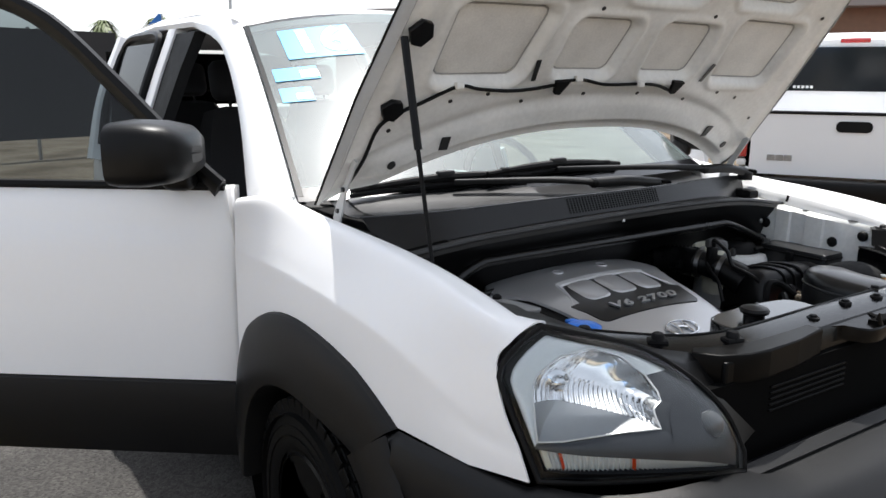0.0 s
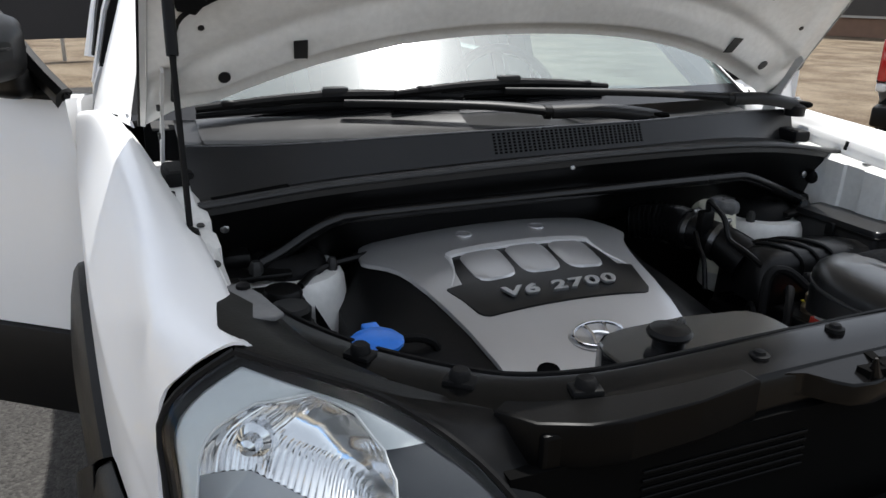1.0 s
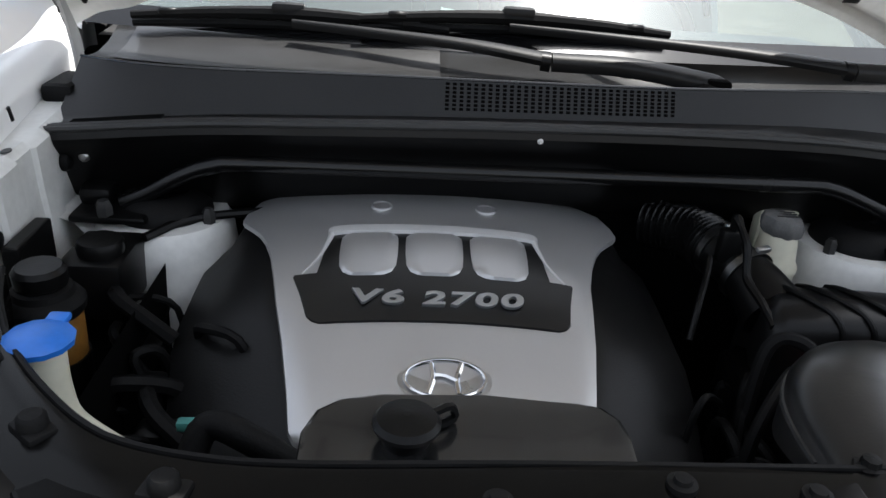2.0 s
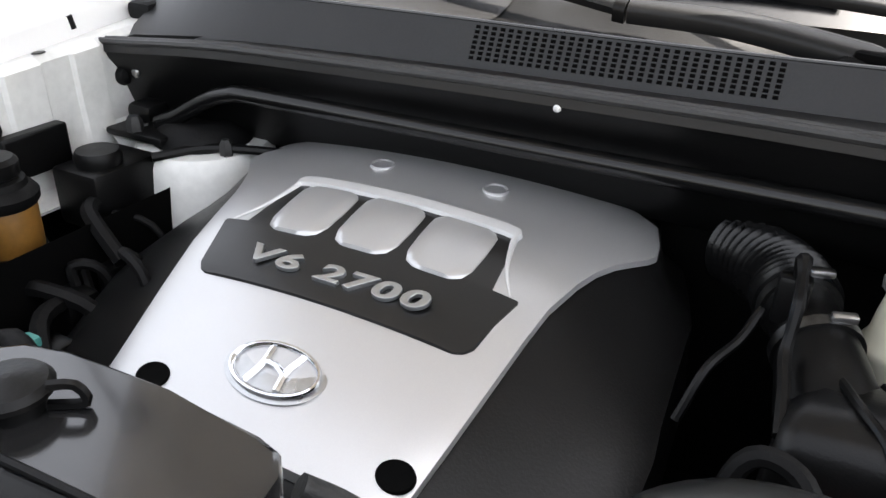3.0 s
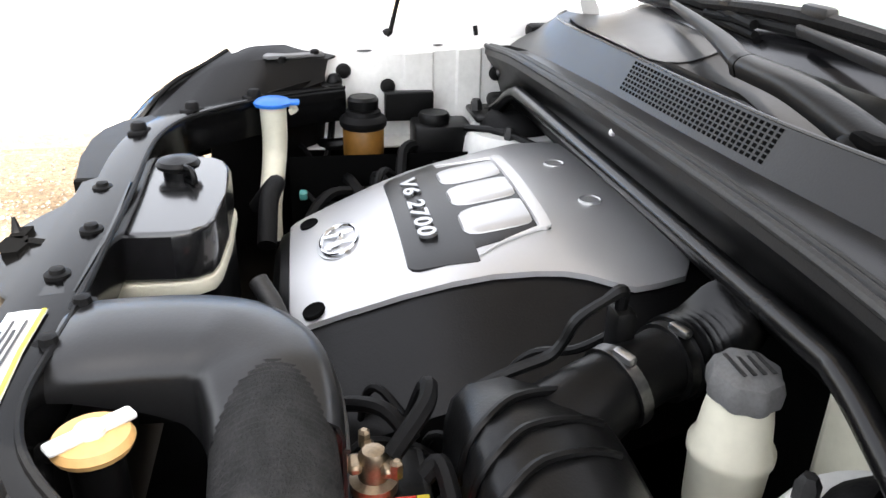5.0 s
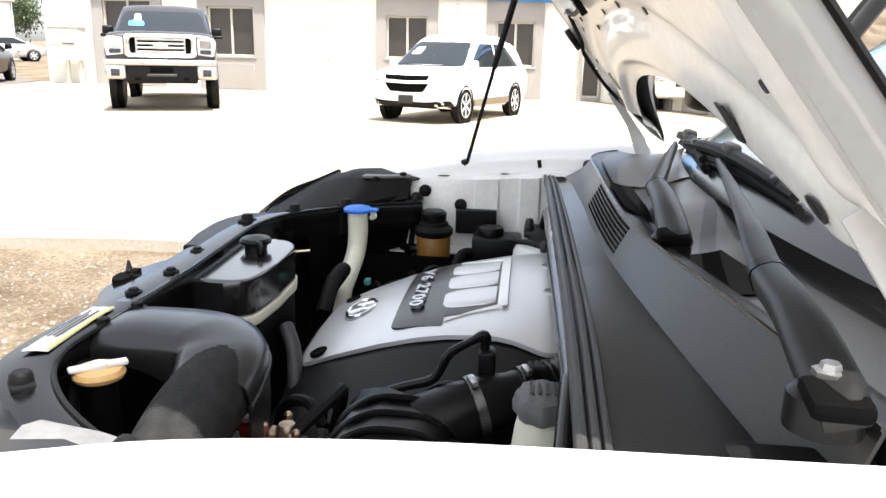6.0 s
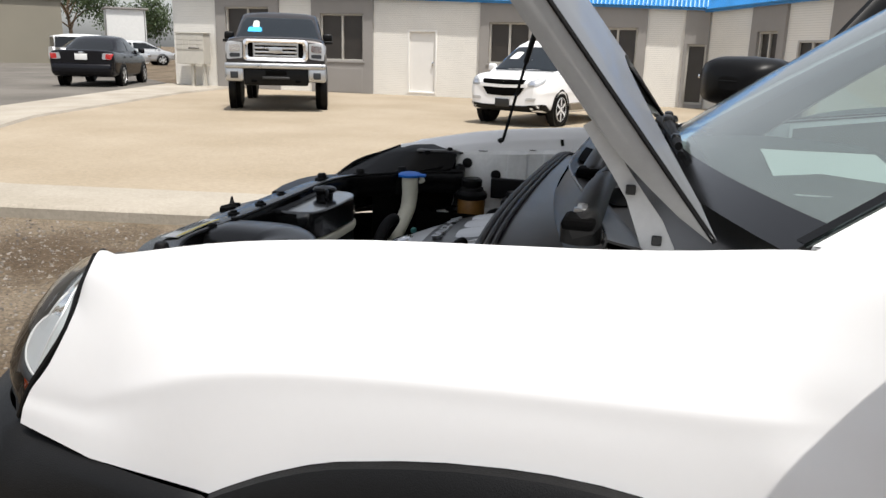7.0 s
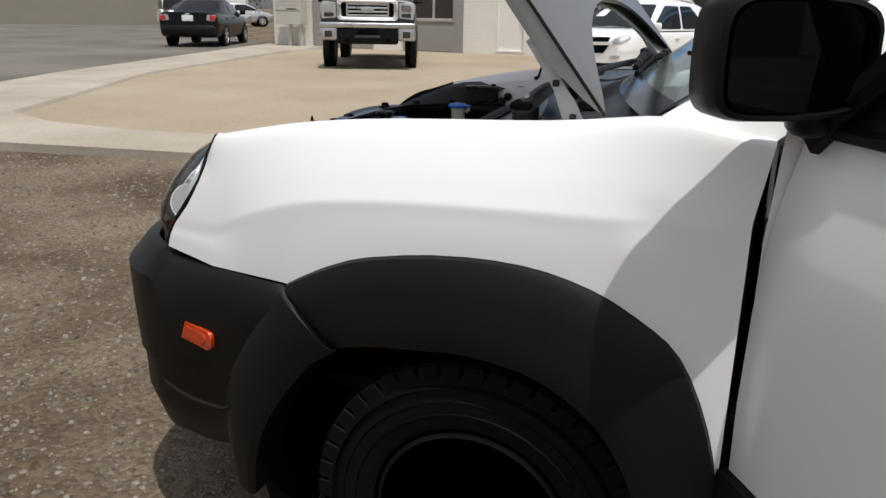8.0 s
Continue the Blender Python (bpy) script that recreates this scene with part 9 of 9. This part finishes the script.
tube(bm, [(0.55, 0.16, 0.84), (0.50, 0.10, 0.845), (0.40, 0.06, 0.845), (0.30, 0.02, 0.84)], 0.007, 8, 6)
part("cruise_actuator", bm, M["plastic"], suv, "black actuator box with cable")
rnd = random.Random(5)
for k in range(16):
    bm = BM()
    a = Vector((rnd.uniform(0.44, 0.62), rnd.uniform(0.24, 0.50), rnd.uniform(0.68, 0.76)))
    b = a + Vector((rnd.uniform(-0.12, 0.12), rnd.uniform(-0.12, 0.12), rnd.uniform(-0.05, 0.03)))
    tube(bm, [a, a.lerp(b, 0.5) + Vector((0.02, 0.01, 0.03)), b, b + Vector((0, 0, -0.15))], rnd.choice((0.005, 0.007, 0.011)), 7, 5)
    part("hose", bm, M["rubber"], suv)
for k in range(8):
    bm = BM()
    a = Vector((rnd.uniform(-0.30, -0.22), rnd.uniform(0.32, 0.50), rnd.uniform(0.66, 0.74)))
    b = a + Vector((rnd.uniform(-0.05, 0.10), rnd.uniform(-0.12, 0.06), rnd.uniform(-0.05, 0.05)))
    tube(bm, [a, a.lerp(b, 0.5) + Vector((0.01, 0.01, 0.04)), b, b + Vector((0, 0, -0.12))], rnd.choice((0.005, 0.007)), 7, 5)
    part("hose", bm, M["rubber"], suv)
for c, sz in (((0.50, 0.36, 0.70), (0.05, 0.05, 0.08)), ((0.46, 0.43, 0.70), (0.06, 0.04, 0.05)), ((0.52, 0.27, 0.71), (0.04, 0.06, 0.06))):
    bm = BM()
    box(bm, c, sz, 0.008, 2)
    part("connector", bm, M["plastic"], suv)
bm = BM()
box(bm, (0.415, 0.475, 0.765), (0.022, 0.014, 0.014), 0.004, 2)
part("dipstick_handle", bm, M["teal_cap"], suv)
bm = BM()
tube(bm, [(0.40, 0.555, 0.75), (0.38, 0.52, 0.80), (0.33, 0.53, 0.79), (0.26, 0.535, 0.74)], 0.016, 10, 6)
part("radiator_hose", bm, M["rubber"], suv)
bm = BM()
tube(bm, [(0.02, 0.535, 0.80), (-0.01, 0.515, 0.775), (-0.05, 0.50, 0.74), (-0.10, 0.49, 0.66)], 0.013, 10, 6)
part("coolant_hose", bm, M["seal"], suv)
